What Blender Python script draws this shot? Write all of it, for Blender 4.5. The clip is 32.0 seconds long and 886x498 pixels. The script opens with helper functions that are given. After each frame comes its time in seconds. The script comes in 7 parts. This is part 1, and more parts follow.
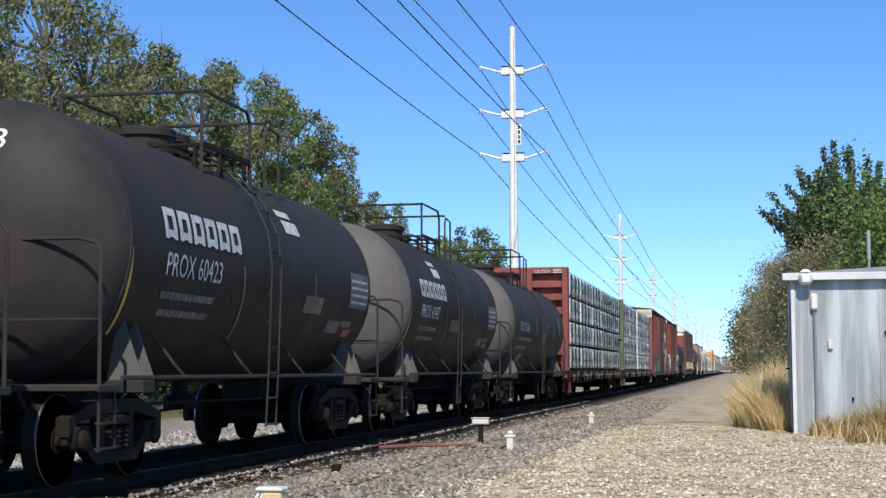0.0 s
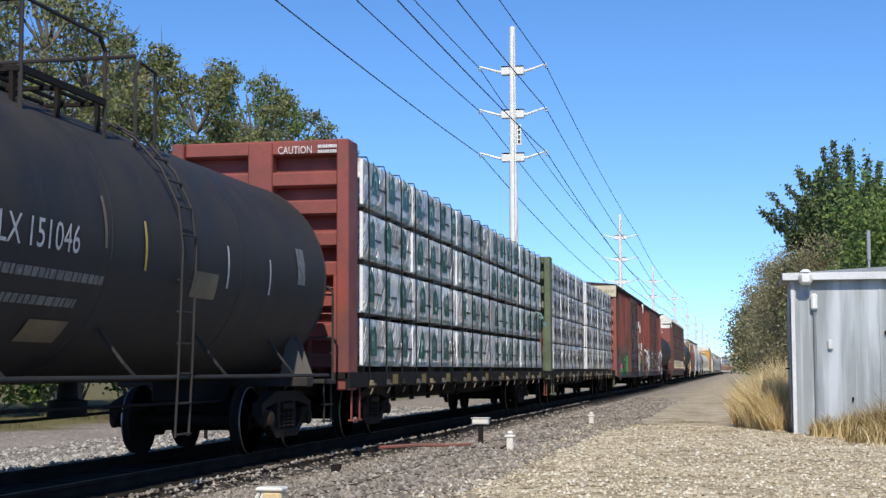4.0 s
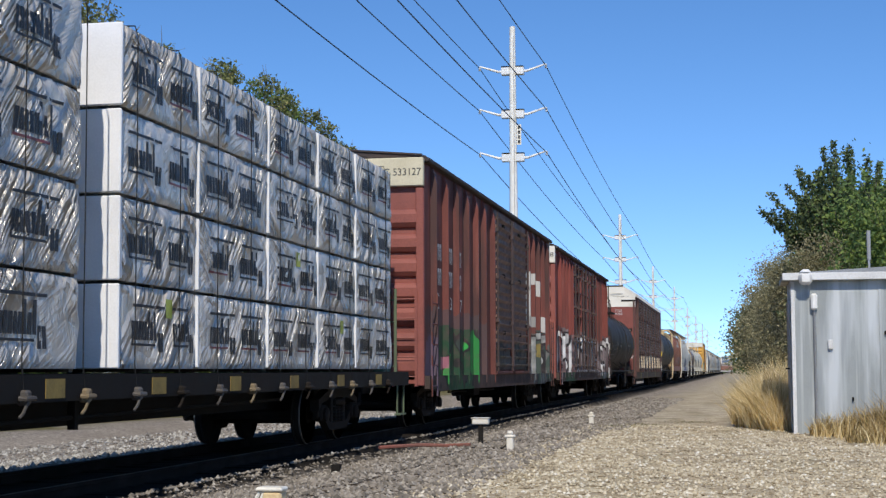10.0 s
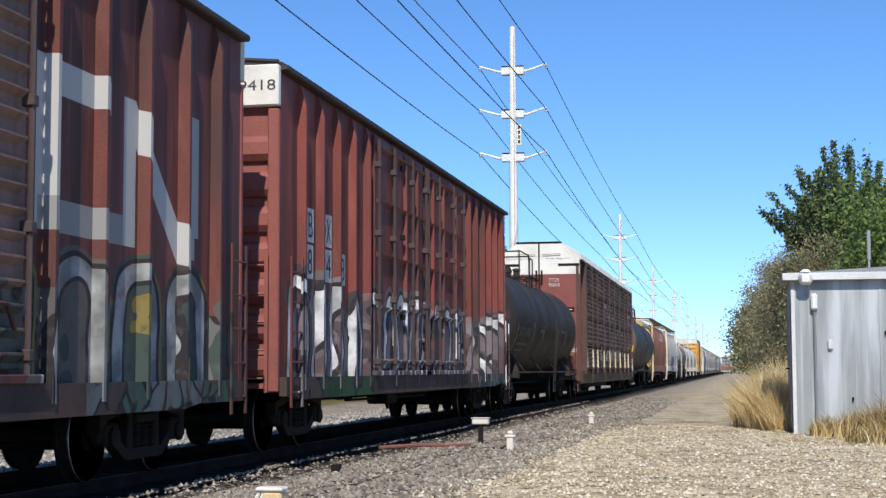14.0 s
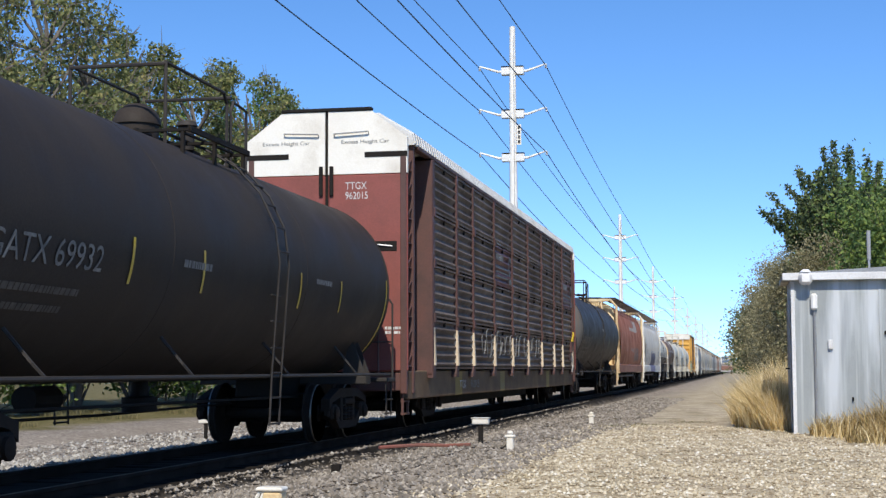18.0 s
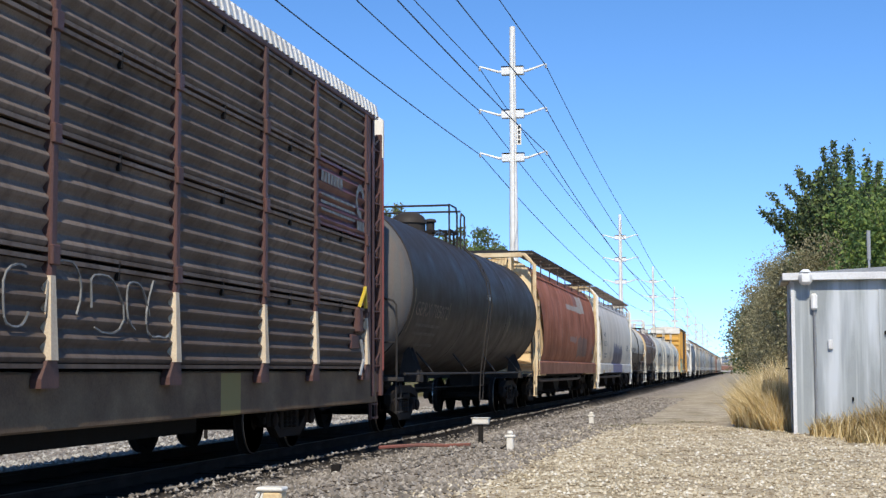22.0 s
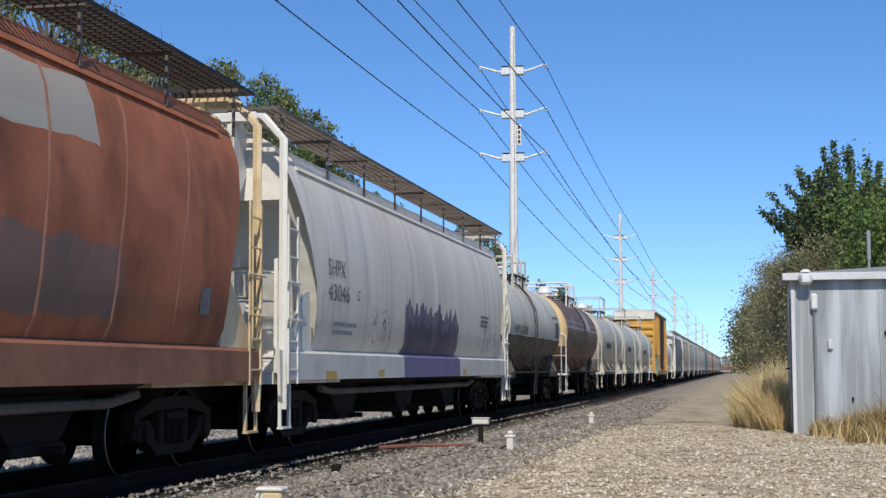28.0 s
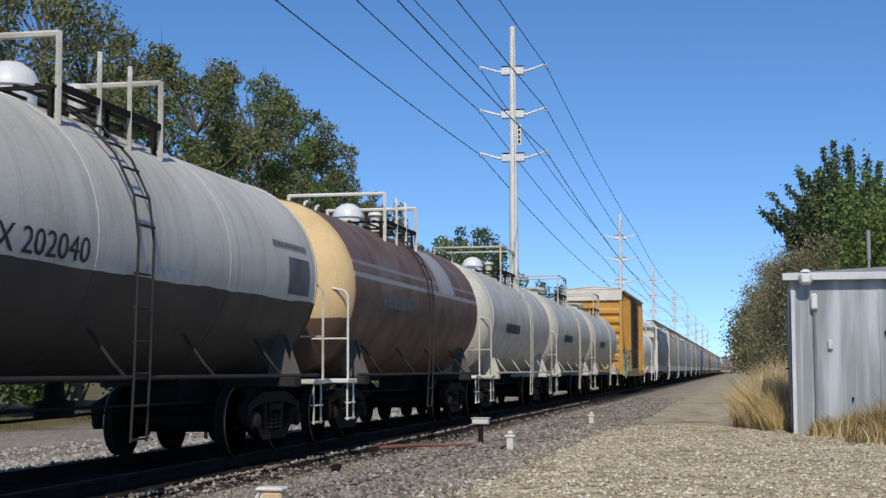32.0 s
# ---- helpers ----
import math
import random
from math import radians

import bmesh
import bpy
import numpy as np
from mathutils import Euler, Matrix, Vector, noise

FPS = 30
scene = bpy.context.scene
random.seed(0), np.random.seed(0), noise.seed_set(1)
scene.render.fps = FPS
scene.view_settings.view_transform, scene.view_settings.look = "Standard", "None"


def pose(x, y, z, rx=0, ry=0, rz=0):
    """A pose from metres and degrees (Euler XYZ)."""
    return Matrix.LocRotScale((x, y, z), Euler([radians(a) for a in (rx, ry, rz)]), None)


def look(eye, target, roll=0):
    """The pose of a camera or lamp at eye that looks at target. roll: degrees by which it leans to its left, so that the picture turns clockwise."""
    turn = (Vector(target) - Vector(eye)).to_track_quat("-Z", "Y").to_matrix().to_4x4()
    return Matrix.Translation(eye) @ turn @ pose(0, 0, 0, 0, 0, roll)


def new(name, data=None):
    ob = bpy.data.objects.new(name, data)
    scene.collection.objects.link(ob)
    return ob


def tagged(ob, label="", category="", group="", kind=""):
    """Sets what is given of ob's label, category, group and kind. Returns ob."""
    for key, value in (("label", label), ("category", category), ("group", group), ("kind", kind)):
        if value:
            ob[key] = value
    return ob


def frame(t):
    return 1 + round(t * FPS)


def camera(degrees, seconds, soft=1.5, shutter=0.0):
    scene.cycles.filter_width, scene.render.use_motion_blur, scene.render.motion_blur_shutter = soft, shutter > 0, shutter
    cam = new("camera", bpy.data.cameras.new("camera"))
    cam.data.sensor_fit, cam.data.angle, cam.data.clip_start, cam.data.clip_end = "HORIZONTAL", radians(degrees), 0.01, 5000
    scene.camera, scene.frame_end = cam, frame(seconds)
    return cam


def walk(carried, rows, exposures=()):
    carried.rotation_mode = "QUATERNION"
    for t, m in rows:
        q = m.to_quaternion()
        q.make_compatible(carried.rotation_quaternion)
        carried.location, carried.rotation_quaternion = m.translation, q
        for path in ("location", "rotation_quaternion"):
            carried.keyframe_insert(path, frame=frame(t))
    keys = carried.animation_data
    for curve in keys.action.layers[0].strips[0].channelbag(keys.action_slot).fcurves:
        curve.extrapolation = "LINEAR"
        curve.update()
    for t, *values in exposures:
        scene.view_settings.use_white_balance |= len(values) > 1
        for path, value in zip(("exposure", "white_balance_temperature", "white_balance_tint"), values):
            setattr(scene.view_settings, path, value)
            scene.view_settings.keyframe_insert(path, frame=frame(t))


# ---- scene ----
# Plan: the track runs along +y, its centre at x = 0 and its rail tops at z = 0.
cam = camera(33.11, 32.0, soft=1.4)
EYE = (7.384, 0.0, 1.121)
VIEW = pose(*EYE, 94.657, 0, 11.27) @ pose(0, 0, 0, 0, 0, -0.215)
walk(cam, [(0, VIEW), (32, VIEW)],
     [(0, 0.0), (3.5, 0.0), (5.5, -0.28), (10, -0.28), (12, -0.2), (13, 0.0), (24, 0.0), (25.5, -0.12), (27.5, -0.27), (30, -0.5), (32, -0.52)])

# ---- light ----
SUN_HEIGHT, SUN_SIDE = 45.0, -10.5   # degrees: over the horizon; from the -y axis towards -x
world = bpy.data.worlds.new("world")
scene.world = world
world.use_nodes = True
sky = world.node_tree.nodes.new("ShaderNodeTexSky")
sky.sky_type, sky.sun_disc = "NISHITA", False
sky.sun_elevation, sky.sun_rotation = radians(SUN_HEIGHT), radians(180 + SUN_SIDE)
sky.altitude, sky.air_density, sky.dust_density, sky.ozone_density = 0, 0.62, 0.0, 2.5
background = world.node_tree.nodes["Background"]
background.inputs["Strength"].default_value = 0.208
deep = world.node_tree.nodes.new("ShaderNodeHueSaturation")   # the clear autumn sky is a deep blue
deep.inputs["Saturation"].default_value = 1.2
deep.inputs["Hue"].default_value = 0.502
# the haze at the horizon is thin: the pale band lies a few degrees lower than in damp air
sky_way = world.node_tree.nodes.new("ShaderNodeTexCoord")
lifted = world.node_tree.nodes.new("ShaderNodeVectorMath")
lifted.operation, lifted.inputs[1].default_value = "ADD", (0, 0, 0.045)
level = world.node_tree.nodes.new("ShaderNodeVectorMath")
level.operation = "NORMALIZE"
world.node_tree.links.new(sky_way.outputs["Generated"], lifted.inputs[0])
world.node_tree.links.new(lifted.outputs[0], level.inputs[0])
world.node_tree.links.new(level.outputs[0], sky.inputs["Vector"])
world.node_tree.links.new(sky.outputs["Color"], deep.inputs["Color"])
world.node_tree.links.new(deep.outputs["Color"], background.inputs["Color"])
sun_way = Vector((-math.sin(radians(SUN_SIDE)) * math.cos(radians(SUN_HEIGHT)),
                  -math.cos(radians(SUN_SIDE)) * math.cos(radians(SUN_HEIGHT)), math.sin(radians(SUN_HEIGHT))))
sun = new("sun", bpy.data.lights.new("sun", "SUN"))
sun.data.energy, sun.data.angle, sun.data.color = 5.0, radians(0.53), (1.0, 0.93, 0.82)
sun.matrix_basis = look(sun_way * 200, (0, 0, 0))

# ---- mesh kit ----
class Shape:
    """Vertices and faces of one part, with a material index for each face."""

    def __init__(self):
        self.v, self.f, self.m = [], [], []

    def add(self, verts, faces, mi=0):
        k = len(self.v)
        self.v.extend(tuple(p) for p in verts)
        self.f.extend(tuple(i + k for i in f) for f in faces)
        self.m.extend([mi] * len(faces))
        return self

    def box(self, x0, x1, y0, y1, z0, z1, mi=0):
        v = [(x, y, z) for x in (x0, x1) for y in (y0, y1) for z in (z0, z1)]
        return self.add(v, [(0, 1, 3, 2), (4, 6, 7, 5), (0, 4, 5, 1), (2, 3, 7, 6), (0, 2, 6, 4), (1, 5, 7, 3)], mi)

    def slab(self, x0, x1, y0, y1, z0, z1, b=0.01, mi=0):
        """A box with chamfered edges."""
        c = ((x0 + x1) / 2, (y0 + y1) / 2, (z0 + z1) / 2)
        h = ((x1 - x0) / 2, (y1 - y0) / 2, (z1 - z0) / 2)
        b = min(b, *[e * 0.9 for e in h])
        v, name = [], {}
        for sx in (-1, 1):
            for sy in (-1, 1):
                for sz in (-1, 1):
                    for a in range(3):
                        s = (sx, sy, sz)
                        name[s, a] = len(v)
                        v.append([c[i] + s[i] * (h[i] - (0 if i == a else b)) for i in range(3)])
        f = []
        for a in range(3):
            p, q = (a + 1) % 3, (a + 2) % 3
            for s in (-1, 1):
                ring = []
                for u, w in ((-1, -1), (1, -1), (1, 1), (-1, 1)):
                    k = [0, 0, 0]
                    k[a], k[p], k[q] = s, u, w
                    ring.append(name[tuple(k), a])
                f.append(ring)
            for u in (-1, 1):
                for w in (-1, 1):
                    k0, k1 = [0, 0, 0], [0, 0, 0]
                    k0[a], k1[a] = -1, 1
                    k0[p] = k1[p] = u
                    k0[q] = k1[q] = w
                    f.append([name[tuple(k0), p], name[tuple(k1), p], name[tuple(k1), q], name[tuple(k0), q]])
        for sx in (-1, 1):
            for sy in (-1, 1):
                for sz in (-1, 1):
                    f.append([name[(sx, sy, sz), a] for a in range(3)])
        return self.add(v, f, mi)

    def prism(self, profile, axis, a0, a1, mi=0):
        """A polygon drawn out along an axis; its points are in the two other axes, in order."""
        n, v = len(profile), []
        for a in (a0, a1):
            for p, q in profile:
                v.append({"x": (a, p, q), "y": (p, a, q), "z": (p, q, a)}[axis])
        f = [(i, (i + 1) % n, n + (i + 1) % n, n + i) for i in range(n)]
        return self.add(v, f + [tuple(range(n)), tuple(range(n, 2 * n))], mi)

    def sheet(self, profile, axis, a0, a1, mi=0, thick=None):
        """An open profile drawn out along an axis."""
        n, v = len(profile), []
        for a in (a0, a1):
            for p, q in profile:
                v.append({"x": (a, p, q), "y": (p, a, q), "z": (p, q, a)}[axis])
        return self.add(v, [(i, i + 1, n + i + 1, n + i) for i in range(n - 1)], mi)

    def tube(self, path, r, n=6, mi=0):
        pts = [Vector(p) for p in path]
        radii = r if isinstance(r, (list, tuple)) else [r] * len(pts)
        v, f, side = [], [], None
        for i, p in enumerate(pts):
            way = (pts[min(i + 1, len(pts) - 1)] - pts[max(i - 1, 0)]).normalized()
            if side is None:
                side = way.orthogonal().normalized()
            side = (side - way * side.dot(way)).normalized()
            up = way.cross(side)
            for k in range(n):
                a = 2 * math.pi * k / n
                v.append(p + (side * math.cos(a) + up * math.sin(a)) * radii[i])
        for i in range(len(pts) - 1):
            for k in range(n):
                f.append((i * n + k, i * n + (k + 1) % n, (i + 1) * n + (k + 1) % n, (i + 1) * n + k))
        f += [tuple(range(n)), tuple(range((len(pts) - 1) * n, len(pts) * n))]
        return self.add(v, f, mi)

    def lathe(self, profile, axis, centre, n=24, mi=0):
        """Rings (place along the axis, radius) round a line through the centre."""
        v, f = [], []
        for a, r in profile:
            for k in range(n):
                c, s = r * math.cos(2 * math.pi * k / n), r * math.sin(2 * math.pi * k / n)
                d = {"x": (a, c, s), "y": (c, a, s), "z": (c, s, a)}[axis]
                v.append([centre[i] + d[i] for i in range(3)])
        for i in range(len(profile) - 1):
            for k in range(n):
                f.append((i * n + k, i * n + (k + 1) % n, (i + 1) * n + (k + 1) % n, (i + 1) * n + k))
        f += [tuple(range(n)), tuple(range((len(profile) - 1) * n, len(profile) * n))]
        return self.add(v, f, mi)

    def data(self, name, mats, smooth=False):
        me = bpy.data.meshes.new(name)
        me.from_pydata(self.v, [], self.f)
        for m in mats if isinstance(mats, (list, tuple)) else [mats]:
            me.materials.append(m)
        me.polygons.foreach_set("material_index", self.m)
        if smooth:
            me.polygons.foreach_set("use_smooth", [True] * len(self.f))
            me.set_sharp_from_angle(angle=radians(38))
        me.update()
        return me


def part(name, shape, mats=None, parent=None, label="", smooth=False):
    """Links a Shape, or mesh data that is there already, as one object under its thing."""
    ob = new(name, shape.data(name, mats, smooth) if isinstance(shape, Shape) else shape)
    ob.parent = parent
    if label:
        tagged(ob, label)
    return ob


def thing(name, x, y, z, label, category, group="", kind=""):
    ob = new(name)
    ob.empty_display_size = 0.3
    ob.matrix_basis = pose(x, y, z)
    return tagged(ob, label, category, group, kind)


glyphs = {}


def glyph(text):
    """Flat mesh of some writing in the built-in font: points, faces, width, for a height of one."""
    if text not in glyphs:
        cu = bpy.data.curves.new("writing", "FONT")
        cu.body, cu.size, cu.resolution_u = text, 1.0, 3
        ob = new("writing", cu)
        me = bpy.data.meshes.new_from_object(ob.evaluated_get(bpy.context.evaluated_depsgraph_get()))
        v = [(p.co.x, p.co.y) for p in me.vertices]
        f = [tuple(p.vertices) for p in me.polygons]
        bpy.data.objects.remove(ob)
        bpy.data.curves.remove(cu)
        bpy.data.meshes.remove(me)
        x0, y0 = min(p[0] for p in v), min(p[1] for p in v)
        k = 1 / (max(p[1] for p in v) - y0)
        v = [((p[0] - x0) * k, (p[1] - y0) * k) for p in v]
        glyphs[text] = (v, f, max(p[0] for p in v))
    return glyphs[text]


def writing(shape, text, place, height, width=None, mi=0):
    """Adds writing to a Shape; place(u, v) gives the point for metres along and up the line."""
    v, f, w = glyph(text)
    k = (width / w) if width else height
    return shape.add([place(p[0] * k, p[1] * height) for p in v], f, mi)


def bars(shape, place, width, height, seed=0, gap=0.25, mi=0):
    """A line of writing too small to read, as plain bars."""
    r, u = random.Random(seed), 0.0
    while u < width - 0.02:
        w = min(r.uniform(0.5, 1.6) * height, width - u)
        shape.add([place(u, 0), place(u + w, 0), place(u + w, height), place(u, height)], [(0, 1, 2, 3)], mi)
        u += w + gap * height
    return shape


# ---- materials ----
class Nodes:
    def __init__(self, name):
        self.mat = bpy.data.materials.new(name)
        self.mat.use_nodes = True
        self.t = self.mat.node_tree
        self.bsdf = self.t.nodes["Principled BSDF"]
        self.co = self.t.nodes.new("ShaderNodeTexCoord").outputs["Object"]

    def link(self, a, b):
        self.t.links.new(a, b)

    def put(self, socket, value):
        if isinstance(value, bpy.types.NodeSocket):
            self.link(value, socket)
        elif isinstance(value, tuple) and len(value) == 3 and socket.type == "RGBA":
            socket.default_value = (*value, 1)
        else:
            socket.default_value = value

    def stretch(self, k, shift=(0, 0, 0)):
        m = self.t.nodes.new("ShaderNodeMapping")
        m.inputs["Scale"].default_value, m.inputs["Location"].default_value = k, shift
        self.link(self.co, m.inputs["Vector"])
        return m.outputs["Vector"]

    def noise(self, scale, vector=None, detail=4, rough=0.55, distort=0.0, color=False):
        n = self.t.nodes.new("ShaderNodeTexNoise")
        n.inputs["Scale"].default_value, n.inputs["Detail"].default_value = scale, detail
        n.inputs["Roughness"].default_value, n.inputs["Distortion"].default_value = rough, distort
        self.link(vector or self.co, n.inputs["Vector"])
        return n.outputs["Color" if color else "Fac"]

    def cells(self, scale, vector=None, feature="F1", out="Distance"):
        n = self.t.nodes.new("ShaderNodeTexVoronoi")
        n.feature = feature
        n.inputs["Scale"].default_value = scale
        self.link(vector or self.co, n.inputs["Vector"])
        return n.outputs[out]

    def ramp(self, fac, stops, constant=False):
        n = self.t.nodes.new("ShaderNodeValToRGB")
        if constant:
            n.color_ramp.interpolation = "CONSTANT"
        e = n.color_ramp.elements
        while len(e) < len(stops):
            e.new(0.5)
        for k, (at, c) in zip(e, stops):
            k.position = at
            k.color = (*c, 1) if isinstance(c, tuple) else (c, c, c, 1)
        self.link(fac, n.inputs["Fac"])
        return n.outputs["Color"]

    def mix(self, fac, a, b, blend="MIX"):
        n = self.t.nodes.new("ShaderNodeMix")
        n.data_type, n.blend_type = "RGBA", blend
        self.put(n.inputs[0], fac)
        self.put(n.inputs[6], a)
        self.put(n.inputs[7], b)
        return n.outputs[2]

    def math(self, op, a, b=0.0, clamp=False):
        n = self.t.nodes.new("ShaderNodeMath")
        n.operation, n.use_clamp = op, clamp
        self.put(n.inputs[0], a)
        self.put(n.inputs[1], b)
        return n.outputs[0]

    def axes(self, vector=None):
        n = self.t.nodes.new("ShaderNodeSeparateXYZ")
        self.link(vector or self.co, n.inputs[0])
        return n.outputs

    def island(self):
        return self.t.nodes.new("ShaderNodeNewGeometry").outputs["Random Per Island"]

    def any(self):
        return self.t.nodes.new("ShaderNodeObjectInfo").outputs["Random"]

    def inside(self, y0, y1, z0, z1, wave=0.0, scale=1.5):
        """One within a patch of the car's side, with a wavy edge."""
        _, y, z = self.axes()
        if wave:
            n = self.math("MULTIPLY", self.math("SUBTRACT", self.noise(scale, detail=2), 0.5), 4 * wave)
            z = self.math("ADD", z, n)
            y = self.math("ADD", y, n)
        d = self.math("MINIMUM", self.math("SUBTRACT", y, y0), self.math("SUBTRACT", y1, y))
        d = self.math("MINIMUM", d, self.math("SUBTRACT", z, z0))
        d = self.math("MINIMUM", d, self.math("SUBTRACT", z1, z))
        return self.math("GREATER_THAN", d, 0.0)

    def bump(self, height, strength=0.3, distance=0.01):
        n = self.t.nodes.new("ShaderNodeBump")
        n.inputs["Strength"].default_value, n.inputs["Distance"].default_value = strength, distance
        self.link(height, n.inputs["Height"])
        old = self.bsdf.inputs["Normal"].links
        if old:
            self.link(old[0].from_socket, n.inputs["Normal"])
        self.link(n.outputs["Normal"], self.bsdf.inputs["Normal"])

    def done(self, color, rough=0.6, metal=0.0):
        self.put(self.bsdf.inputs["Base Color"], color)
        self.put(self.bsdf.inputs["Roughness"], rough)
        self.bsdf.inputs["Metallic"].default_value = metal
        return self.mat


def surface(name, base, worn, rough=0.55, metal=0.0, wear=0.5, scale=1.6, stretch=(1, 1, 1), grain=0.07, bump=0.08, coarse=0.0, layers=(), piece=0.0, gloss=0.5):
    """A painted or bare surface: two colours in patches, fine grain, relief, and paint layers on top."""
    n = Nodes(name)
    vec = n.stretch(stretch)
    big = n.noise(scale, vec, 6, 0.6)
    low = max(0.02, 0.62 - 0.5 * wear)
    col = n.mix(n.ramp(big, [(low, 0.0), (min(0.98, low + 0.3), 1.0)]), base, worn)
    fine = n.noise(45, detail=3)
    col = n.mix(grain * 2, col, n.ramp(fine, [(0.3, (0.0, 0.0, 0.0)), (0.7, (1.0, 1.0, 1.0))]), "OVERLAY")
    if piece:
        col = n.mix(1.0, col, n.ramp(n.any(), [(0.0, 1.0 - piece), (1.0, 1.0)]), "MULTIPLY")
    for layer in layers:
        col = layer(n, col)
    n.bump(fine, bump, 0.004)
    if coarse:
        n.bump(n.noise(scale * 3, vec, 3), coarse, 0.03)
    r = n.ramp(big, [(0.3, max(0.05, rough - 0.1)), (0.7, min(1.0, rough + 0.15))])
    n.bsdf.inputs["Specular IOR Level"].default_value = gloss
    return n.done(col, r, metal)


def patch(y0, y1, z0, z1, color, wave=0.0, strength=1.0, scale=1.5):
    return lambda n, col: n.mix(n.math("MULTIPLY", n.inside(y0, y1, z0, z1, wave, scale), strength), col, color)


def slant(y0, y1, z0, z1, slope, color):
    """A painted bar that leans: its height changes with the way along the side."""
    def layer(n, col):
        _, y, z = n.axes()
        zz = n.math("SUBTRACT", z, n.math("MULTIPLY", n.math("SUBTRACT", y, y0), slope))
        d = n.math("MINIMUM", n.math("SUBTRACT", y, y0), n.math("SUBTRACT", y1, y))
        d = n.math("MINIMUM", d, n.math("SUBTRACT", zz, z0))
        d = n.math("MINIMUM", d, n.math("SUBTRACT", z1, zz))
        return n.mix(n.math("GREATER_THAN", d, 0.0), col, color)
    return layer


def spray(y0, y1, z0, z1, colors, scale=1.2, wave=0.12, stretch=(1, 1, 0.7)):
    """Sprayed paint in shapes of several colours, with dark outlines."""
    def layer(n, col):
        vec = n.stretch(stretch)
        warp = n.t.nodes.new("ShaderNodeVectorMath")
        warp.operation = "ADD"
        n.link(vec, warp.inputs[0])
        n.link(n.noise(1.7, detail=1, color=True), warp.inputs[1])
        tone = n.t.nodes.new("ShaderNodeSeparateColor")
        n.link(n.cells(scale, warp.outputs[0], out="Color"), tone.inputs[0])
        steps = [(i / len(colors), c) for i, c in enumerate(colors)]
        paint = n.ramp(tone.outputs[0], steps, True)
        edge = n.ramp(n.cells(scale, warp.outputs[0], "DISTANCE_TO_EDGE"), [(0.03, 1.0), (0.05, 0.0)])
        paint = n.mix(edge, paint, (0.02, 0.02, 0.02))
        worn = n.ramp(n.noise(5, detail=5), [(0.3, 0.35), (0.55, 1.0)])
        return n.mix(n.math("MULTIPLY", n.inside(y0, y1, z0, z1, wave), worn), col, paint)
    return layer


def arches(y0, y1, z0, z1, pitch, line, fills, rim=(0.025, 0.022, 0.024), wobble=0.5, wide=0.15, legs=0.62, first=None):
    """A row of sprayed arch-shaped letters: pale strokes with a dark rim, their insides filled in turn."""
    def layer(n, col):
        _, y, z = n.axes()
        tone = n.t.nodes.new("ShaderNodeSeparateColor")
        n.link(n.noise(0.85, detail=2, color=True), tone.inputs[0])
        y = n.math("ADD", y, n.math("MULTIPLY", n.math("SUBTRACT", tone.outputs[0], 0.5), wobble * 1.6))
        z = n.math("ADD", z, n.math("MULTIPLY", n.math("SUBTRACT", tone.outputs[1], 0.5), wobble))
        along = n.math("DIVIDE", n.math("SUBTRACT", y, first if first is not None else y0), pitch)
        u = n.math("MULTIPLY", n.math("SUBTRACT", n.math("FRACT", along), 0.5), 2.0)
        turn = z0 + legs * (z1 - z0)
        w = n.math("DIVIDE", n.math("MAXIMUM", n.math("SUBTRACT", z, turn), 0.0), (z1 - turn) * 1.25)
        d = n.math("SQRT", n.math("ADD", n.math("MULTIPLY", u, u), n.math("MULTIPLY", w, w)))
        off = n.math("ABSOLUTE", n.math("SUBTRACT", d, 0.64))
        which = n.math("FRACT", n.math("MULTIPLY", n.math("FLOOR", along), 0.618))
        steps = [(i / len(fills), c) for i, c in enumerate(fills)]
        paint = n.ramp(n.math("FRACT", n.math("ADD", which, n.math("MULTIPLY", tone.outputs[2], 0.9))), steps, True)
        paint = n.mix(n.math("LESS_THAN", off, wide + 0.09), paint, rim)
        paint = n.mix(n.math("LESS_THAN", off, wide), paint, n.mix(n.ramp(n.noise(3.0, detail=2), [(0.4, 0.0), (0.6, 1.0)]), line, tuple(0.45 * k for k in line)))
        worn = n.ramp(n.noise(6, detail=5), [(0.3, 0.45), (0.5, 1.0)])
        held = n.math("MULTIPLY", n.inside(y0, y1, z0 - 0.4, z1 + 0.15, 0.05), n.math("LESS_THAN", d, 0.98))
        return n.mix(n.math("MULTIPLY", held, worn), col, paint)
    return layer


def fingers(y0, y1, z1, high, color):
    """Solid sprayed paint whose top edge runs up in uneven upright fingers."""
    def layer(n, col):
        _, y, z = n.axes()
        edge = n.math("ADD", n.math("MULTIPLY", n.noise(3.0, n.stretch((0, 1, 0.12)), 2), 2 * high), z1 - high)
        side = n.math("MULTIPLY", n.math("SUBTRACT", n.noise(1.6, n.stretch((0, 0.3, 1)), 2), 0.5), 0.5)
        ys = n.math("ADD", y, side)
        f = n.math("MULTIPLY", n.math("LESS_THAN", z, edge), n.math("MULTIPLY", n.math("GREATER_THAN", ys, y0), n.math("LESS_THAN", ys, y1)))
        thin = n.ramp(n.noise(1.5, detail=3), [(0.3, 0.78), (0.6, 0.95)])
        return n.mix(n.math("MULTIPLY", f, thin), col, color)
    return layer


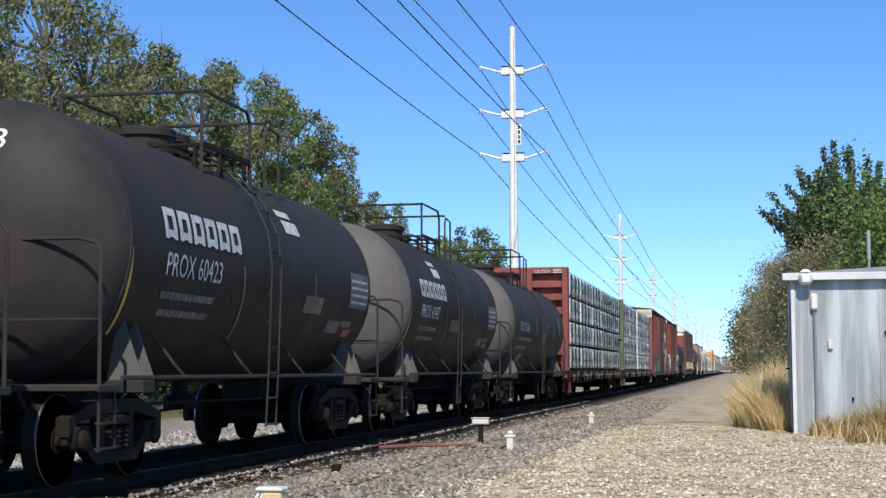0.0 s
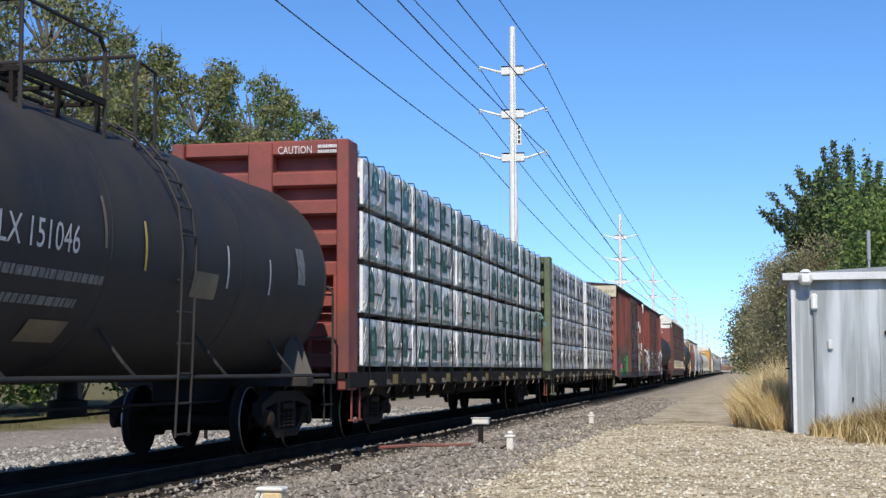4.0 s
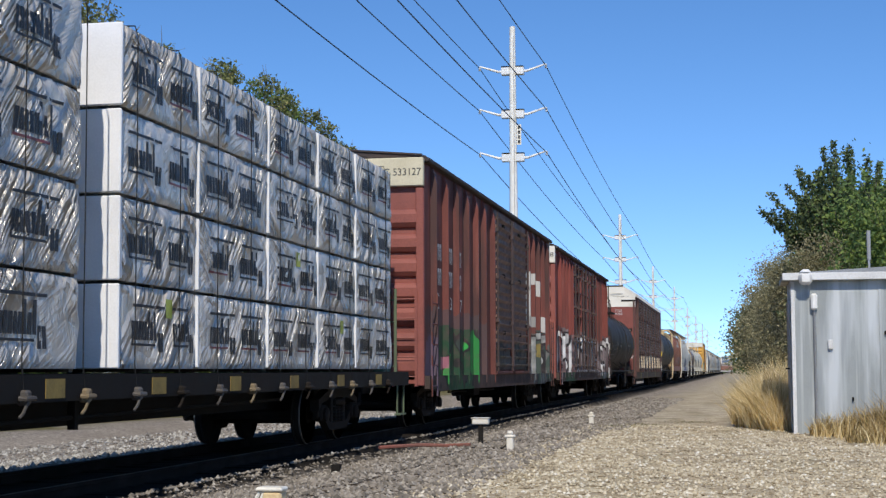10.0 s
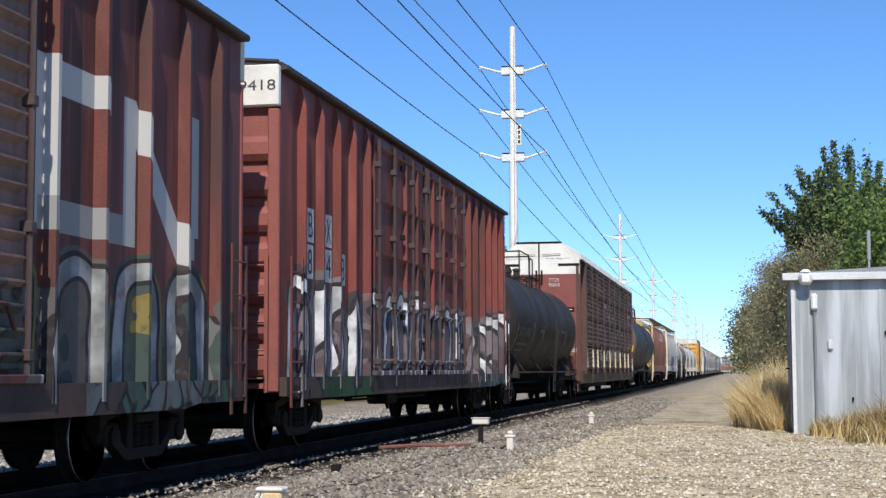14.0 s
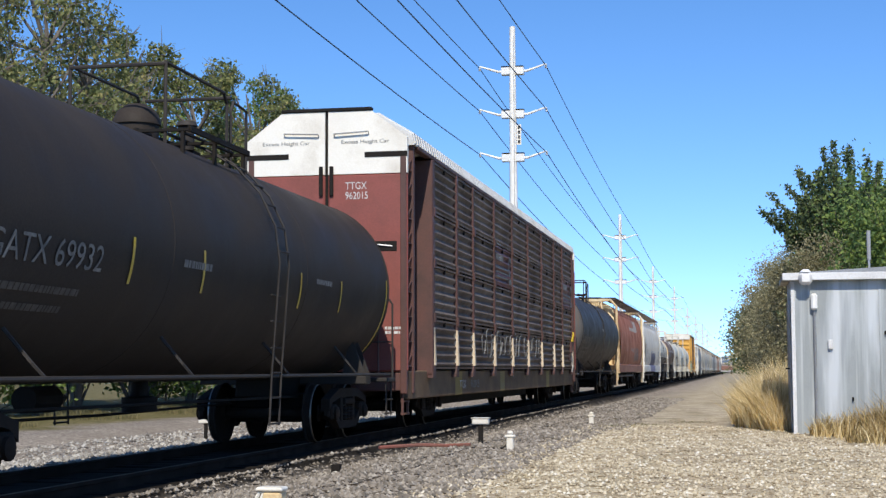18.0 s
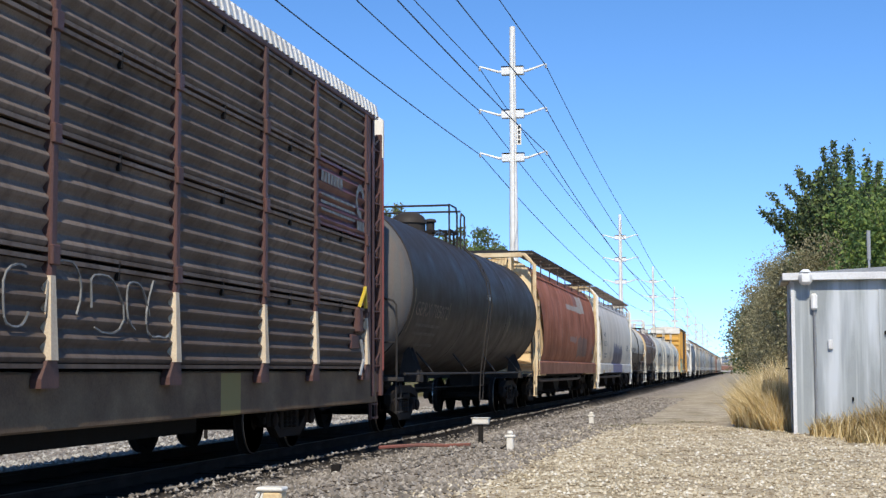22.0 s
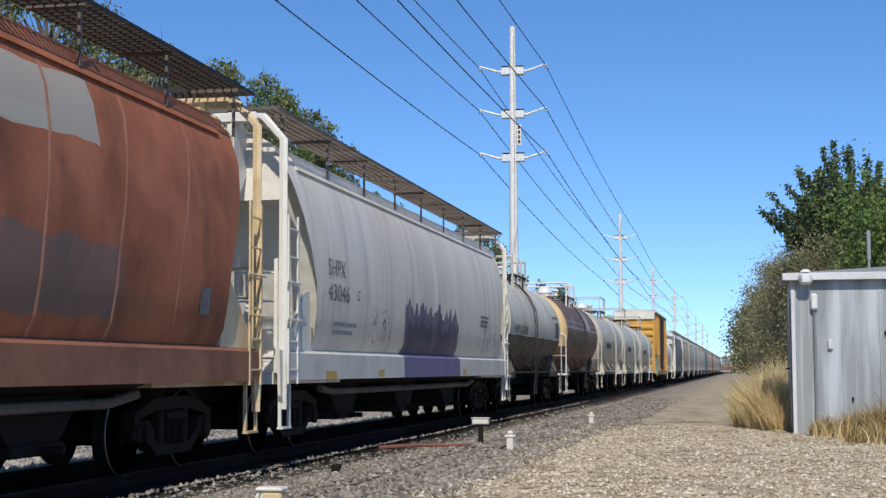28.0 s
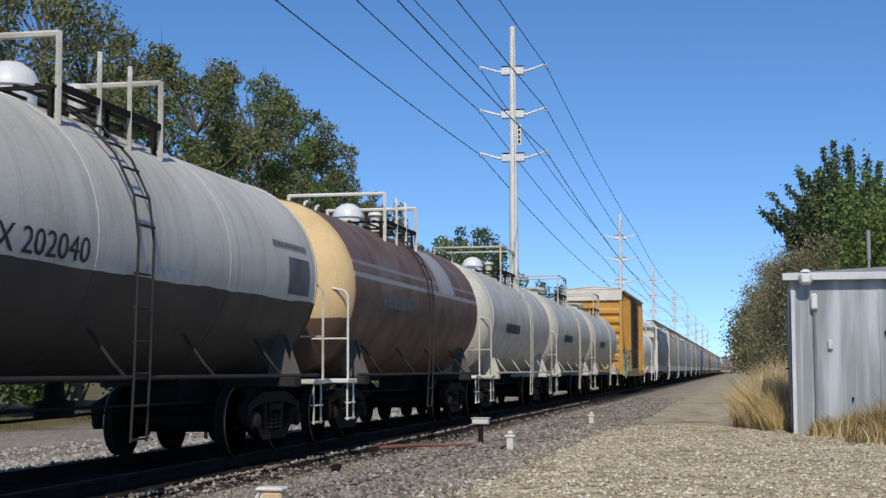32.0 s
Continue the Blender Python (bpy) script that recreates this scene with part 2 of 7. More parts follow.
def scrawl(y0, y1, z0, z1, color=(0.1, 0.1, 0.11)):
    """Thin dark loops sprayed in one patch."""
    def layer(n, col):
        d = n.math("ABSOLUTE", n.math("SUBTRACT", n.noise(2.6, n.stretch((1, 1.3, 0.6)), 1, 0.4, 1.5), 0.5))
        line = n.math("MULTIPLY", n.math("LESS_THAN", d, 0.022), n.inside(y0, y1, z0, z1, 0.08))
        return n.mix(n.math("MULTIPLY", line, 0.85), col, color)
    return layer


def streaks(color, strength=0.5, scale=(0.2, 3.5, 0.12), low=0.5, high=0.72):
    """Stains that run down the side."""
    def layer(n, col):
        f = n.ramp(n.noise(2.2, n.stretch(scale), 4), [(low, 0.0), (high, strength)])
        return n.mix(f, col, color)
    return layer


BLACK_PAINT = surface("black_tank_paint", (0.034, 0.028, 0.024), (0.048, 0.04, 0.034), 0.55, wear=0.45, scale=0.9, gloss=0.07, layers=(streaks((0.045, 0.04, 0.035), 0.5),))
BLACK_DULL = surface("dull_black_paint", (0.03, 0.028, 0.027), (0.05, 0.045, 0.041), 0.6, wear=0.5, gloss=0.15, layers=(streaks((0.055, 0.046, 0.039), 0.5),))
# dusty black paint, with the sunlight on heads and gussets put into its colour
SUNLIT_DUSTY = surface("sunlit_dusty_black", (0.085, 0.083, 0.08), (0.12, 0.113, 0.103), 0.75, wear=0.55, scale=1.1, layers=(streaks((0.15, 0.1, 0.07), 0.5, (3, 3, .2)),))
WHITE_PAINT = surface("white_paint", (0.76, 0.73, 0.65), (0.56, 0.52, 0.44), 0.45, wear=0.3, layers=(streaks((0.4, 0.35, 0.28), 0.4),))
CREAM_PAINT = surface("cream_paint", (0.68, 0.52, 0.3), (0.6, 0.44, 0.24), 0.5, wear=0.4)
PALE_PAINT = surface("pale_grey_paint", (0.6, 0.57, 0.48), (0.47, 0.44, 0.36), 0.45, wear=0.4, layers=(streaks((0.25, 0.22, 0.18), 0.5),))
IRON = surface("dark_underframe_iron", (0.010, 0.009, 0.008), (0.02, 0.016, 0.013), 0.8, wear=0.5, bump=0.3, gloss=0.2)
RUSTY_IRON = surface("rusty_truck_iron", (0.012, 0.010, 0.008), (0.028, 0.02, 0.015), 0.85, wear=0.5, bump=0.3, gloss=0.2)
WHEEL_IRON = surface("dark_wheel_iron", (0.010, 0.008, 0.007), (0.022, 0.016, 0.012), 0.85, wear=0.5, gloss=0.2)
POLISHED = surface("polished_steel", (0.34, 0.33, 0.31), (0.2, 0.19, 0.18), 0.35, metal=1.0, wear=0.5)
RAIL_STEEL = surface("rail_steel", (0.03, 0.02, 0.015), (0.018, 0.013, 0.01), 0.85, wear=0.5, gloss=0.1)
RAIL_TOP = surface("worn_rail_top", (0.12, 0.11, 0.1), (0.07, 0.062, 0.055), 0.55, metal=0.6, wear=0.5)
GALVANIZED = surface("galvanized_steel", (0.5, 0.5, 0.49), (0.36, 0.36, 0.35), 0.5, metal=0.6, wear=0.5)
YELLOW_MARK = surface("yellow_reflector", (0.6, 0.42, 0.03), (0.45, 0.32, 0.05), 0.4)
WHITE_MARK = surface("white_lettering", (0.62, 0.62, 0.6), (0.4, 0.4, 0.38), 0.6, wear=0.5, scale=9)
DIM_MARK = surface("dim_lettering", (0.075, 0.07, 0.065), (0.05, 0.046, 0.043), 0.6, wear=0.5, scale=9)
RUBBED_MARK = surface("rubbed_lettering", (0.24, 0.17, 0.12), (0.07, 0.06, 0.052), 0.6, wear=0.5, scale=7)
FADED_MARK = surface("faded_lettering", (0.2, 0.2, 0.19), (0.1, 0.1, 0.095), 0.6, wear=0.5, scale=9)
INK_MARK = surface("black_lettering", (0.012, 0.012, 0.013), (0.02, 0.02, 0.021), 0.6, wear=0.3, scale=9)
DARK_MARK = surface("dark_lettering", (0.03, 0.03, 0.032), (0.09, 0.09, 0.09), 0.6, wear=0.4, scale=9)
ORANGE_MARK = surface("orange_placard", (0.6, 0.13, 0.04), (0.5, 0.1, 0.03), 0.5)
GREY_MARK = surface("grey_placard", (0.13, 0.13, 0.13), (0.09, 0.09, 0.09), 0.6)
RED_MARK = surface("red_placard", (0.3, 0.08, 0.07), (0.2, 0.06, 0.05), 0.6)
TAN_MARK = surface("tan_placard", (0.2, 0.15, 0.085), (0.13, 0.1, 0.06), 0.6)

# ---- ground ----
def stone_ground():
    n = Nodes("gravel_ground")
    x, y, _ = n.axes()
    wob = n.math("MULTIPLY", n.math("SUBTRACT", n.noise(0.9, detail=3), 0.5), 1.4)
    wob2 = n.math("MULTIPLY", n.math("SUBTRACT", n.noise(0.35, detail=4), 0.5), 5.0)
    chips = n.t.nodes.new("ShaderNodeSeparateColor")
    n.link(n.cells(22, out="Color"), chips.inputs[0])
    big = n.noise(0.7, detail=5)
    ballast = n.ramp(chips.outputs[0], [(0.0, (0.16, 0.134, 0.109)), (0.45, (0.269, 0.231, 0.189)), (0.8, (0.361, 0.318, 0.265)), (1.0, (0.487, 0.441, 0.378))])
    ballast = n.mix(n.ramp(big, [(0.35, 0.0), (0.7, 0.45)]), ballast, (0.16, 0.134, 0.109))
    pad = n.ramp(chips.outputs[0], [(0.0, (0.37, 0.298, 0.193)), (0.5, (0.521, 0.437, 0.298)), (1.0, (0.638, 0.571, 0.42))])
    pad = n.mix(n.ramp(n.noise(1.1, detail=5), [(0.42, 0.0), (0.66, 0.7)]), pad, (0.218, 0.172, 0.118))
    grass = n.ramp(n.noise(3.0, detail=6), [(0.3, (0.0756, 0.0714, 0.0252)), (0.6, (0.168, 0.143, 0.0672)), (0.8, (0.235, 0.185, 0.101))])
    # the tan pad beside the hut, grassy verges beyond the ballast on both sides
    xw, yw = n.math("ADD", x, wob), n.math("ADD", y, wob)
    on_pad = n.math("MULTIPLY", n.ramp(n.math("MULTIPLY", n.math("SUBTRACT", xw, 4.6), 1.6, True), [(0.0, 0.0), (1.0, 1.0)]),
                    n.math("MULTIPLY", n.math("SUBTRACT", 28.6, yw), 0.7, True))
    far_road = n.math("MULTIPLY", n.math("MULTIPLY", n.math("SUBTRACT", xw, 3.6), 0.5, True), 0.75)
    xg = n.math("ADD", x, wob2)
    left = n.math("MULTIPLY", n.math("SUBTRACT", -8.8, xg), 0.8, True)
    right = n.math("MULTIPLY", n.math("SUBTRACT", xg, 10.5), 0.8, True)
    col = n.mix(far_road, ballast, pad)
    col = n.mix(on_pad, col, pad)
    col = n.mix(n.math("MAXIMUM", left, right), col, grass)
    weed = n.ramp(n.noise(0.9, n.stretch((1.0, 0.4, 1.0)), 6, 0.65), [(0.52, 0.0), (0.68, 0.55)])
    weed = n.math("MULTIPLY", weed, n.math("MULTIPLY", n.math("SUBTRACT", x, 2.2), 0.7, True))
    col = n.mix(weed, col, n.ramp(n.noise(7, detail=3), [(0.35, (0.13, 0.115, 0.055)), (0.7, (0.27, 0.22, 0.13))]))
    # oil and brake dust round the rails, deepened to paint the train's black shade
    oil_and_shade = n.math("MULTIPLY", n.math("SUBTRACT", n.math("ADD", 1.75, n.math("MULTIPLY", wob, 0.3)), n.math("ABSOLUTE", x)), 2.5, True)
    col = n.mix(n.math("MULTIPLY", oil_and_shade, 0.97), col, (0.013, 0.011, 0.009))
    n.bump(n.cells(22), 0.5, 0.02)
    n.bump(n.noise(90, detail=2), 0.4, 0.006)
    n.bsdf.inputs["Specular IOR Level"].default_value = 0.1
    return n.done(col, 0.95)


def rise(x, y):
    """Height of the ground."""
    a = abs(x)
    if a < 1.4:
        z = -0.136
    elif x > 0:
        z = -0.15 - 0.11 * min(1, (x - 1.4) / 0.12) - 0.1 * max(0, min(1, (y - 14) / 12))
        z += (-0.02 - z) * max(0, min(1, (x - 1.75) / 1.6))
        z += 0.03 * max(0, min(1, (x - 4.4) / 0.7)) * max(0, min(1, (30.5 - y) / 3.5))
    else:
        z = -0.15 - 0.25 * max(0, min(1, (a - 1.9) / 2.5)) + 0.1 * max(0, min(1, (a - 6) / 2))
    z += 0.05 * noise.noise((x * 0.45, y * 0.3, 3.1)) * (1 if a > 1.6 else 0.2)
    z += 0.02 * noise.noise((x * 2.3, y * 2.3, 7.7)) * (1 if a > 1.5 and y < 60 else 0.3)
    return z


def spread(*runs):
    out = []
    for a, b, step in runs:
        k = max(1, round((b - a) / step))
        out += [a + (b - a) * i / k for i in range(k)]
    return out + [runs[-1][1]]


xs = spread((-1500, -60, 240), (-60, -14, 6), (-14, -4, 0.6), (-4, 11, 0.25), (11, 16, 0.7), (16, 60, 6), (60, 1500, 240))
ys = spread((-400, -5, 60), (-5, 6, 1.5), (6, 34, 0.3), (34, 70, 1.0), (70, 160, 5), (160, 900, 40), (900, 4200, 300))
ground_shape = Shape()
ground_shape.add([(x, y, rise(x, y)) for y in ys for x in xs],
                 [(j * len(xs) + i, j * len(xs) + i + 1, (j + 1) * len(xs) + i + 1, (j + 1) * len(xs) + i)
                  for j in range(len(ys) - 1) for i in range(len(xs) - 1)])
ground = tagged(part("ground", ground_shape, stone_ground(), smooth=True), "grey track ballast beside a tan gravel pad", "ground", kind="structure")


def scatter_stones(name, label, count, area, sizes, colors, seed, keep=None):
    """Loose stones, too many to count, joined into one object."""
    r = np.random.RandomState(seed)
    x0, x1, y0, y1 = area
    t = r.rand(count)
    px, py = x0 + (x1 - x0) * r.rand(count), y0 * (y1 / y0) ** t
    ok = np.ones(count, bool) if keep is None else keep(px, py)
    px, py = px[ok], py[ok]
    n = len(px)
    pz = np.array([rise(a, b) + (0.02 if 1.4 < a < 3.6 else 0) for a, b in zip(px, py)])
    size = sizes[0] + (sizes[1] - sizes[0]) * r.rand(n) ** 2.5
    unit = np.array([(1, 0, 0), (0, 1, 0), (-1, 0, 0), (0, -1, 0), (0, 0, 1), (0, 0, -1)], float)
    v = unit[None] * (0.6 + 0.6 * r.rand(n, 6, 1)) + 0.25 * (r.rand(n, 6, 3) - 0.5)
    v[:, :, 2] *= 0.6 + 0.3 * r.rand(n, 1)
    a = r.rand(n) * 6.283
    c, s = np.cos(a)[:, None], np.sin(a)[:, None]
    v = np.stack([v[:, :, 0] * c - v[:, :, 1] * s, v[:, :, 0] * s + v[:, :, 1] * c, v[:, :, 2]], 2) * size[:, None, None]
    v += np.stack([px, py, pz + size * 0.25], 1)[:, None]
    tri = np.array([(0, 1, 4), (1, 2, 4), (2, 3, 4), (3, 0, 4), (1, 0, 5), (2, 1, 5), (3, 2, 5), (0, 3, 5)])
    f = (tri[None] + 6 * np.arange(n)[:, None, None]).reshape(-1, 3)
    me = bpy.data.meshes.new(name)
    me.from_pydata(v.reshape(-1, 3).tolist(), [], f.tolist())
    m = Nodes(name)
    col = m.ramp(m.island(), colors)
    m.bump(m.noise(120, detail=2), 0.4, 0.004)
    me.materials.append(m.done(col, 0.9))
    return tagged(new(name, me), label, "gravel", kind="stuff")


scatter_stones("ballast_stones", "grey crushed ballast stones lying beside the track", 34000, (1.3, 5.2, 9.5, 60), (0.016, 0.05),
               [(0.0, (0.101, 0.0882, 0.0714)), (0.4, (0.185, 0.16, 0.13)), (0.85, (0.277, 0.244, 0.202)), (1.0, (0.386, 0.353, 0.302))], 1,
               lambda x, y: (x < 4.9) | (y > 28))
scatter_stones("pad_stones", "pale tan gravel stones on the pad before the hut", 30000, (4.3, 10.5, 9.5, 31), (0.01, 0.034),
               [(0.0, (0.218, 0.172, 0.109)), (0.45, (0.437, 0.37, 0.252)), (0.85, (0.571, 0.504, 0.378)), (1.0, (0.672, 0.638, 0.554))], 2)
scatter_stones("verge_stones", "grey crushed stones on the verge beyond the track", 9000, (-6.5, -1.75, 14, 60), (0.03, 0.07),
               [(0.0, (0.129, 0.118, 0.108)), (0.5, (0.258, 0.242, 0.215)), (1.0, (0.452, 0.43, 0.387))], 3)

# ---- track ----
track = thing("track", 0, 0, 0, "single railway track with steel rails on dark wooden ties", "railway track", kind="structure")
RAIL = [(-0.07, -0.175), (0.07, -0.175), (0.07, -0.16), (0.012, -0.145), (0.012, -0.045), (0.036, -0.035), (0.036, -0.006),
        (0.026, 0.0), (-0.026, 0.0), (-0.036, -0.006), (-0.036, -0.035), (-0.012, -0.045), (-0.012, -0.145), (-0.07, -0.16)]
for side in (-1, 1):
    rail = Shape().prism([(side * 0.753 + p, q) for p, q in RAIL], "y", -120, 1600)
    rail.box(side * 0.753 - 0.024, side * 0.753 + 0.024, -120, 1600, 0.0005, 0.003, 1)
    part("rail", rail, [RAIL_STEEL, RAIL_TOP], track, "steel rail with a polished top")
TIE_WOOD = surface("tie_wood", (0.012, 0.010, 0.008), (0.025, 0.02, 0.016), 0.9, wear=0.5, stretch=(0.4, 3, 3), bump=0.4, gloss=0.1)
tie = Shape().slab(-1.28, 1.28, -0.115, 0.115, -0.3, -0.13, 0.012).data("tie", TIE_WOOD)
for k in range(460):
    o = part("tie", tie, parent=track)
    o.location = (random.uniform(-0.03, 0.03), 6 + 0.53 * k, random.uniform(-0.01, 0.008))
ties = Shape()
for k in range(460):
    y = 6 + 0.53 * (130 + k) if k >= 60 else 6 - 0.53 * (60 - k)
    ties.box(-1.28, 1.28, y - 0.115, y + 0.115, -0.3, -0.135)
tagged(part("ties", ties, TIE_WOOD, track), "dark wooden ties farther along the track", kind="stuff")

# ---- power line ----
STEEL_POLE = surface("weathered_pole_steel", (0.8, 0.79, 0.75), (0.68, 0.66, 0.61), 0.5, metal=0.0, wear=0.4, layers=(streaks((0.35, 0.3, 0.25), 0.3, (3, 3, .1)),))
WIRE = surface("dark_conductor", (0.05, 0.05, 0.055), (0.08, 0.08, 0.085), 0.5, metal=0.4)
PORCELAIN = surface("white_insulator", (0.75, 0.75, 0.74), (0.65, 0.65, 0.64), 0.35)
POLES = [(-7.8, 0, 25.0), (-7.62, 100, 24.67), (-8.22, 200, 21.9), (-9.6, 300, 21.7), (-9.7, 400, 23.0), (-9.8, 500, 21.5), (-10, 600, 22), (-10, 700, 22), (-10, 800, 22)]
LEVELS = (3.1, 6.1, 9.1)


def power_pole(x, y, top):
    p = thing("power_pole", x, y, -0.2, "tall tapered pale steel power pole with three pairs of arms", "power pole", "poles of the power line")
    part("shaft", Shape().tube([(0, 0, 0), (0, 0, 8), (0, 0, top * 0.6), (0, 0, top + 0.2)], [0.36, 0.32, 0.27, 0.2], 12), STEEL_POLE, p, smooth=True)
    part("base_flange", Shape().lathe([(0, 0.6), (0.12, 0.6), (0.12, 0.4), (0.3, 0.38)], "z", (0, 0, 0), 16), STEEL_POLE, p)
    part("step_rail", Shape().box(0.1, 0.13, -0.36, -0.26, 9, top * 0.98), GALVANIZED, p, "thin climbing rail up the shaft")
    if 90 < y < 110:
        sign = Shape().box(0.26, 0.56, -0.03, 0.02, top - 8.0, top - 6.6, 0)
        for k in range(4):
            sign.box(0.33, 0.49, -0.045, -0.031, top - 7.9 + 0.33 * k, top - 7.9 + 0.33 * k + 0.22, 1)
        part("number_board", sign, [WHITE_PAINT, DARK_MARK], p, "narrow white board with dark bars")
    for d in LEVELS:
        z = top - d + 0.2
        for s in (-1, 1):
            arm = part("crossarm", Shape().tube([(s * 0.15, 0, z), (s * 1.0, 0, z), (s * 2.3, 0, z + 0.42)], [0.11, 0.09, 0.05], 8), STEEL_POLE, p)
            br = Shape().slab(0.2 if s > 0 else -0.78, 0.78 if s > 0 else -0.2, -0.25, 0.25, z - 0.26, z + 0.26, 0.03)
            part("arm_bracket", br, PORCELAIN, p, "white box at the root of the arm")
            part("cap_plate", Shape().box(0.22 if s > 0 else -0.76, 0.76 if s > 0 else -0.22, -0.25, 0.25, z + 0.263, z + 0.34), IRON, p, "dark plate on the box")
            part("insulator", Shape().lathe([(0, 0.03), (0.06, 0.1), (0.1, 0.05), (0.16, 0.1), (0.2, 0.05), (0.26, 0.1), (0.3, 0.03)], "z", (s * 2.3, 0, z + 0.1), 10), PORCELAIN, p)
    return p


for x, y, top in POLES:
    power_pole(x, y, top)
for d in LEVELS:
    for s in (-1, 1):
        for (xa, ya, ha), (xb, yb, hb) in zip(POLES, POLES[1:]):
            a, b = Vector((xa + s * 2.3, ya, ha - d + 0.3)), Vector((xb + s * 2.3, yb, hb - d + 0.3))
            path = [a.lerp(b, k / 16) - Vector((0, 0, 2.4 * (k / 16) * (1 - k / 16))) for k in range(17)]
            wire = Shape().tube(path, 0.03 if ya < 150 else 0.035, 4)
            tagged(part("power_cable", wire, WIRE), "dark power cable sagging from pole to pole", "cable", "cables of the power line")

# ---- equipment hut ----
HUT_METAL = surface("weathered_hut_metal", (0.336, 0.36, 0.356), (0.248, 0.268, 0.268), 0.45, metal=0.15, wear=0.5, scale=0.8, stretch=(1, 1, 0.5), grain=0.03, bump=0.03,
                    layers=(streaks((0.58, 0.61, 0.63), 0.8, (1.1, 1.1, 0.1), 0.5, 0.66), streaks((0.22, 0.24, 0.25), 0.6, (1.7, 1.7, 0.14), 0.54, 0.72), streaks((0.6, 0.62, 0.62), 0.5, (5, 5, 0.1), 0.55, 0.75)))
HUT_ROOF = surface("hut_roof_metal", (0.3, 0.31, 0.32), (0.22, 0.23, 0.24), 0.5, metal=0.4)
HUT_TRIM = surface("white_hut_trim", (0.651, 0.66, 0.66), (0.528, 0.528, 0.528), 0.45)
hut = thing("equipment_hut", 8.24, 25.9, 0.03, "grey sheet-metal trackside equipment hut with white roof vents", "shed")
for x0, x1, y0, y1 in ((0, 3.4, 0, 0.05), (0, 3.4, 2.35, 2.4), (0, 0.05, 0.052, 2.348), (3.35, 3.4, 0.052, 2.348)):
    part("wall", Shape().box(x0, x1, y0, y1, -0.05, 2.62), HUT_METAL, hut)
part("roof", Shape().prism([(-0.14, 2.63), (3.55, 2.63), (3.55, 2.69), (1.7, 2.8), (-0.14, 2.7)], "y", -0.14, 2.55), HUT_ROOF, hut, "dull grey metal roof")
part("fascia", Shape().slab(-0.15, 3.56, -0.17, -0.141, 2.58, 2.705, 0.008), HUT_TRIM, hut, "white strip under the roof edge")
part("foundation", Shape().slab(-0.12, 3.5, -0.1, 2.5, -0.25, -0.052, 0.02), surface("hut_concrete", (0.3, 0.28, 0.25), (0.2, 0.19, 0.17), 0.9), hut, "low concrete footing")
part("corner_trim", Shape().slab(-0.012, 0.05, -0.012, -0.001, -0.04, 2.57, 0.003), HUT_TRIM, hut)
for x in (0.12, 1.62, 3.12):
    v = Shape().slab(x - 0.0, x + 0.22, -0.3, -0.13, 2.5, 2.72, 0.05)
    v.tube([(x + 0.11, -0.215, 2.71), (x + 0.11, -0.215, 2.76)], [0.1, 0.05], 10)
    part("roof_vent", v, PORCELAIN, hut, "white rounded vent at the roof edge", smooth=True)
for x, y0, y1 in ((0.34, 0.02, 2.3), (1.42, 0.0, 2.55), (2.8, 0, 2.55)):
    if x != 0.34:
        part("wall_seam", Shape().slab(x, x + 0.035, -0.012, -0.001, y0, y1, 0.004), HUT_METAL, hut)
conduit = Shape().tube([(0.37, -0.04, 0.0), (0.37, -0.04, 2.1)], 0.024, 8).box(0.36, 0.38, -0.02, -0.002, 0, 2.1)
part("conduit", conduit, HUT_ROOF, hut, "grey vertical conduit up the wall", smooth=True)
part("conduit_lamp", Shape().slab(0.31, 0.42, -0.12, -0.002, 2.08, 2.36, 0.03), PORCELAIN, hut, "white capped fitting over the conduit")
part("junction_box", Shape().slab(0.58, 0.66, -0.06, -0.013, 1.42, 1.58, 0.01), HUT_TRIM, hut, "small pale box on the wall")
part("latch", Shape().slab(1.5, 1.54, -0.05, -0.002, 1.66, 1.72, 0.008), IRON, hut)
part("latch", Shape().slab(0.95, 0.98, -0.05, -0.002, 0.55, 0.62, 0.008), IRON, hut)
part("warning_plate", Shape().slab(1.56, 1.75, -0.02, -0.003, 0.5, 0.58, 0.003), HUT_TRIM, hut)
door = part("side_door", Shape().slab(-0.03, -0.002, 0.5, 1.9, 0.05, 2.3, 0.008), HUT_METAL, hut)
part("door_handle", Shape().tube([(-0.03, 0.62, 1.1), (-0.09, 0.62, 1.1), (-0.09, 0.75, 1.1)], 0.015, 6), IRON, door)
mast = thing("antenna_mast", 9.68, 27.8, 2.63, "thin pale antenna mast rising from the hut roof", "antenna")
part("pole", Shape().tube([(0, 0, 0.1), (0, 0, 0.45)], 0.022, 6), GALVANIZED, mast)
part("whip", Shape().tube([(0, 0, 0.45), (0, 0, 0.98)], 0.036, 8), surface("grey_fibreglass", (0.3, 0.31, 0.31), (0.25, 0.25, 0.25), 0.5), mast, "thicker grey upper tube")

# ---- small trackside things ----
def marker(x, y, head, tall, label):
    z = rise(x, y)
    m = thing("trackside_marker", x, y, z, label, "marker post", "marker posts by the track")
    part("post", Shape().slab(-0.035, 0.035, -0.03, 0.03, -0.1, tall - 0.09, 0.008), IRON, m, "dark short post")
    part("head", Shape().slab(-head / 2, head / 2, -0.06, 0.06, tall - 0.09, tall, 0.015), WHITE_PAINT, m, "white box-shaped head")
    part("lip", Shape().box(-head / 2 - 0.01, head / 2 + 0.01, -0.07, 0.07, tall + 0.001, tall + 0.012), WHITE_PAINT, m)


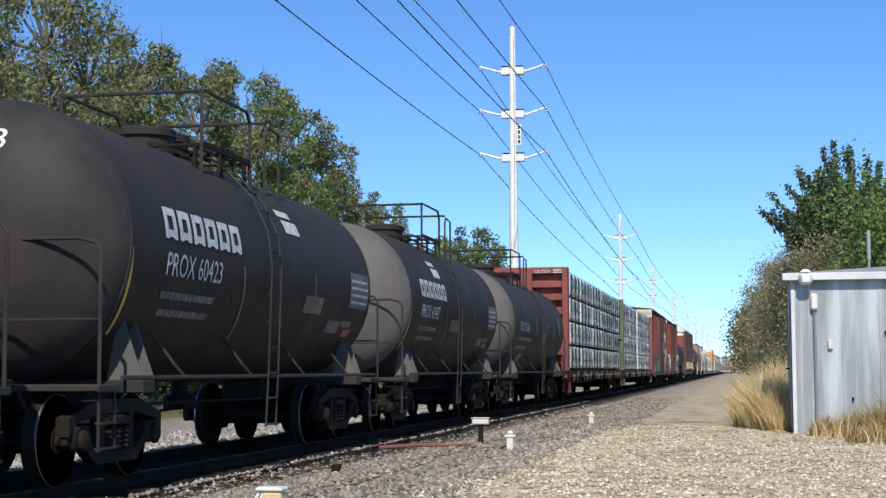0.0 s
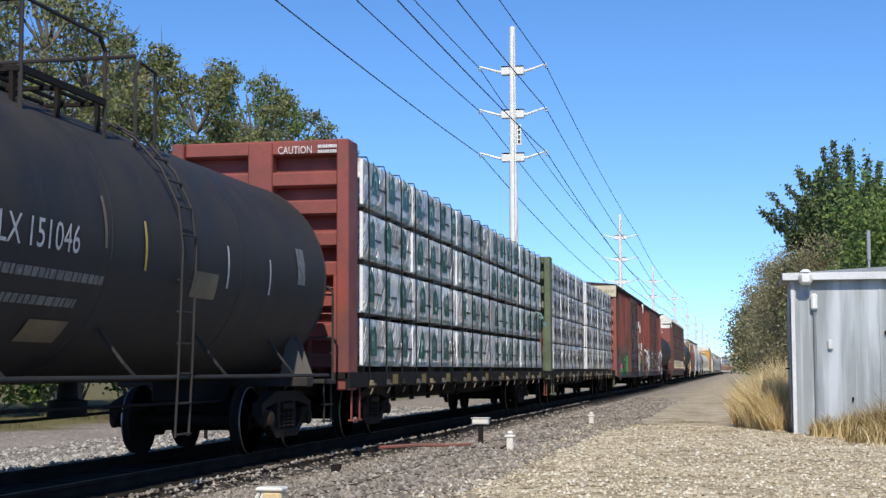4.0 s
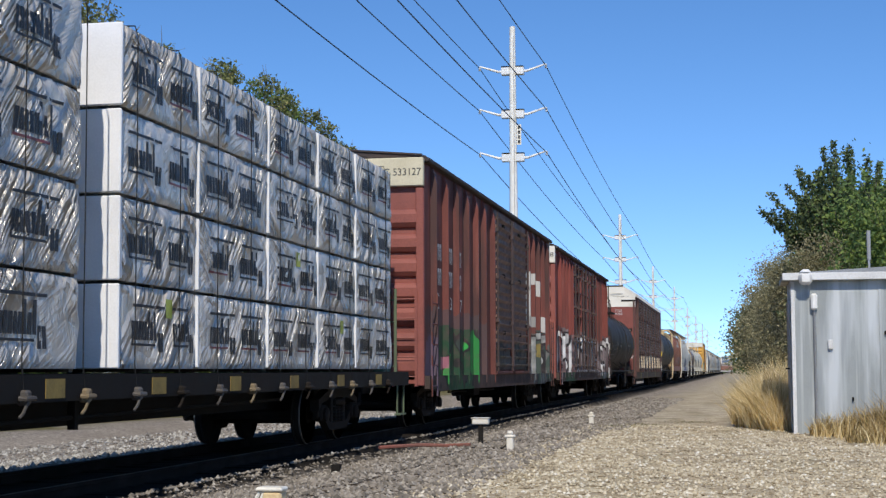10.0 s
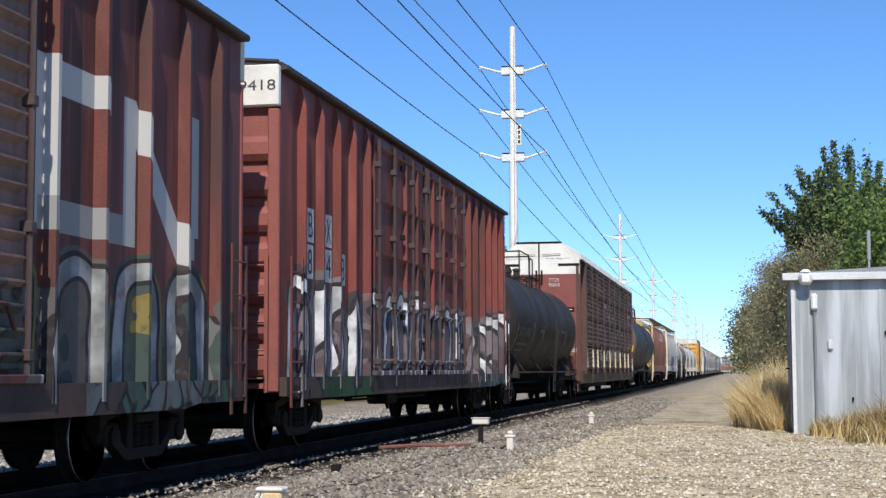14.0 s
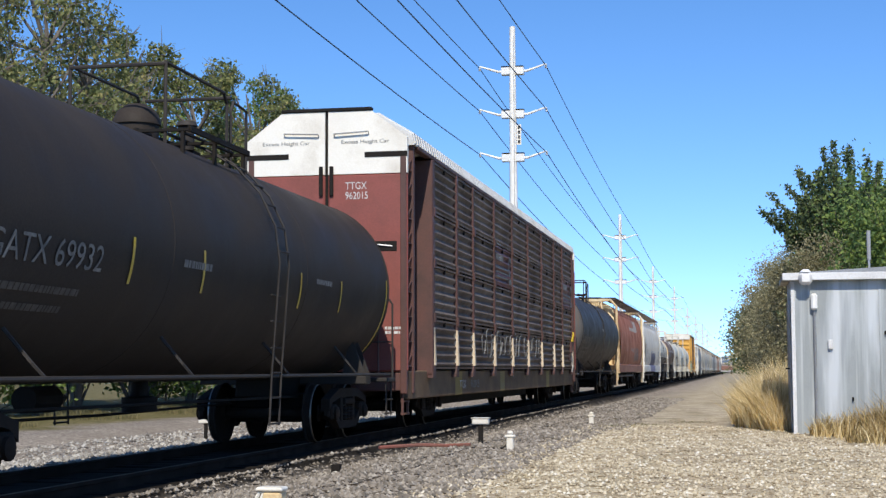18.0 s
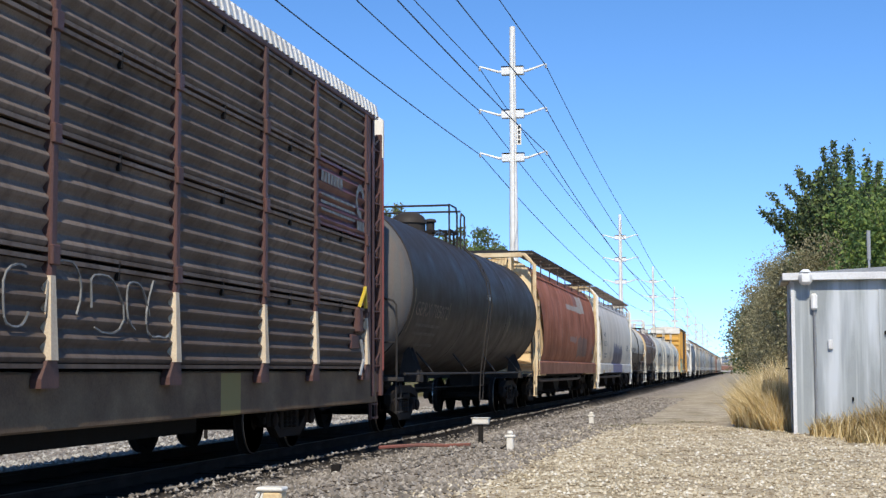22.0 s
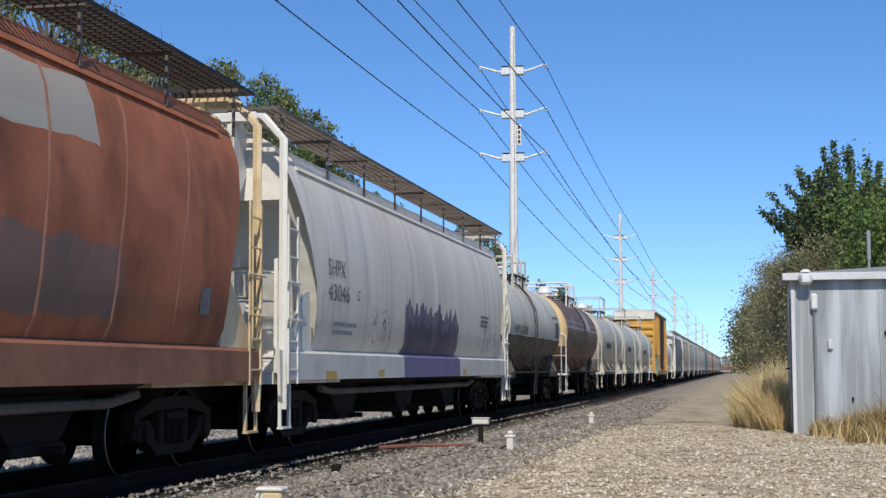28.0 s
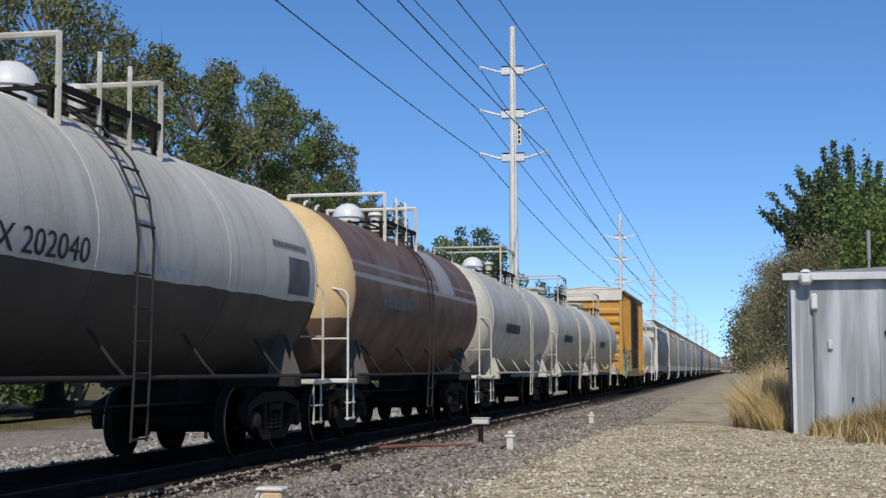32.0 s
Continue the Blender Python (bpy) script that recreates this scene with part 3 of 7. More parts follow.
def stake(x, y, tall):
    z = rise(x, y)
    m = thing("marker_stake", x, y, z, "short white plastic marker stake in the ballast", "marker post", "white stakes by the track")
    part("body", Shape().slab(-0.05, 0.05, -0.04, 0.04, -0.08, tall * 0.62, 0.012), WHITE_PAINT, m)
    part("cap", Shape().slab(-0.075, 0.075, -0.05, 0.05, tall * 0.62, tall * 0.78, 0.012), WHITE_PAINT, m)
    part("knob", Shape().lathe([(0, 0.03), (tall * 0.1, 0.045), (tall * 0.2, 0.03), (tall * 0.22, 0.0)], "z", (0, 0, tall * 0.78), 10), WHITE_PAINT, m, smooth=True)
    part("cable_tail", Shape().tube([(-0.05, 0, 0.05), (-0.18, -0.02, -0.01), (-0.3, -0.03, 0.02)], 0.02, 6), IRON, m, "short dark cable at its foot")


marker(3.58, 21.9, 0.25, 0.4, "white box-headed marker on a short dark post")
marker(-3.85, 30.4, 0.3, 0.45, "white box-headed marker on a post beyond the track")
stake(4.11, 21.3, 0.27)
stake(4.29, 31.3, 0.27)
jb = thing("junction_box", 3.42, 12.35, rise(3.42, 12.35), "cream plastic cable box on two splayed legs", "junction box")
part("lid", Shape().slab(-0.12, 0.12, -0.1, 0.1, 0.13, 0.17, 0.015), WHITE_PAINT, jb)
part("body", Shape().slab(-0.06, 0.11, -0.085, 0.085, -0.05, 0.129, 0.015), CREAM_PAINT, jb)
for x in (-0.13, -0.07):
    part("leg", Shape().tube([(x * 0.7, -0.06, 0.13), (x - 0.05, -0.08, -0.06)], 0.017, 6), WHITE_PAINT, jb)
cable = Shape().tube([(2.3, 20.8, 0.03), (2.8, 21.2, 0.05), (3.2, 21.3, 0.04), (3.55, 21.2, 0.06)], 0.025, 6)
tagged(part("cable_duct", cable, surface("faded_red_duct", (0.22, 0.075, 0.055), (0.16, 0.08, 0.06), 0.8)), "faded red cable duct lying on the ballast", "cable")
lampost = thing("rail_clip_box", 2.0, 19.6, rise(2.0, 19.6), "small dark box with a white face by the rail", "track device")
part("body", Shape().slab(-0.06, 0.06, -0.06, 0.06, -0.03, 0.14, 0.01), IRON, lampost)
part("face", Shape().slab(-0.03, 0.03, -0.075, -0.061, 0.0, 0.05, 0.005), WHITE_PAINT, lampost)

# ---- plants ----
def leaf_paint(name, stops):
    n = Nodes(name)
    n.done(n.ramp(n.island(), stops), 0.65)
    glow = n.t.nodes.new("ShaderNodeBsdfTranslucent")
    n.link(n.ramp(n.island(), stops), glow.inputs["Color"])
    both = n.t.nodes.new("ShaderNodeMixShader")
    both.inputs[0].default_value = 0.38
    n.link(n.bsdf.outputs[0], both.inputs[1])
    n.link(glow.outputs[0], both.inputs[2])
    n.link(both.outputs[0], n.t.nodes["Material Output"].inputs["Surface"])
    return n.mat


BARK = surface("grey_bark", (0.1, 0.085, 0.07), (0.17, 0.15, 0.125), 0.95, wear=0.5, stretch=(3, 3, 0.5), bump=0.6)
LEAF_AUTUMN = leaf_paint("turning_leaves", [(0.0, (0.085, 0.105, 0.042)), (0.45, (0.17, 0.195, 0.07)), (0.8, (0.27, 0.28, 0.1)), (1.0, (0.38, 0.32, 0.13))])
LEAF_GREEN = leaf_paint("green_leaves", [(0.0, (0.062, 0.111, 0.035)), (0.6, (0.144, 0.231, 0.057)), (1.0, (0.309, 0.376, 0.088))])
LEAF_OLIVE = leaf_paint("olive_leaves", [(0.0, (0.075, 0.095, 0.035)), (0.55, (0.17, 0.195, 0.065)), (0.9, (0.29, 0.3, 0.1)), (1.0, (0.4, 0.34, 0.13))])
LEAF_DARK = leaf_paint("dark_leaves", [(0.0, (0.039, 0.069, 0.031)), (0.6, (0.088, 0.137, 0.051)), (1.0, (0.166, 0.215, 0.069))])
LEAF_MID = leaf_paint("deep_green_leaves", [(0.0, (0.055, 0.085, 0.04)), (0.6, (0.115, 0.16, 0.065)), (1.0, (0.22, 0.26, 0.1))])
LEAF_BROWN = leaf_paint("browned_leaves", [(0.0, (0.17, 0.155, 0.08)), (0.5, (0.3, 0.275, 0.15)), (1.0, (0.46, 0.42, 0.24))])


def leaves_mesh(name, centres, size, r, m, long=1.7):
    """Single leaves, one quad each bent along its middle, round the given points."""
    n = len(centres)
    d = r.normal(size=(n, 3))
    d /= np.linalg.norm(d, axis=1)[:, None]
    e = np.cross(d, r.normal(size=(n, 3)))
    e /= np.linalg.norm(e, axis=1)[:, None] + 1e-9
    g = np.cross(d, e)
    s = (size * (0.6 + 0.8 * r.rand(n)))[:, None]
    tip, root = centres + d * s * long, centres - d * s * long * 0.2
    mid = centres + d * s * long * 0.45 + g * s * 0.15
    v = np.stack([root, mid + e * s * 0.55, tip, mid - e * s * 0.55], 1).reshape(-1, 3)
    k = 4 * np.arange(n)
    f = np.concatenate([np.stack([k, k + 1, k + 2], 1), np.stack([k, k + 2, k + 3], 1)])
    me = bpy.data.meshes.new(name)
    me.from_pydata(v.tolist(), [], f.tolist())
    me.materials.append(m)
    return me


def tree(x, y, tall, wide, seed, m, count, leaf=0.14, base=0.2, label="", upright=0.5, clump=0.55, limbs=14, name="tree", category="tree"):
    """A tapered trunk with limbs and twigs, and a crown of single leaves round the twigs."""
    r = np.random.RandomState(seed)
    t = thing(name, x, y, rise(x, y) - 0.1, label, category, "trees by the track")
    wood = Shape()
    trunk = [Vector((0, 0, 0))]
    for k in range(1, 8):
        trunk.append(Vector((0.035 * tall * r.normal() * k / 7, 0.035 * tall * r.normal() * k / 7, tall * 0.86 * k / 7)))
    thick = tall * 0.016
    wood.tube(trunk, [thick * (1 - 0.12 * k) for k in range(8)], 7)
    spots = []
    for i in range(limbs):
        u = base + (0.98 - base) * (i + r.rand()) / limbs
        k = min(6, int(u * 7))
        a = trunk[k].lerp(trunk[k + 1], u * 7 - k)
        turn = 2.4 * i + r.rand()
        reach = wide * (0.55 + 0.5 * r.rand()) * (1.0 - 0.62 * max(0, u - 0.35) / 0.65)
        lift = reach * (upright + 0.5 * r.rand()) + (0.14 * tall * u * upright)
        end = a + Vector((math.cos(turn) * reach, math.sin(turn) * reach, lift))
        mid = a.lerp(end, 0.5) + Vector((0, 0, -0.08 * reach))
        w = thick * 0.42 * (1 - 0.5 * u)
        wood.tube([a, mid, end], [w, w * 0.6, w * 0.15], 5)
        for j in range(6):
            q = a.lerp(end, 0.35 + 0.65 * (j + r.rand()) / 6)
            tip = q + Vector(r.normal(size=3)) * reach * 0.3 + Vector((0, 0, reach * 0.22 * upright))
            wood.tube([q, tip], [w * 0.3, w * 0.08], 4)
            for h in range(4):
                spots.append(tuple(q.lerp(tip, 0.2 + 0.8 * h / 3)))
    part("trunk", wood, BARK, t, "grey trunk with limbs and twigs")
    spots = np.array(spots)
    pick = spots[r.randint(len(spots), size=count)]
    centres = pick + r.normal(size=(count, 3)) * clump * np.array([1, 1, 0.8]) * (0.5 + r.rand(count, 1))
    centres = centres[centres[:, 2] > 0.5]
    part("crown", leaves_mesh("crown", centres, leaf, r, m), parent=t, label="")
    return t


def crown_tree(x, y, tall, wide, seed, m, count, leaf, base, label, lobes=26, thin=0.0):
    """A tree whose crown is many leafy clumps of uneven size, each borne on a limb; thin: how much bare twig shows."""
    r = np.random.RandomState(seed)
    t = thing("tree", x, y, rise(x, y) - 0.1, label, "tree", "trees by the track")
    wood, thick = Shape(), tall * 0.014
    trunk = [Vector((0.02 * tall * r.normal() * k / 6, 0.02 * tall * r.normal() * k / 6, tall * 0.9 * k / 6)) for k in range(7)]
    wood.tube(trunk, [thick * (1 - 0.14 * k) for k in range(7)], 7)
    mid, half_h = tall * (1 + base) / 2, tall * (1 - base) / 2
    spots, sizes = [], []
    for i in range(lobes):
        h = -0.95 + 1.9 * (i + r.rand()) / lobes
        turn, ring = 2.4 * i + r.rand(), math.sqrt(max(0.02, 1 - abs(h) ** 2.4))
        size = wide * r.uniform(0.2, 0.36) * (1.0 - 0.3 * max(0, h))
        reach = wide * ring * r.uniform(0.45, 1.0)
        spot = Vector((math.cos(turn) * reach, math.sin(turn) * reach, mid + half_h * h - size * 0.6))
        k = max(0, min(5, int((spot.z - 0.35 * reach) / (tall * 0.15))))
        root = trunk[k]
        wood.tube([root, root.lerp(spot, 0.55) + Vector((0, 0, -0.06 * reach)), spot], [thick * 0.35, thick * 0.2, 0.02], 5)
        for _ in range(5):
            way = Vector(r.normal(size=3)).normalized()
            wood.tube([spot, spot + (way + Vector((0, 0, 0.4))) * size * (1.0 + thin)], [0.025, 0.006], 4)
        spots.append(tuple(spot))
        sizes.append(size)
    part("trunk", wood, BARK, t, "grey trunk with limbs and twigs")
    spots, sizes = np.array(spots), np.array(sizes)
    pick = r.choice(lobes, size=count, p=sizes ** 2 / (sizes ** 2).sum())
    way = r.normal(size=(count, 3))
    way /= np.linalg.norm(way, axis=1)[:, None]
    lump = 1 + 0.22 * np.sin(way[:, 0] * 5 + pick) * np.sin(way[:, 2] * 6 + 2 * pick) + 0.12 * r.normal(size=count)
    deep = (0.35 + 0.65 * r.rand(count) ** 0.5) * lump
    centres = spots[pick] + way * (sizes[pick] * deep)[:, None] * np.array([1.0, 1.0, 0.85])
    part("crown", leaves_mesh("crown", centres[centres[:, 2] > 0.4], leaf, r, m), parent=t)
    return t


def shoots(x, y, tall, wide, seed, m, label):
    """A big tree whose leafy shoots stand out like spikes."""
    r = np.random.RandomState(seed)
    t = crown_tree(x, y, tall * 0.8, wide * 0.85, seed, m, 34000, 0.085, 0.1, label, 40)
    wood, spots = Shape(), []
    for i in range(120):
        a = r.uniform(0, 6.283)
        tilt = 0.95 * r.rand() ** 0.7
        root = Vector((math.cos(a) * wide * 0.3 * r.rand(), math.sin(a) * wide * 0.3 * r.rand(), tall * r.uniform(0.36, 0.52)))
        way = Vector((math.cos(a) * math.sin(tilt), math.sin(a) * math.sin(tilt), math.cos(tilt)))
        long = tall * r.uniform(0.3, 0.5) * (1 - 0.25 * tilt)
        tip = root + way * long + Vector((0, 0, 0.1 * long))
        wood.tube([root, root.lerp(tip, 0.5), tip], [0.06, 0.04, 0.015], 5)
        for k in range(640):
            u = r.rand()
            spots.append(np.array(root.lerp(tip, u)) + r.normal(size=3) * 0.17 * (1.25 - 0.85 * u))
    part("shoot", wood, BARK, t)
    part("shoot_leaves", leaves_mesh("shoot_leaves", np.array(spots), 0.085, r, m), parent=t)
    return t


LEFT = "tall broadleaf tree with thinning yellow-green autumn leaves beyond the track"
for k, (x, y, tall, wide, mm, thin) in enumerate([(-16.4, 41, 17.0, 3.4, 0, 0.8), (-15.2, 45.5, 16.2, 3.0, 0, 0.8), (-16, 50, 15.6, 3.0, 0, 0.6), (-15.5, 54, 15.2, 2.6, 1, 0.3), (-15.5, 60, 15.6, 3.0, 1, 0.2),
                                                  (-15.2, 65.3, 16.0, 3.0, 1, 0.1), (-15.5, 70, 16.4, 3.0, 2, 0.1), (-15.3, 75.3, 16.2, 2.8, 1, 0.1), (-15.5, 81, 15.0, 2.9, 0, 0.1), (-15.5, 87.4, 13.1, 2.6, 1, 0.1), (-15.5, 95.2, 13.0, 2.7, 0, 0.2),
                                                  (-20.5, 50, 15.5, 3.4, 0, 0.4), (-20.5, 58, 15.0, 3.4, 1, 0.2), (-20, 67, 15.5, 3.2, 2, 0.1), (-20, 77, 16.0, 3.2, 1, 0.1), (-20, 88, 15.0, 3.2, 2, 0.1),
                                                  (-15.8, 119, 12.6, 3.4, 2, 0.1), (-15.5, 129, 14.7, 3.6, 3, 0.1), (-16, 139, 14.0, 3.4, 2, 0.1), (-16.5, 190, 13.2, 4, 3, 0.1)]):
    crown_tree(x, y, tall, wide, 100 + k, (LEAF_AUTUMN, LEAF_OLIVE, LEAF_GREEN, LEAF_MID)[mm], (13000 if thin > 0.5 else 21000) if y < 100 else 9000, 0.085 if y < 100 else 0.15, 0.12, LEFT, 44, thin)
for k, (x, y, tall, wide) in enumerate([(-20, 36, 4, 2.5), (-16, 44, 3.2, 2.2), (-15, 56, 3.4, 2.4), (-15, 68, 3.6, 2.4), (-15, 82, 3.2, 2.4), (-16, 98, 3.6, 2.6), (-16, 120, 3.5, 2.6)]):
    tree(x, y, tall, wide, 140 + k, LEAF_GREEN, 3500, 0.12, 0.05, "leafy undergrowth bush below the trees", 0.3, 0.4, 10, "bush", "bush")
shoots(12.4, 66, 11.4, 3.8, 201, LEAF_MID, "big dark-leaved tree with long upright shoots behind the hut")
tree(13.6, 52, 7.4, 3.8, 202, LEAF_GREEN, 30000, 0.08, 0.04, "dense green broadleaf tree behind the hut", 0.35, 0.55, 18)
tree(15.5, 58, 7.6, 3.4, 205, LEAF_GREEN, 18000, 0.09, 0.05, "dense green broadleaf tree behind the hut", 0.4, 0.55, 16)
tree(17.5, 50, 7.2, 3.6, 206, LEAF_GREEN, 12000, 0.09, 0.05, "dense green broadleaf tree behind the hut", 0.4, 0.55, 16)
for k, (x, y, tall, wide, mm) in enumerate([(10.6, 62, 6.2, 2.0, 3), (9.7, 72, 6.4, 2.0, 3), (11.8, 55, 4.6, 2.2, 3), (9.6, 88, 7.6, 2.2, 3), (10.0, 106, 8.6, 2.6, 3), (9.4, 128, 8.4, 2.8, 3),
                                            (9.0, 160, 8.0, 3.0, 2), (9.4, 200, 9.0, 3.4, 2), (9.2, 250, 9.5, 3.6, 2), (9.5, 310, 10, 4, 2), (10, 380, 11, 4.5, 2)]):
    tree(x, y, tall, wide, 220 + k, (LEAF_AUTUMN, LEAF_GREEN, LEAF_DARK, LEAF_BROWN)[mm], 20000 if y < 110 else 6000, 0.052 if y < 110 else 0.15, 0.03,
         "scrubby tree with browning leaves beside the track" if mm == 3 else "leafy tree in the row along the track", 0.5, 0.4 if y < 110 else 0.6, 16)


def tufts(name, label, spots, seed, tall, colors, count):
    """Dry grass blades standing in clumps."""
    r = np.random.RandomState(seed)
    v, f = [], []
    for cx, cy, rad, h in spots:
        for _ in range(int(count * rad)):
            a, d = r.uniform(0, 6.283), rad * math.sqrt(r.rand())
            x, y = cx + d * math.cos(a), cy + d * math.sin(a)
            z = rise(x, y) - 0.03
            high = h * r.uniform(0.45, 1.0) * (1.0 - 0.45 * d / rad)
            lean = Vector((r.normal() * 0.32, r.normal() * 0.32, 0)) * high
            side = Vector((r.normal(), r.normal(), 0)).normalized() * r.uniform(0.004, 0.009)
            p0 = Vector((x, y, z))
            p1, p2 = p0 + lean * 0.35 + Vector((0, 0, high * 0.6)), p0 + lean + Vector((0, 0, high))
            k = len(v)
            v += [p0 - side, p0 + side, p1 + side * 0.8, p1 - side * 0.8, p2]
            f += [(k, k + 1, k + 2, k + 3), (k + 3, k + 2, k + 4)]
    me = bpy.data.meshes.new(name)
    me.from_pydata(v, [], f)
    me.materials.append(leaf_paint(name, colors))
    return tagged(new(name, me), label, "grass", kind="stuff")


DRY = [(0.0, (0.42, 0.29, 0.11)), (0.4, (0.72, 0.55, 0.26)), (0.8, (0.88, 0.74, 0.43)), (1.0, (0.93, 0.83, 0.58))]
tufts("tall_dry_grass", "tall tan dry grass standing beside the hut", [(8.05, 26.9, 0.22, 0.8), (8.0, 27.4, 0.28, 1.15), (7.95, 27.9, 0.33, 1.35), (7.75, 28.3, 0.3, 1.2), (7.95, 28.7, 0.35, 1.45), (7.7, 29.1, 0.35, 1.2), (7.65, 29.9, 0.35, 1.3), (7.55, 30.6, 0.3, 1.2), (7.65, 31.2, 0.4, 1.25), (8.2, 31.5, 0.6, 1.7), (7.65, 32.4, 0.5, 1.1), (8.0, 33.5, 0.6, 1.6), (8.7, 34, 0.8, 1.8), (7.7, 35.5, 0.5, 1.2), (8.1, 36.5, 0.6, 1.6), (8.5, 39, 0.8, 1.8), (8.4, 43, 0.8, 1.6)], 5, 1.3, DRY, 3600)
tufts("weeds", "dry brown weeds growing along the hut wall", [(8.75, 25.3, 0.3, 0.5), (9.2, 25.0, 0.35, 0.65), (9.6, 24.7, 0.4, 0.9), (10.0, 24.4, 0.45, 1.1), (10.4, 23.8, 0.5, 0.9), (9.9, 23.2, 0.4, 0.5), (9.3, 23.6, 0.4, 0.35), (10.9, 23.0, 0.5, 0.7)], 6, 0.7,
      [(0.0, (0.14, 0.1, 0.04)), (0.5, (0.4, 0.28, 0.12)), (0.85, (0.65, 0.5, 0.24)), (1.0, (0.16, 0.16, 0.06))], 2000)
tufts("tall_weeds", "sparse golden weed stalks standing before the hut", [(9.3, 24.7, 0.8, 0.7), (10.1, 24.1, 0.9, 1.15), (10.8, 23.5, 0.8, 1.0), (9.8, 23.3, 0.8, 0.55), (9.0, 25.2, 0.5, 0.6)], 8, 0.9, DRY, 260)
tufts("verge_grass", "sparse grass on the verges beside the ballast", [(4.9, 29.6, 0.5, 0.12), (5.4, 30.5, 0.6, 0.12), (4.6, 31.5, 0.5, 0.1), (6.2, 33, 0.7, 0.1), (4.4, 27.5, 0.3, 0.08)] +
      [(-11.5 - 1.5 * (k % 3), 22 + 2.2 * k, 1.3, 0.4) for k in range(26)], 7, 0.3, [(0.0, (0.08, 0.085, 0.03)), (0.5, (0.18, 0.16, 0.07)), (1.0, (0.32, 0.26, 0.12))], 500)

# a truck's front, standing in for a white-framed signal gantry far down the line
truck_far = thing("truck_stand_in", 4.2, 345, rise(4.2, 345), "truck-shaped stand-in for a white-framed signal gantry far down the line", "truck")
part("cab", Shape().slab(-1.3, 1.3, 0, 2.4, 1.6, 2.6, 0.1), surface("truck_grey", (0.3, 0.28, 0.27), (0.2, 0.17, 0.16), 0.6), truck_far)
for z0, z1 in ((2.62, 3.25), (3.35, 4.0)):
    part("window", Shape().slab(-1.15, 1.15, -0.02, 0.05, z0, z1, 0.02), surface("dull_glass", (0.16, 0.22, 0.3), (0.12, 0.17, 0.24), 0.15), truck_far, "blue-grey window")
fr = Shape().box(-1.35, -1.15, -0.05, 0.2, 2.5, 4.15).box(1.15, 1.35, -0.05, 0.2, 2.5, 4.15).box(-1.15, 1.15, -0.05, 0.2, 4.0, 4.15).box(-1.15, 1.15, -0.05, 0.2, 3.25, 3.35).box(-1.15, 1.15, -0.05, 0.2, 2.5, 2.62)
part("window_frame", fr, WHITE_PAINT, truck_far, "white frame round the windows")
part("hood", Shape().slab(-1.25, 1.25, -1.5, 0, 0.9, 1.9, 0.12), surface("rust_red_hood", (0.24, 0.11, 0.08), (0.18, 0.1, 0.08), 0.6), truck_far, "rust-red hood")
part("bumper", Shape().slab(-1.4, 1.4, -1.7, -1.5, 0.55, 0.9, 0.05), GALVANIZED, truck_far)
for x in (-1.05, 1.05):
    part("wheel", Shape().lathe([(-0.15, 0.2), (-0.15, 0.5), (0.15, 0.5), (0.15, 0.2)], "x", (x, -0.7, 0.5), 16), IRON, truck_far)

# far woods closing the view
r_far = np.random.RandomState(9)
far = np.stack([r_far.uniform(-140, 260, 26000), 950 + r_far.uniform(0, 60, 26000), np.abs(r_far.normal(size=26000)) * 4.5], 1)
far[:, 2] = np.minimum(far[:, 2], 11 + 3 * np.sin(far[:, 0] * 0.13) + 2 * np.sin(far[:, 0] * 0.37))
tagged(new("far_woods", leaves_mesh("far_woods", far, 1.0, r_far, LEAF_DARK)), "distant line of dark woods on the horizon", "woods", kind="stuff")

# ---- train kit ----
WHEEL_R = 0.457
train, wheelsets = [], []
TRAIN = "cars of the freight train"


def car(name, at, label):
    """An empty at the car's middle on the rails; at: metres along the track when the clip starts."""
    c = thing(name, 0, at, 0, label, "freight car", TRAIN)
    train.append((c, at))
    return c


wheel = Shape()
for s in (-1, 1):
    wheel.lathe([(s * a, r) for a, r in ((0.69, 0.1), (0.73, 0.13), (0.75, 0.36), (0.70, 0.40), (0.695, 0.455), (0.70, 0.482), (0.725, 0.482), (0.74, 0.46), (0.82, 0.453))], "x", (0, 0, 0), 28)
    wheel.lathe([(s * a, r) for a, r in ((0.82, 0.453), (0.838, 0.451), (0.842, 0.443))], "x", (0, 0, 0), 28, 1)
    wheel.lathe([(s * a, r) for a, r in ((0.842, 0.443), (0.842, 0.39), (0.80, 0.37), (0.785, 0.16), (0.85, 0.13), (0.85, 0.08))], "x", (0, 0, 0), 28)
wheel.tube([(-1.1, 0, 0), (1.1, 0, 0)], 0.08, 10)
WHEEL_MESH = wheel.data("wheelset", [WHEEL_IRON, POLISHED], True)
FRAME_MESHES = {}


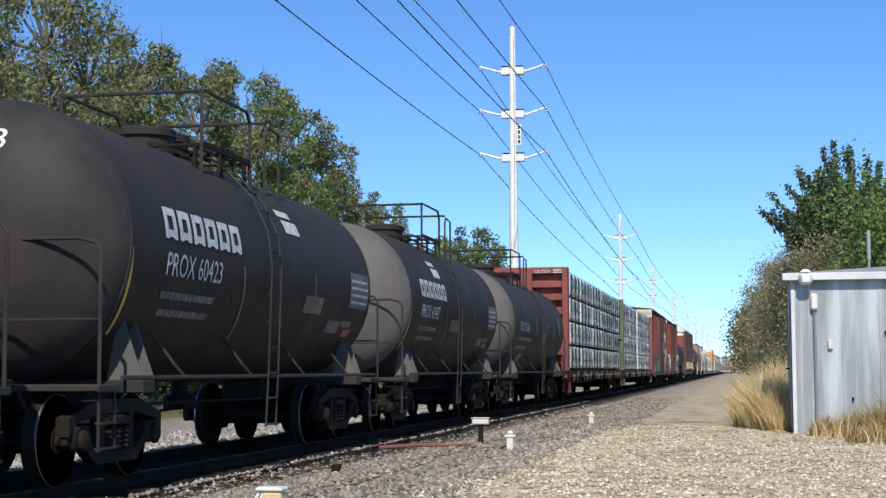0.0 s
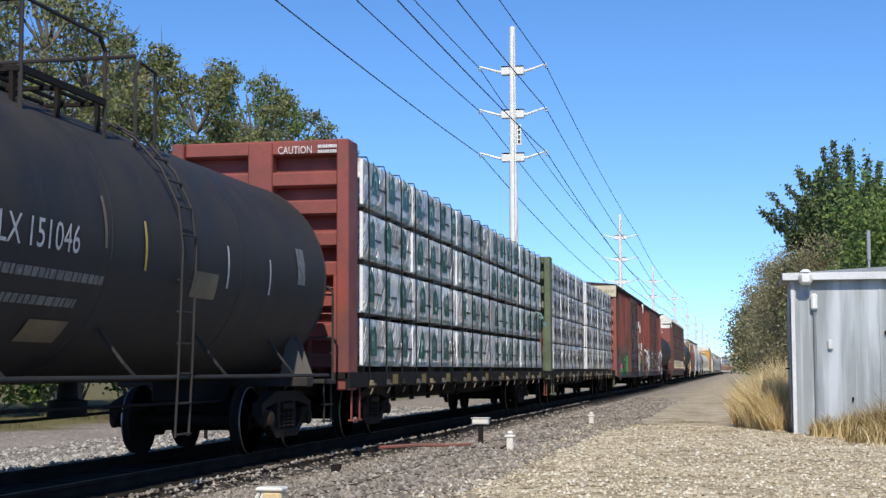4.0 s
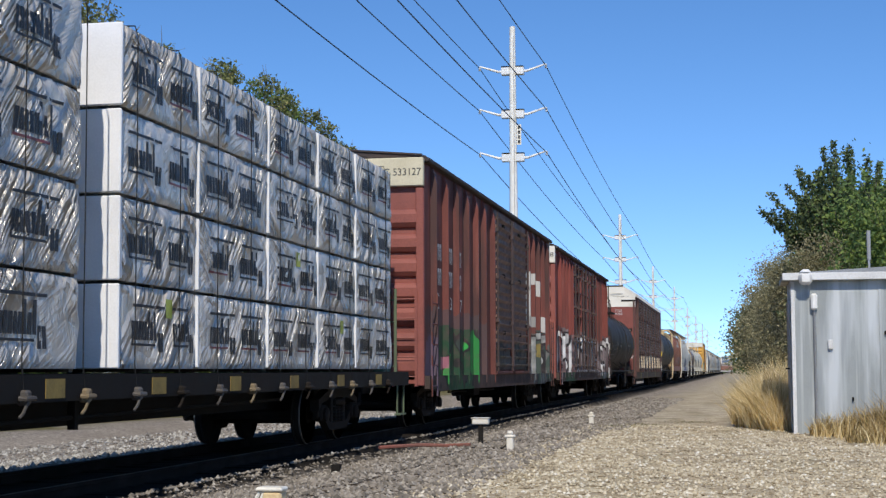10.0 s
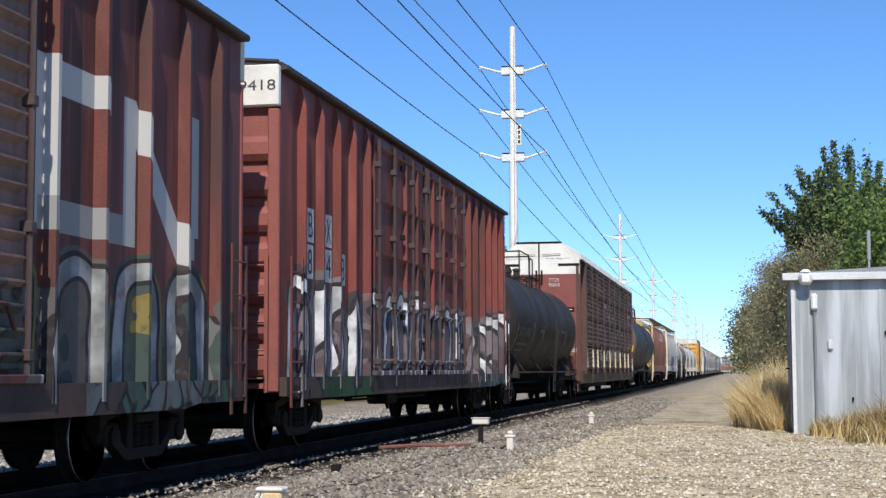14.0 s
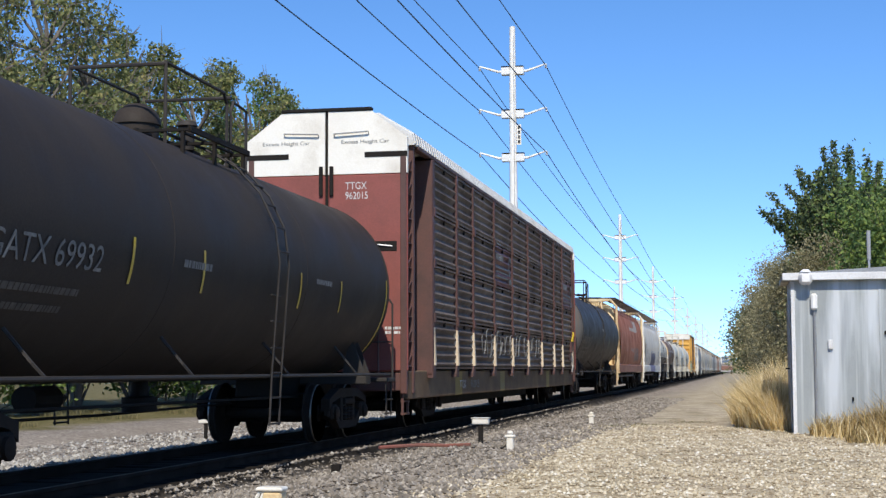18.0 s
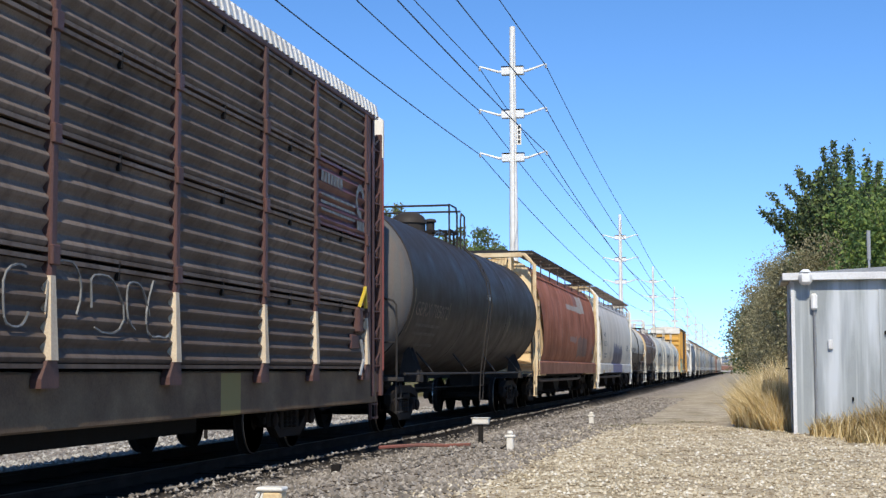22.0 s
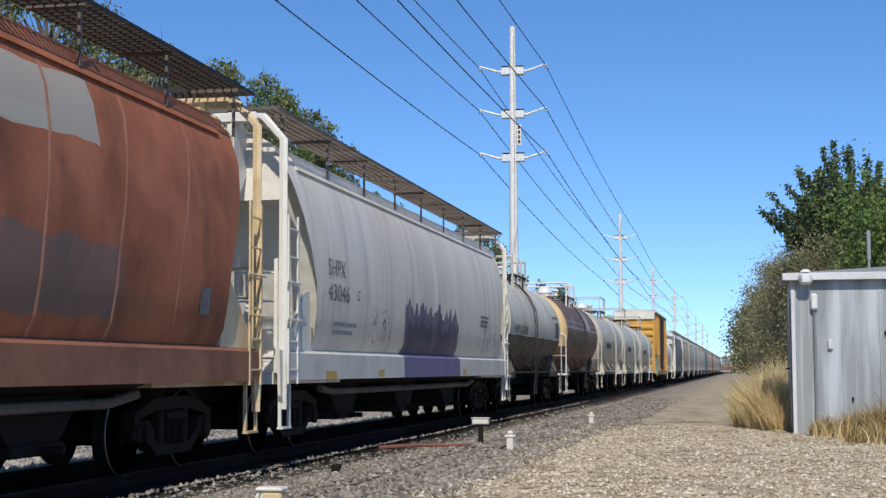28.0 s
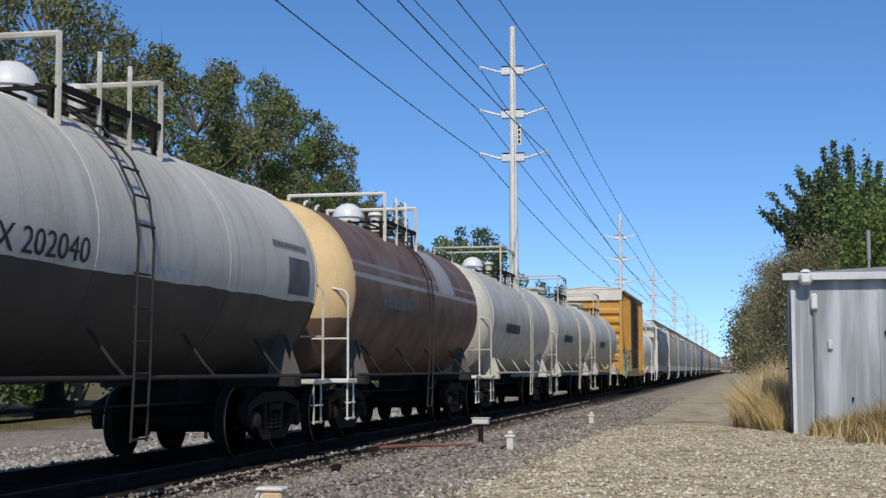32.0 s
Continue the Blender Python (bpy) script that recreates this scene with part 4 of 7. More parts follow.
def side_frame(rust):
    """Cast truck side: top and bottom chords, columns, axle boxes with end caps, and the spring nest."""
    if rust not in FRAME_MESHES:
        s = Shape()
        s.prism([(-1.15, 0.50), (-1.15, 0.68), (-0.55, 0.84), (0.55, 0.84), (1.15, 0.68), (1.15, 0.50), (0.98, 0.62), (0.5, 0.70), (-0.5, 0.70), (-0.98, 0.62)], "x", -0.07, 0.07)
        s.prism([(-0.98, 0.50), (-0.5, 0.20), (0.5, 0.20), (0.98, 0.50), (0.86, 0.56), (0.46, 0.32), (-0.46, 0.32), (-0.86, 0.56)], "x", -0.06, 0.06)
        for y in (-0.36, 0.36):
            s.slab(-0.06, 0.06, y - 0.07, y + 0.07, 0.30, 0.72, 0.015)
        for y in (-0.889, 0.889):
            s.slab(-0.09, 0.09, y - 0.17, y + 0.17, 0.36, 0.60, 0.03)
            s.lathe([(0.09, 0.11), (0.13, 0.11), (0.15, 0.07)], "x", (0, y, WHEEL_R), 12)
            s.slab(-0.05, 0.05, y * 1.2 - 0.06, y * 1.2 + 0.06, 0.4, 0.66, 0.02)
        for y in (-0.2, 0.0, 0.2):
            ring = [(0.33 + 0.025 * k, 0.085 if k % 2 else 0.06) for k in range(10)]
            s.lathe(ring, "z", (0.02, y, 0), 10, 1)
        s.slab(-0.1, 0.1, -0.3, 0.3, 0.58, 0.68, 0.02)
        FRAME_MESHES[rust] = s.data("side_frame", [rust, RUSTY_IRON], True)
    return FRAME_MESHES[rust]


def truck(parent, y, m=RUSTY_IRON):
    b = Shape().slab(-1.0, 1.0, -0.2, 0.2, 0.5, 0.74, 0.04).slab(-0.3, 0.3, -0.28, 0.28, 0.74, 0.9, 0.03)
    for s in (-1, 1):
        b.slab(-0.75, 0.75, s * 0.42 - 0.05, s * 0.42 + 0.05, 0.3, 0.42, 0.02)
        for x in (-0.72, 0.72):
            b.slab(x - 0.05, x + 0.05, s * 0.42 - (0.03 if s > 0 else 0.12), s * 0.42 + (0.12 if s > 0 else 0.03), 0.26, 0.52, 0.02)
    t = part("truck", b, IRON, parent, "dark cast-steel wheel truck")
    t.location = (0, y, 0)
    for x in (-1.02, 1.02):
        f = part("side_frame", side_frame(m), parent=t)
        f.location = (x, 0, 0)
        if x < 0:
            f.rotation_euler = (0, 0, math.pi)
    for a in (-0.889, 0.889):
        w = part("wheelset", WHEEL_MESH, parent=t)
        w.location = (0, a, WHEEL_R)
        wheelsets.append((w, a))


def coupler(parent, y, s):
    c = Shape().slab(-0.1, 0.1, min(y, y + s * 0.55), max(y, y + s * 0.55), 0.72, 0.98, 0.03)
    c.slab(-0.16, 0.18, min(y + s * 0.5, y + s * 0.86), max(y + s * 0.5, y + s * 0.86), 0.7, 1.0, 0.06)
    c.tube([(0.2, y - s * 0.1, 0.8), (0.3, y + s * 0.3, 0.5), (0.25, y + s * 0.75, 0.45)], 0.03, 6)
    part("coupler", c, RUSTY_IRON, parent, "knuckle coupler with an air hose")


RUNGS = {}


def ladder(parent, x, y0, y1, z0, z1, m, steps=None, along="y", name="ladder", label="", r=0.014, split=True):
    """Two stiles and rungs; along y it lies on a side, along x on an end (then x is a pair)."""
    s = Shape()
    steps = steps or max(2, round((z1 - z0) / 0.4))
    y0, y1 = sorted((y0, y1)) if along == "y" else (y0, y1)
    a, b = (y0, y1) if along == "y" else x
    for k, u in enumerate((a, b)):
        if along == "y":
            s.box(x - 0.012, x + 0.012, u - 0.025, u + 0.025, z0, z1)
        else:
            s.box(u - 0.025, u + 0.025, y0 - 0.012, y0 + 0.012, z0, z1)
    tie_z = z0 + (z1 - z0) * 0.5 / steps
    ends = [(x, a, tie_z), (x, b, tie_z)] if along == "y" else [(a, y0, tie_z), (b, y0, tie_z)]
    s.tube(ends, r, 5)
    key = (round(b - a, 3), along, m.name)
    if key not in RUNGS:
        RUNGS[key] = Shape().tube([(0, 0, 0), (0, b - a, 0) if along == "y" else (b - a, 0, 0)], r, 5).data("rung", m)
    if not split:
        for k in range(1, steps):
            z = z0 + (z1 - z0) * (k + 0.5) / steps
            s.tube([(p[0], p[1], z) for p in ends], r, 5)
    o = part(name, s, m, parent, label)
    if split:
        for k in range(1, steps):
            g = part("rung", RUNGS[key], parent=o)
            g.location = (ends[0][0], ends[0][1], z0 + (z1 - z0) * (k + 0.5) / steps)
    return o


# ---- tank cars ----
def tank_car(at, half, truck_at, R, zc, shell, head, rail, marks, label, dome="hatch", seam=0.0, head_depth=None, platform=(-1.3, 1.3), ends=None, pole_y=0.7, guard=0.7, name="tank_car", low=None, rail_x=0.93, hoop=None, side_rail=True, dome_r=0.28):
    """half: half the shell between the head seams; ends: half the length over the end platforms."""
    c = car(name, at, label)
    low = low or rail   # paint of saddles, side rails and ladders
    depth = head_depth or 0.52 * R
    ends = ends or half + depth + 0.25
    n = 48
    s = Shape()
    rings = [(-half, R)] + [(-half + 2 * half * k / 6, R) for k in range(1, 6)] + [(half, R)]
    v, f = [], []
    for a, r in rings:
        v += [(r * math.cos(6.283185 * k / n), a, zc + r * math.sin(6.283185 * k / n)) for k in range(n)]
    for i in range(len(rings) - 1):
        f += [(i * n + k, i * n + (k + 1) % n, (i + 1) * n + (k + 1) % n, (i + 1) * n + k) for k in range(n)]
    s.add(v, f)
    shell_part = part("tank_shell", s, shell, c, smooth=True)
    for d in (-half * 0.34, half * 0.34):
        part("weld_band", Shape().lathe([(d - 0.02, R + 0.001), (d - 0.012, R + 0.005), (d + 0.012, R + 0.005), (d + 0.02, R + 0.001)], "y", (0, 0, zc), n), shell, shell_part)
    for sgn in (-1, 1):
        prof = [(sgn * (half + depth * math.sin(a)), max(0.02, R * math.cos(a))) for a in [math.pi / 2 * k / 9 for k in range(10)]]
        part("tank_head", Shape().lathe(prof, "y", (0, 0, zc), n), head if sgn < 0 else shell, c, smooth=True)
        part("seam_ring", Shape().lathe([(sgn * half - 0.03, R + 0.002), (sgn * half - 0.02, R + 0.012), (sgn * half + 0.02, R + 0.012), (sgn * half + 0.03, R + 0.001)], "y", (0, 0, zc), n), shell, c)
        # end platform with stub sill, striker and corner railings
        sill = Shape().slab(-0.3, 0.3, min(sgn * ends, sgn * (truck_at - 1.6)), max(sgn * ends, sgn * (truck_at - 1.6)), 0.72, 1.05, 0.02)
        part("stub_sill", sill, IRON, c)
        y0, y1 = sorted((sgn * ends, sgn * (ends - 0.55)))
        part("end_platform", Shape().slab(-1.45, 1.45, y0, y1, 0.93, 1.0, 0.012), rail, c)
        coupler(c, sgn * ends, sgn)
        for side in (-1, 1):
            y = sgn * (ends - 0.08)
            rp = Shape().tube([(side * 1.42, y, 1.0), (side * 1.42, y, 2.28), (side * 1.36, y, 2.36), (side * 1.2, y, 2.4), (side * 0.35, y, 2.4), (side * 0.3, y, 2.34), (side * 0.3, y, 1.0)], 0.02, 6)
            rp.tube([(side * 1.42, y, 1.62), (side * 0.3, y, 1.62)], 0.014, 5)
            part("end_railing", rp, rail, c)
            # sill steps under the platform corner
            step = Shape()
            for dy in (-0.18, 0.18):
                step.tube([(side * 1.4, sgn * (ends - 0.3) + dy, 0.93), (side * 1.4, sgn * (ends - 0.3) + dy, 0.36)], 0.016, 5)
            for z in (0.38, 0.62):
                step.box(side * 1.4 - 0.04, side * 1.4 + 0.04, sgn * (ends - 0.3) - 0.18, sgn * (ends - 0.3) + 0.18, z, z + 0.02)
            part("sill_step", step, rail, c)
        # saddle: bolster with gusset plates
        b = Shape().slab(-1.42, 1.42, sgn * truck_at - 0.16, sgn * truck_at + 0.16, 0.9, 1.04, 0.015)
        plates = []
        for side in (-1, 1):
            lo = zc - math.sqrt(max(0.01, R * R - 1.12 ** 2)) + 0.06
            for dy in (-0.15, 0.14):
                plates.append(Shape().prism([(side * 1.42, 1.04), (side * 1.02, 1.04), (side * 1.1, lo - 0.08), (side * 1.2, lo + 0.06)], "y", sgn * truck_at + dy, sgn * truck_at + dy + 0.012))
        saddle = part("saddle", b, low, c)
        for g in plates:
            part("gusset", g, SUNLIT_DUSTY if low is BLACK_DULL and R < 1.5 else low, saddle, "dusty triangular gusset plate, paled as if sunlit")
        truck(c, sgn * truck_at)
    for side in (-1, 1):
        part("side_handrail", Shape().tube([(side * 1.47, -ends + 0.5, 1.06), (side * 1.47, ends - 0.5, 1.06)], 0.024, 6), low, c)
        for k in range(4):
            y = -truck_at + 0.9 + (2 * truck_at - 1.8) * k / 3
            part("rail_bracket", Shape().tube([(side * 1.47, y, 1.05), (side * 1.38, y - 0.12, 1.2), (side * 1.15, y - 0.2, zc - math.sqrt(R * R - 1.15 ** 2) - 0.02)], 0.02, 5), low, c)
    # ladder over the shell to the top platform on the near side, and under-shell outlet
    for side in (-1, 1):
        lad = Shape()
        for dy in (-0.2, 0.2):
            path = [(side * 1.47, pole_y + dy, 0.42), (side * 1.5, pole_y + dy, 1.1), (side * (R + 0.09), pole_y + dy, zc)]
            path += [(side * (R + 0.1) * math.cos(a), pole_y + dy, zc + (R + 0.1) * math.sin(a)) for a in (0.3, 0.6, 0.9, 1.2)]
            lad.tube(path, 0.015, 5)
        zs = [0.45, 0.78, 1.1, 1.42, 1.76, 2.1]
        for z in zs:
            lad.tube([(side * 1.49, pole_y - 0.2, z), (side * 1.49, pole_y + 0.2, z)], 0.014, 5)
        for a in (0.1, 0.3, 0.5, 0.7, 0.9):
            x, z = side * (R + 0.1) * math.cos(a), zc + (R + 0.1) * math.sin(a)
            lad.tube([(x, pole_y - 0.2, z), (x, pole_y + 0.2, z)], 0.014, 5)
        part("ladder", lad, low, c, "thin ladder up the tank's side")
    top = zc + R
    p0, p1 = platform
    grating = Shape()
    for x in (-0.93, 0.93):
        grating.box(x - 0.02, x + 0.02, p0, p1, top - 0.01, top + 0.06)
    for y in (p0, (p0 + p1) / 2, p1):
        grating.box(-0.93, 0.93, y - 0.03, y + 0.03, top - 0.005, top + 0.03)
        for x in (-0.85, 0.85):
            grating.box(x - 0.02, x + 0.02, y - 0.03, y + 0.03, zc + math.sqrt(R * R - 0.85 ** 2) - 0.02, top)
    deck = part("top_platform", grating, IRON, c, "dark walkway grating on top")
    tread = Shape().box(-0.02, 0.02, p0, p1, top + 0.031, top + 0.058).data("grating_bar", IRON)
    for k in range(7):
        part("grating_bar", tread, parent=deck).location = (-0.7 + 1.4 * k / 6, 0, 0)
    rx, (h0, h1) = rail_x, hoop or (pole_y - 0.25, pole_y + 0.38)
    foot = zc + math.sqrt(R * R - rx * rx) - 0.02
    for side in (-1, 1):
        x = side * rx
        if side_rail:
            g = Shape().tube([(x, p0, foot), (x, p0, top + guard), (x, p1 - 0.14, top + guard), (x, p1, top + guard - 0.14), (x, p1, foot)], 0.024, 6)
            part("top_railing", g, rail, c)
        else:
            for y in (p0, p1):
                part("railing_post", Shape().tube([(x, y, foot), (x, y, top + guard)], 0.035, 6), rail, c)
        lean = 0.0 if side_rail else 0.1
        if side > 0 or not side_rail:
            if side_rail:
                part("ladder_hoop", Shape().tube([(x, h0, foot), (x, h0, top + guard - 0.2), (x, h0 + 0.1, top + guard - 0.06), (x, h1, top + guard - 0.1), (x, h1, foot - 0.1)], 0.022, 6), rail, c)
            else:
                for y in (h0, h1):
                    part("grab_post", Shape().tube([(x, y, foot), (x, y, top + guard - 0.12), (x - side * 0.02, y + lean * 0.5, top + guard - 0.02), (x - side * 0.05, y + lean, top + guard)], 0.028, 6), rail, c)
    for y in (p0, h0 if side_rail else p1):
        part("cross_railing", Shape().tube([(-rx, y, top + guard - 0.02), (rx, y, top + guard - 0.02)], 0.024 if side_rail else 0.035, 6), rail, c)
    if dome == "hatch":
        part("manway", Shape().lathe([(0, 0.36), (0.22, 0.36), (0.22, 0.4), (0.3, 0.4), (0.34, 0.3), (0.35, 0.02)], "z", (0, (p0 + p1) / 2 - 0.45, top - 0.03), 18), shell, c, smooth=True)
        part("valve", Shape().lathe([(0, 0.1), (0.25, 0.1), (0.27, 0.14), (0.36, 0.12), (0.38, 0.02)], "z", (0.1, (p0 + p1) / 2 + 0.5, top), 12), IRON, c, smooth=True)
        part("valve", Shape().lathe([(0, 0.07), (0.2, 0.07), (0.22, 0.1), (0.3, 0.08), (0.31, 0.02)], "z", (-0.3, (p0 + p1) / 2 + 0.75, top), 12), IRON, c, smooth=True)
    else:
        part("dome", Shape().lathe([(q, p * dome_r / 0.42) for q, p in ((0, 0.42), (0.24, 0.42), (0.24, 0.46), (0.3, 0.45), (0.42, 0.36), (0.5, 0.18), (0.52, 0.02))], "z", (0, (p0 + p1) / 2 - 0.5, top - 0.05), 20), PORCELAIN if dome == "white" else shell, c, "rounded valve dome on top", smooth=True)
        part("valve", Shape().lathe([(0, 0.1), (0.3, 0.1), (0.32, 0.15), (0.38, 0.12), (0.4, 0.02)], "z", (0.3, (p0 + p1) / 2 + 0.45, top), 12), rail, c, smooth=True)
    part("outlet", Shape().lathe([(0, 0.22), (0.18, 0.22), (0.2, 0.12), (0.42, 0.1), (0.44, 0.02)], "z", (0, 0.2, 0.62), 14), IRON, c, smooth=True)
    part("brake_rod", Shape().tube([(0.5, -truck_at + 0.6, 0.75), (0.5, truck_at - 0.6, 0.72)], 0.02, 5).tube([(-0.5, -truck_at + 1.2, 0.6), (-0.45, 0, 0.58), (-0.5, truck_at - 1.2, 0.62)], 0.02, 5), IRON, c)
    part("brake_cylinder", Shape().tube([(-0.7, -1.5, 0.8), (-0.7, -0.8, 0.8)], 0.16, 12), IRON, c)

    def wrap(y, z, lift=0.011):
        a0 = math.asin(max(-0.99, min(0.99, (z - zc) / R)))
        return lambda u, w: ((R + lift) * math.cos(a0 + w / R), y + u, zc + (R + lift) * math.sin(a0 + w / R))

    for kind, text, y, z, h, w, m in marks:
        g = Shape()
        if kind == "word":
            writing(g, text, wrap(y, z), h, w)
            part("lettering", g, m, c, "stencilled lettering on the tank")
        elif kind == "bars":
            bars(g, wrap(y, z), w, h, seed=int(abs(y * 100)) + int(z * 31))
            part("small_print", g, m, c, "lines of small print")
        elif kind == "plate":
            pl = wrap(y, z, 0.009)
            k = max(1, math.ceil(h / 0.1))
            for i in range(k):
                g.add([pl(0, h * i / k), pl(w, h * i / k), pl(w, h * (i + 1) / k), pl(0, h * (i + 1) / k)], [(0, 1, 2, 3)])
            part("placard", g, m, c)
        elif kind == "band":   # a narrow upright reflective strip that follows the curve; w is its lean
            pl = wrap(y, z, 0.009)
            for i in range(8):
                a, b = h * i / 8, h * (i + 1) / 8
                g.add([pl(w * i / 8, a), pl(w * i / 8 + 0.06, a), pl(w * (i + 1) / 8 + 0.06, b), pl(w * (i + 1) / 8, b)], [(0, 1, 2, 3)])
            part("reflective_strip", g, m, c)
        elif kind == "end":    # writing on the front head
            def spot(u, q, y0=y, z0=z):
                x, zz = y0 + u, z0 + q
                rr = min(0.999, math.hypot(x, zz - zc) / R)
                return (x, -half - depth * math.sqrt(1 - rr * rr) - 0.008, zz)
            if text:
                writing(g, text, spot, h, w)
                part("lettering", g, m, c, "stencilled lettering on the tank head")
            else:
                for i in range(4):
                    g.add([spot(w * i / 4, 0), spot(w * (i + 1) / 4, 0), spot(w * (i + 1) / 4, h), spot(w * i / 4, h)], [(0, 1, 2, 3)])
                part("placard", g, m, c)
    return c


def blocks(word_w, y, z, h, m):
    """A company's name as six plain hollow blocks."""
    out = []
    for k in range(6):
        a, w = y + word_w * k / 6, word_w / 6 * 0.82
        out += [("plate", "", a, z, h, 0.1, m), ("plate", "", a + w - 0.1, z, h, 0.1, m), ("plate", "", a + 0.1, z + h - 0.09, 0.09, w - 0.2, m), ("plate", "", a + 0.1, z + 0.02, 0.08, w - 0.2, m)]
    return out


def lessor_marks(number):
    m = [("word", "PROX " + number, -3.9, 2.14, 0.25, 1.7, WHITE_MARK)] + blocks(2.52, -3.97, 2.53, 0.34, WHITE_MARK)
    emblem, board = (0.55, 1.3) if number == "60423" else (-2.38, -0.88)   # the cars carry these marks at different places
    m += [("plate", "", emblem, 3.22, 0.11, 0.62, WHITE_MARK), ("plate", "", emblem + 0.06, 2.99, 0.2, 0.66, WHITE_MARK)]
    m += [("bars", "", -3.9, 1.9, 0.08, 1.6, FADED_MARK), ("bars", "", -3.8, 1.72, 0.08, 1.5, FADED_MARK)]
    m += [("band", "", -4.72, 1.5, 0.95, -0.16, YELLOW_MARK), ("band", "", -1.15, 1.5, 0.98, -0.3, TAN_MARK), ("band", "", 1.75, 2.1, 0.4, -0.1, TAN_MARK)]
    m += [("plate", "", board, 1.94, 0.25, 0.9, TAN_MARK), ("plate", "", 3.65, 2.1, 0.55, 1.1, GREY_MARK), ("plate", "", 2.75, 1.7, 0.2, 0.7, GREY_MARK), ("plate", "", 3.8, 1.66, 0.13, 0.4, RED_MARK)]
    m += [("bars", "", 3.7, 2.5 - 0.11 * k, 0.04, 1.0, WHITE_MARK) for k in range(4)]
    m += [("end", number, -0.65, 3.3, 0.22, 1.0, WHITE_MARK), ("bars", "", 3.5, 1.8, 0.1, 0.6, FADED_MARK)]
    m += [("end", "", -0.55, 2.62, 0.27, 0.5, ORANGE_MARK)]
    return m


BLACK_LABEL = "black railway tank car with white stencilled marks, rolling in the train"
for y, number in ((5.87, ""), (18.77, "60423"), (31.67, "60487")):
    tank_car(y, 4.85, 4.3, 1.45, 2.44, BLACK_PAINT, SUNLIT_DUSTY if y > 20 else BLACK_DULL, BLACK_DULL, lessor_marks(number) if number else [], BLACK_LABEL, ends=5.6, platform=(-1.55, 0.28), pole_y=-0.4, hoop=(0.93, 1.55))
tank_car(45.15, 5.6, 4.95, 1.45, 2.44, BLACK_DULL, SUNLIT_DUSTY, BLACK_DULL,
         [("word", "TILX 151046", -4.5, 2.2, 0.26, 1.85, WHITE_MARK), ("bars", "", -4.5, 1.95, 0.09, 2.5, FADED_MARK), ("bars", "", -4.4, 1.72, 0.09, 2.0, FADED_MARK),
          ("band", "", -5.55, 1.95, 1.0, -0.1, YELLOW_MARK), ("band", "", -2.1, 2.3, 0.5, -0.05, TAN_MARK), ("band", "", -1.1, 2.15, 0.5, -0.05, YELLOW_MARK), ("band", "", 1.4, 2.1, 0.5, -0.05, WHITE_MARK), ("band", "", 3.0, 2.1, 0.45, -0.05, WHITE_MARK),
          ("plate", "", -3.1, 1.4, 0.26, 0.8, TAN_MARK), ("plate", "", 0.3, 1.95, 0.3, 0.8, TAN_MARK), ("plate", "", 4.2, 2.3, 0.5, 0.35, FADED_MARK),
          ("end", "151046", -0.85, 2.98, 0.22, 1.0, WHITE_MARK), ("end", "", -0.2, 2.12, 0.2, 0.55, ORANGE_MARK)],
         "dull black railway tank car with a dusty head paled as if sunlit", ends=6.2, platform=(-2.85, -1.0), pole_y=-0.1, hoop=(-0.2, 0.36))

# ---- centre-beam flatcars with wrapped lumber ----
def wrap_plastic(name, tone):
    """Shiny woven wrap: creases that run and fork, a few broad hollows, and a dull weave."""
    n = Nodes(name)
    vec = n.stretch((1, 1, 0.6))
    broad = n.noise(1.3, vec, 3, 0.5, 0.8)

    def crease(scale, stretch, width):
        d = n.math("ABSOLUTE", n.math("SUBTRACT", n.noise(scale, n.stretch(stretch), 2, 0.5, 1.6), 0.5))
        return n.ramp(d, [(0.0, 1.0), (width, 0.0)])

    def folds(lean, scale, low):
        # long pulled folds that run slantwise, in patches
        m = n.t.nodes.new("ShaderNodeMapping")
        m.inputs["Rotation"].default_value = (radians(lean), 0, 0)
        n.link(n.co, m.inputs["Vector"])
        w = n.t.nodes.new("ShaderNodeMapping")
        w.inputs["Scale"].default_value = (1, 8 * scale, 0.7 * scale)
        n.link(m.outputs["Vector"], w.inputs["Vector"])
        f = n.ramp(n.noise(1.0, w.outputs["Vector"], 2, 0.5, 0.5), [(0.32, 0.0), (0.68, 1.0)])
        where = n.ramp(n.noise(0.8, n.stretch((1, 1, 1.2), (lean, scale, 0)), 2), [(low, 0.0), (low + 0.16, 1.0)])
        return n.math("MULTIPLY", f, where)

    a = n.math("ADD", folds(40, 1.15, 0.43), folds(-50, 1.25, 0.52))
    fine = n.math("ADD", folds(62, 2.3, 0.46), folds(-25, 2.6, 0.5))
    b = crease(4.5, (1, 2.2, 0.7), 0.1)
    col = n.mix(n.ramp(broad, [(0.35, 0.0), (0.7, 1.0)]), tone, tuple(min(0.8, c * 1.18) for c in tone))
    col = n.mix(1.0, col, n.ramp(n.any(), [(0.0, 0.85), (1.0, 1.0)]), "MULTIPLY")
    n.bump(a, 1.0, 0.2)
    n.bump(fine, 0.35, 0.05)
    n.bump(b, 0.25, 0.02)
    n.bump(broad, 0.4, 0.08)
    return n.done(col, n.ramp(broad, [(0.3, 0.22), (0.7, 0.4)]), 0.25)


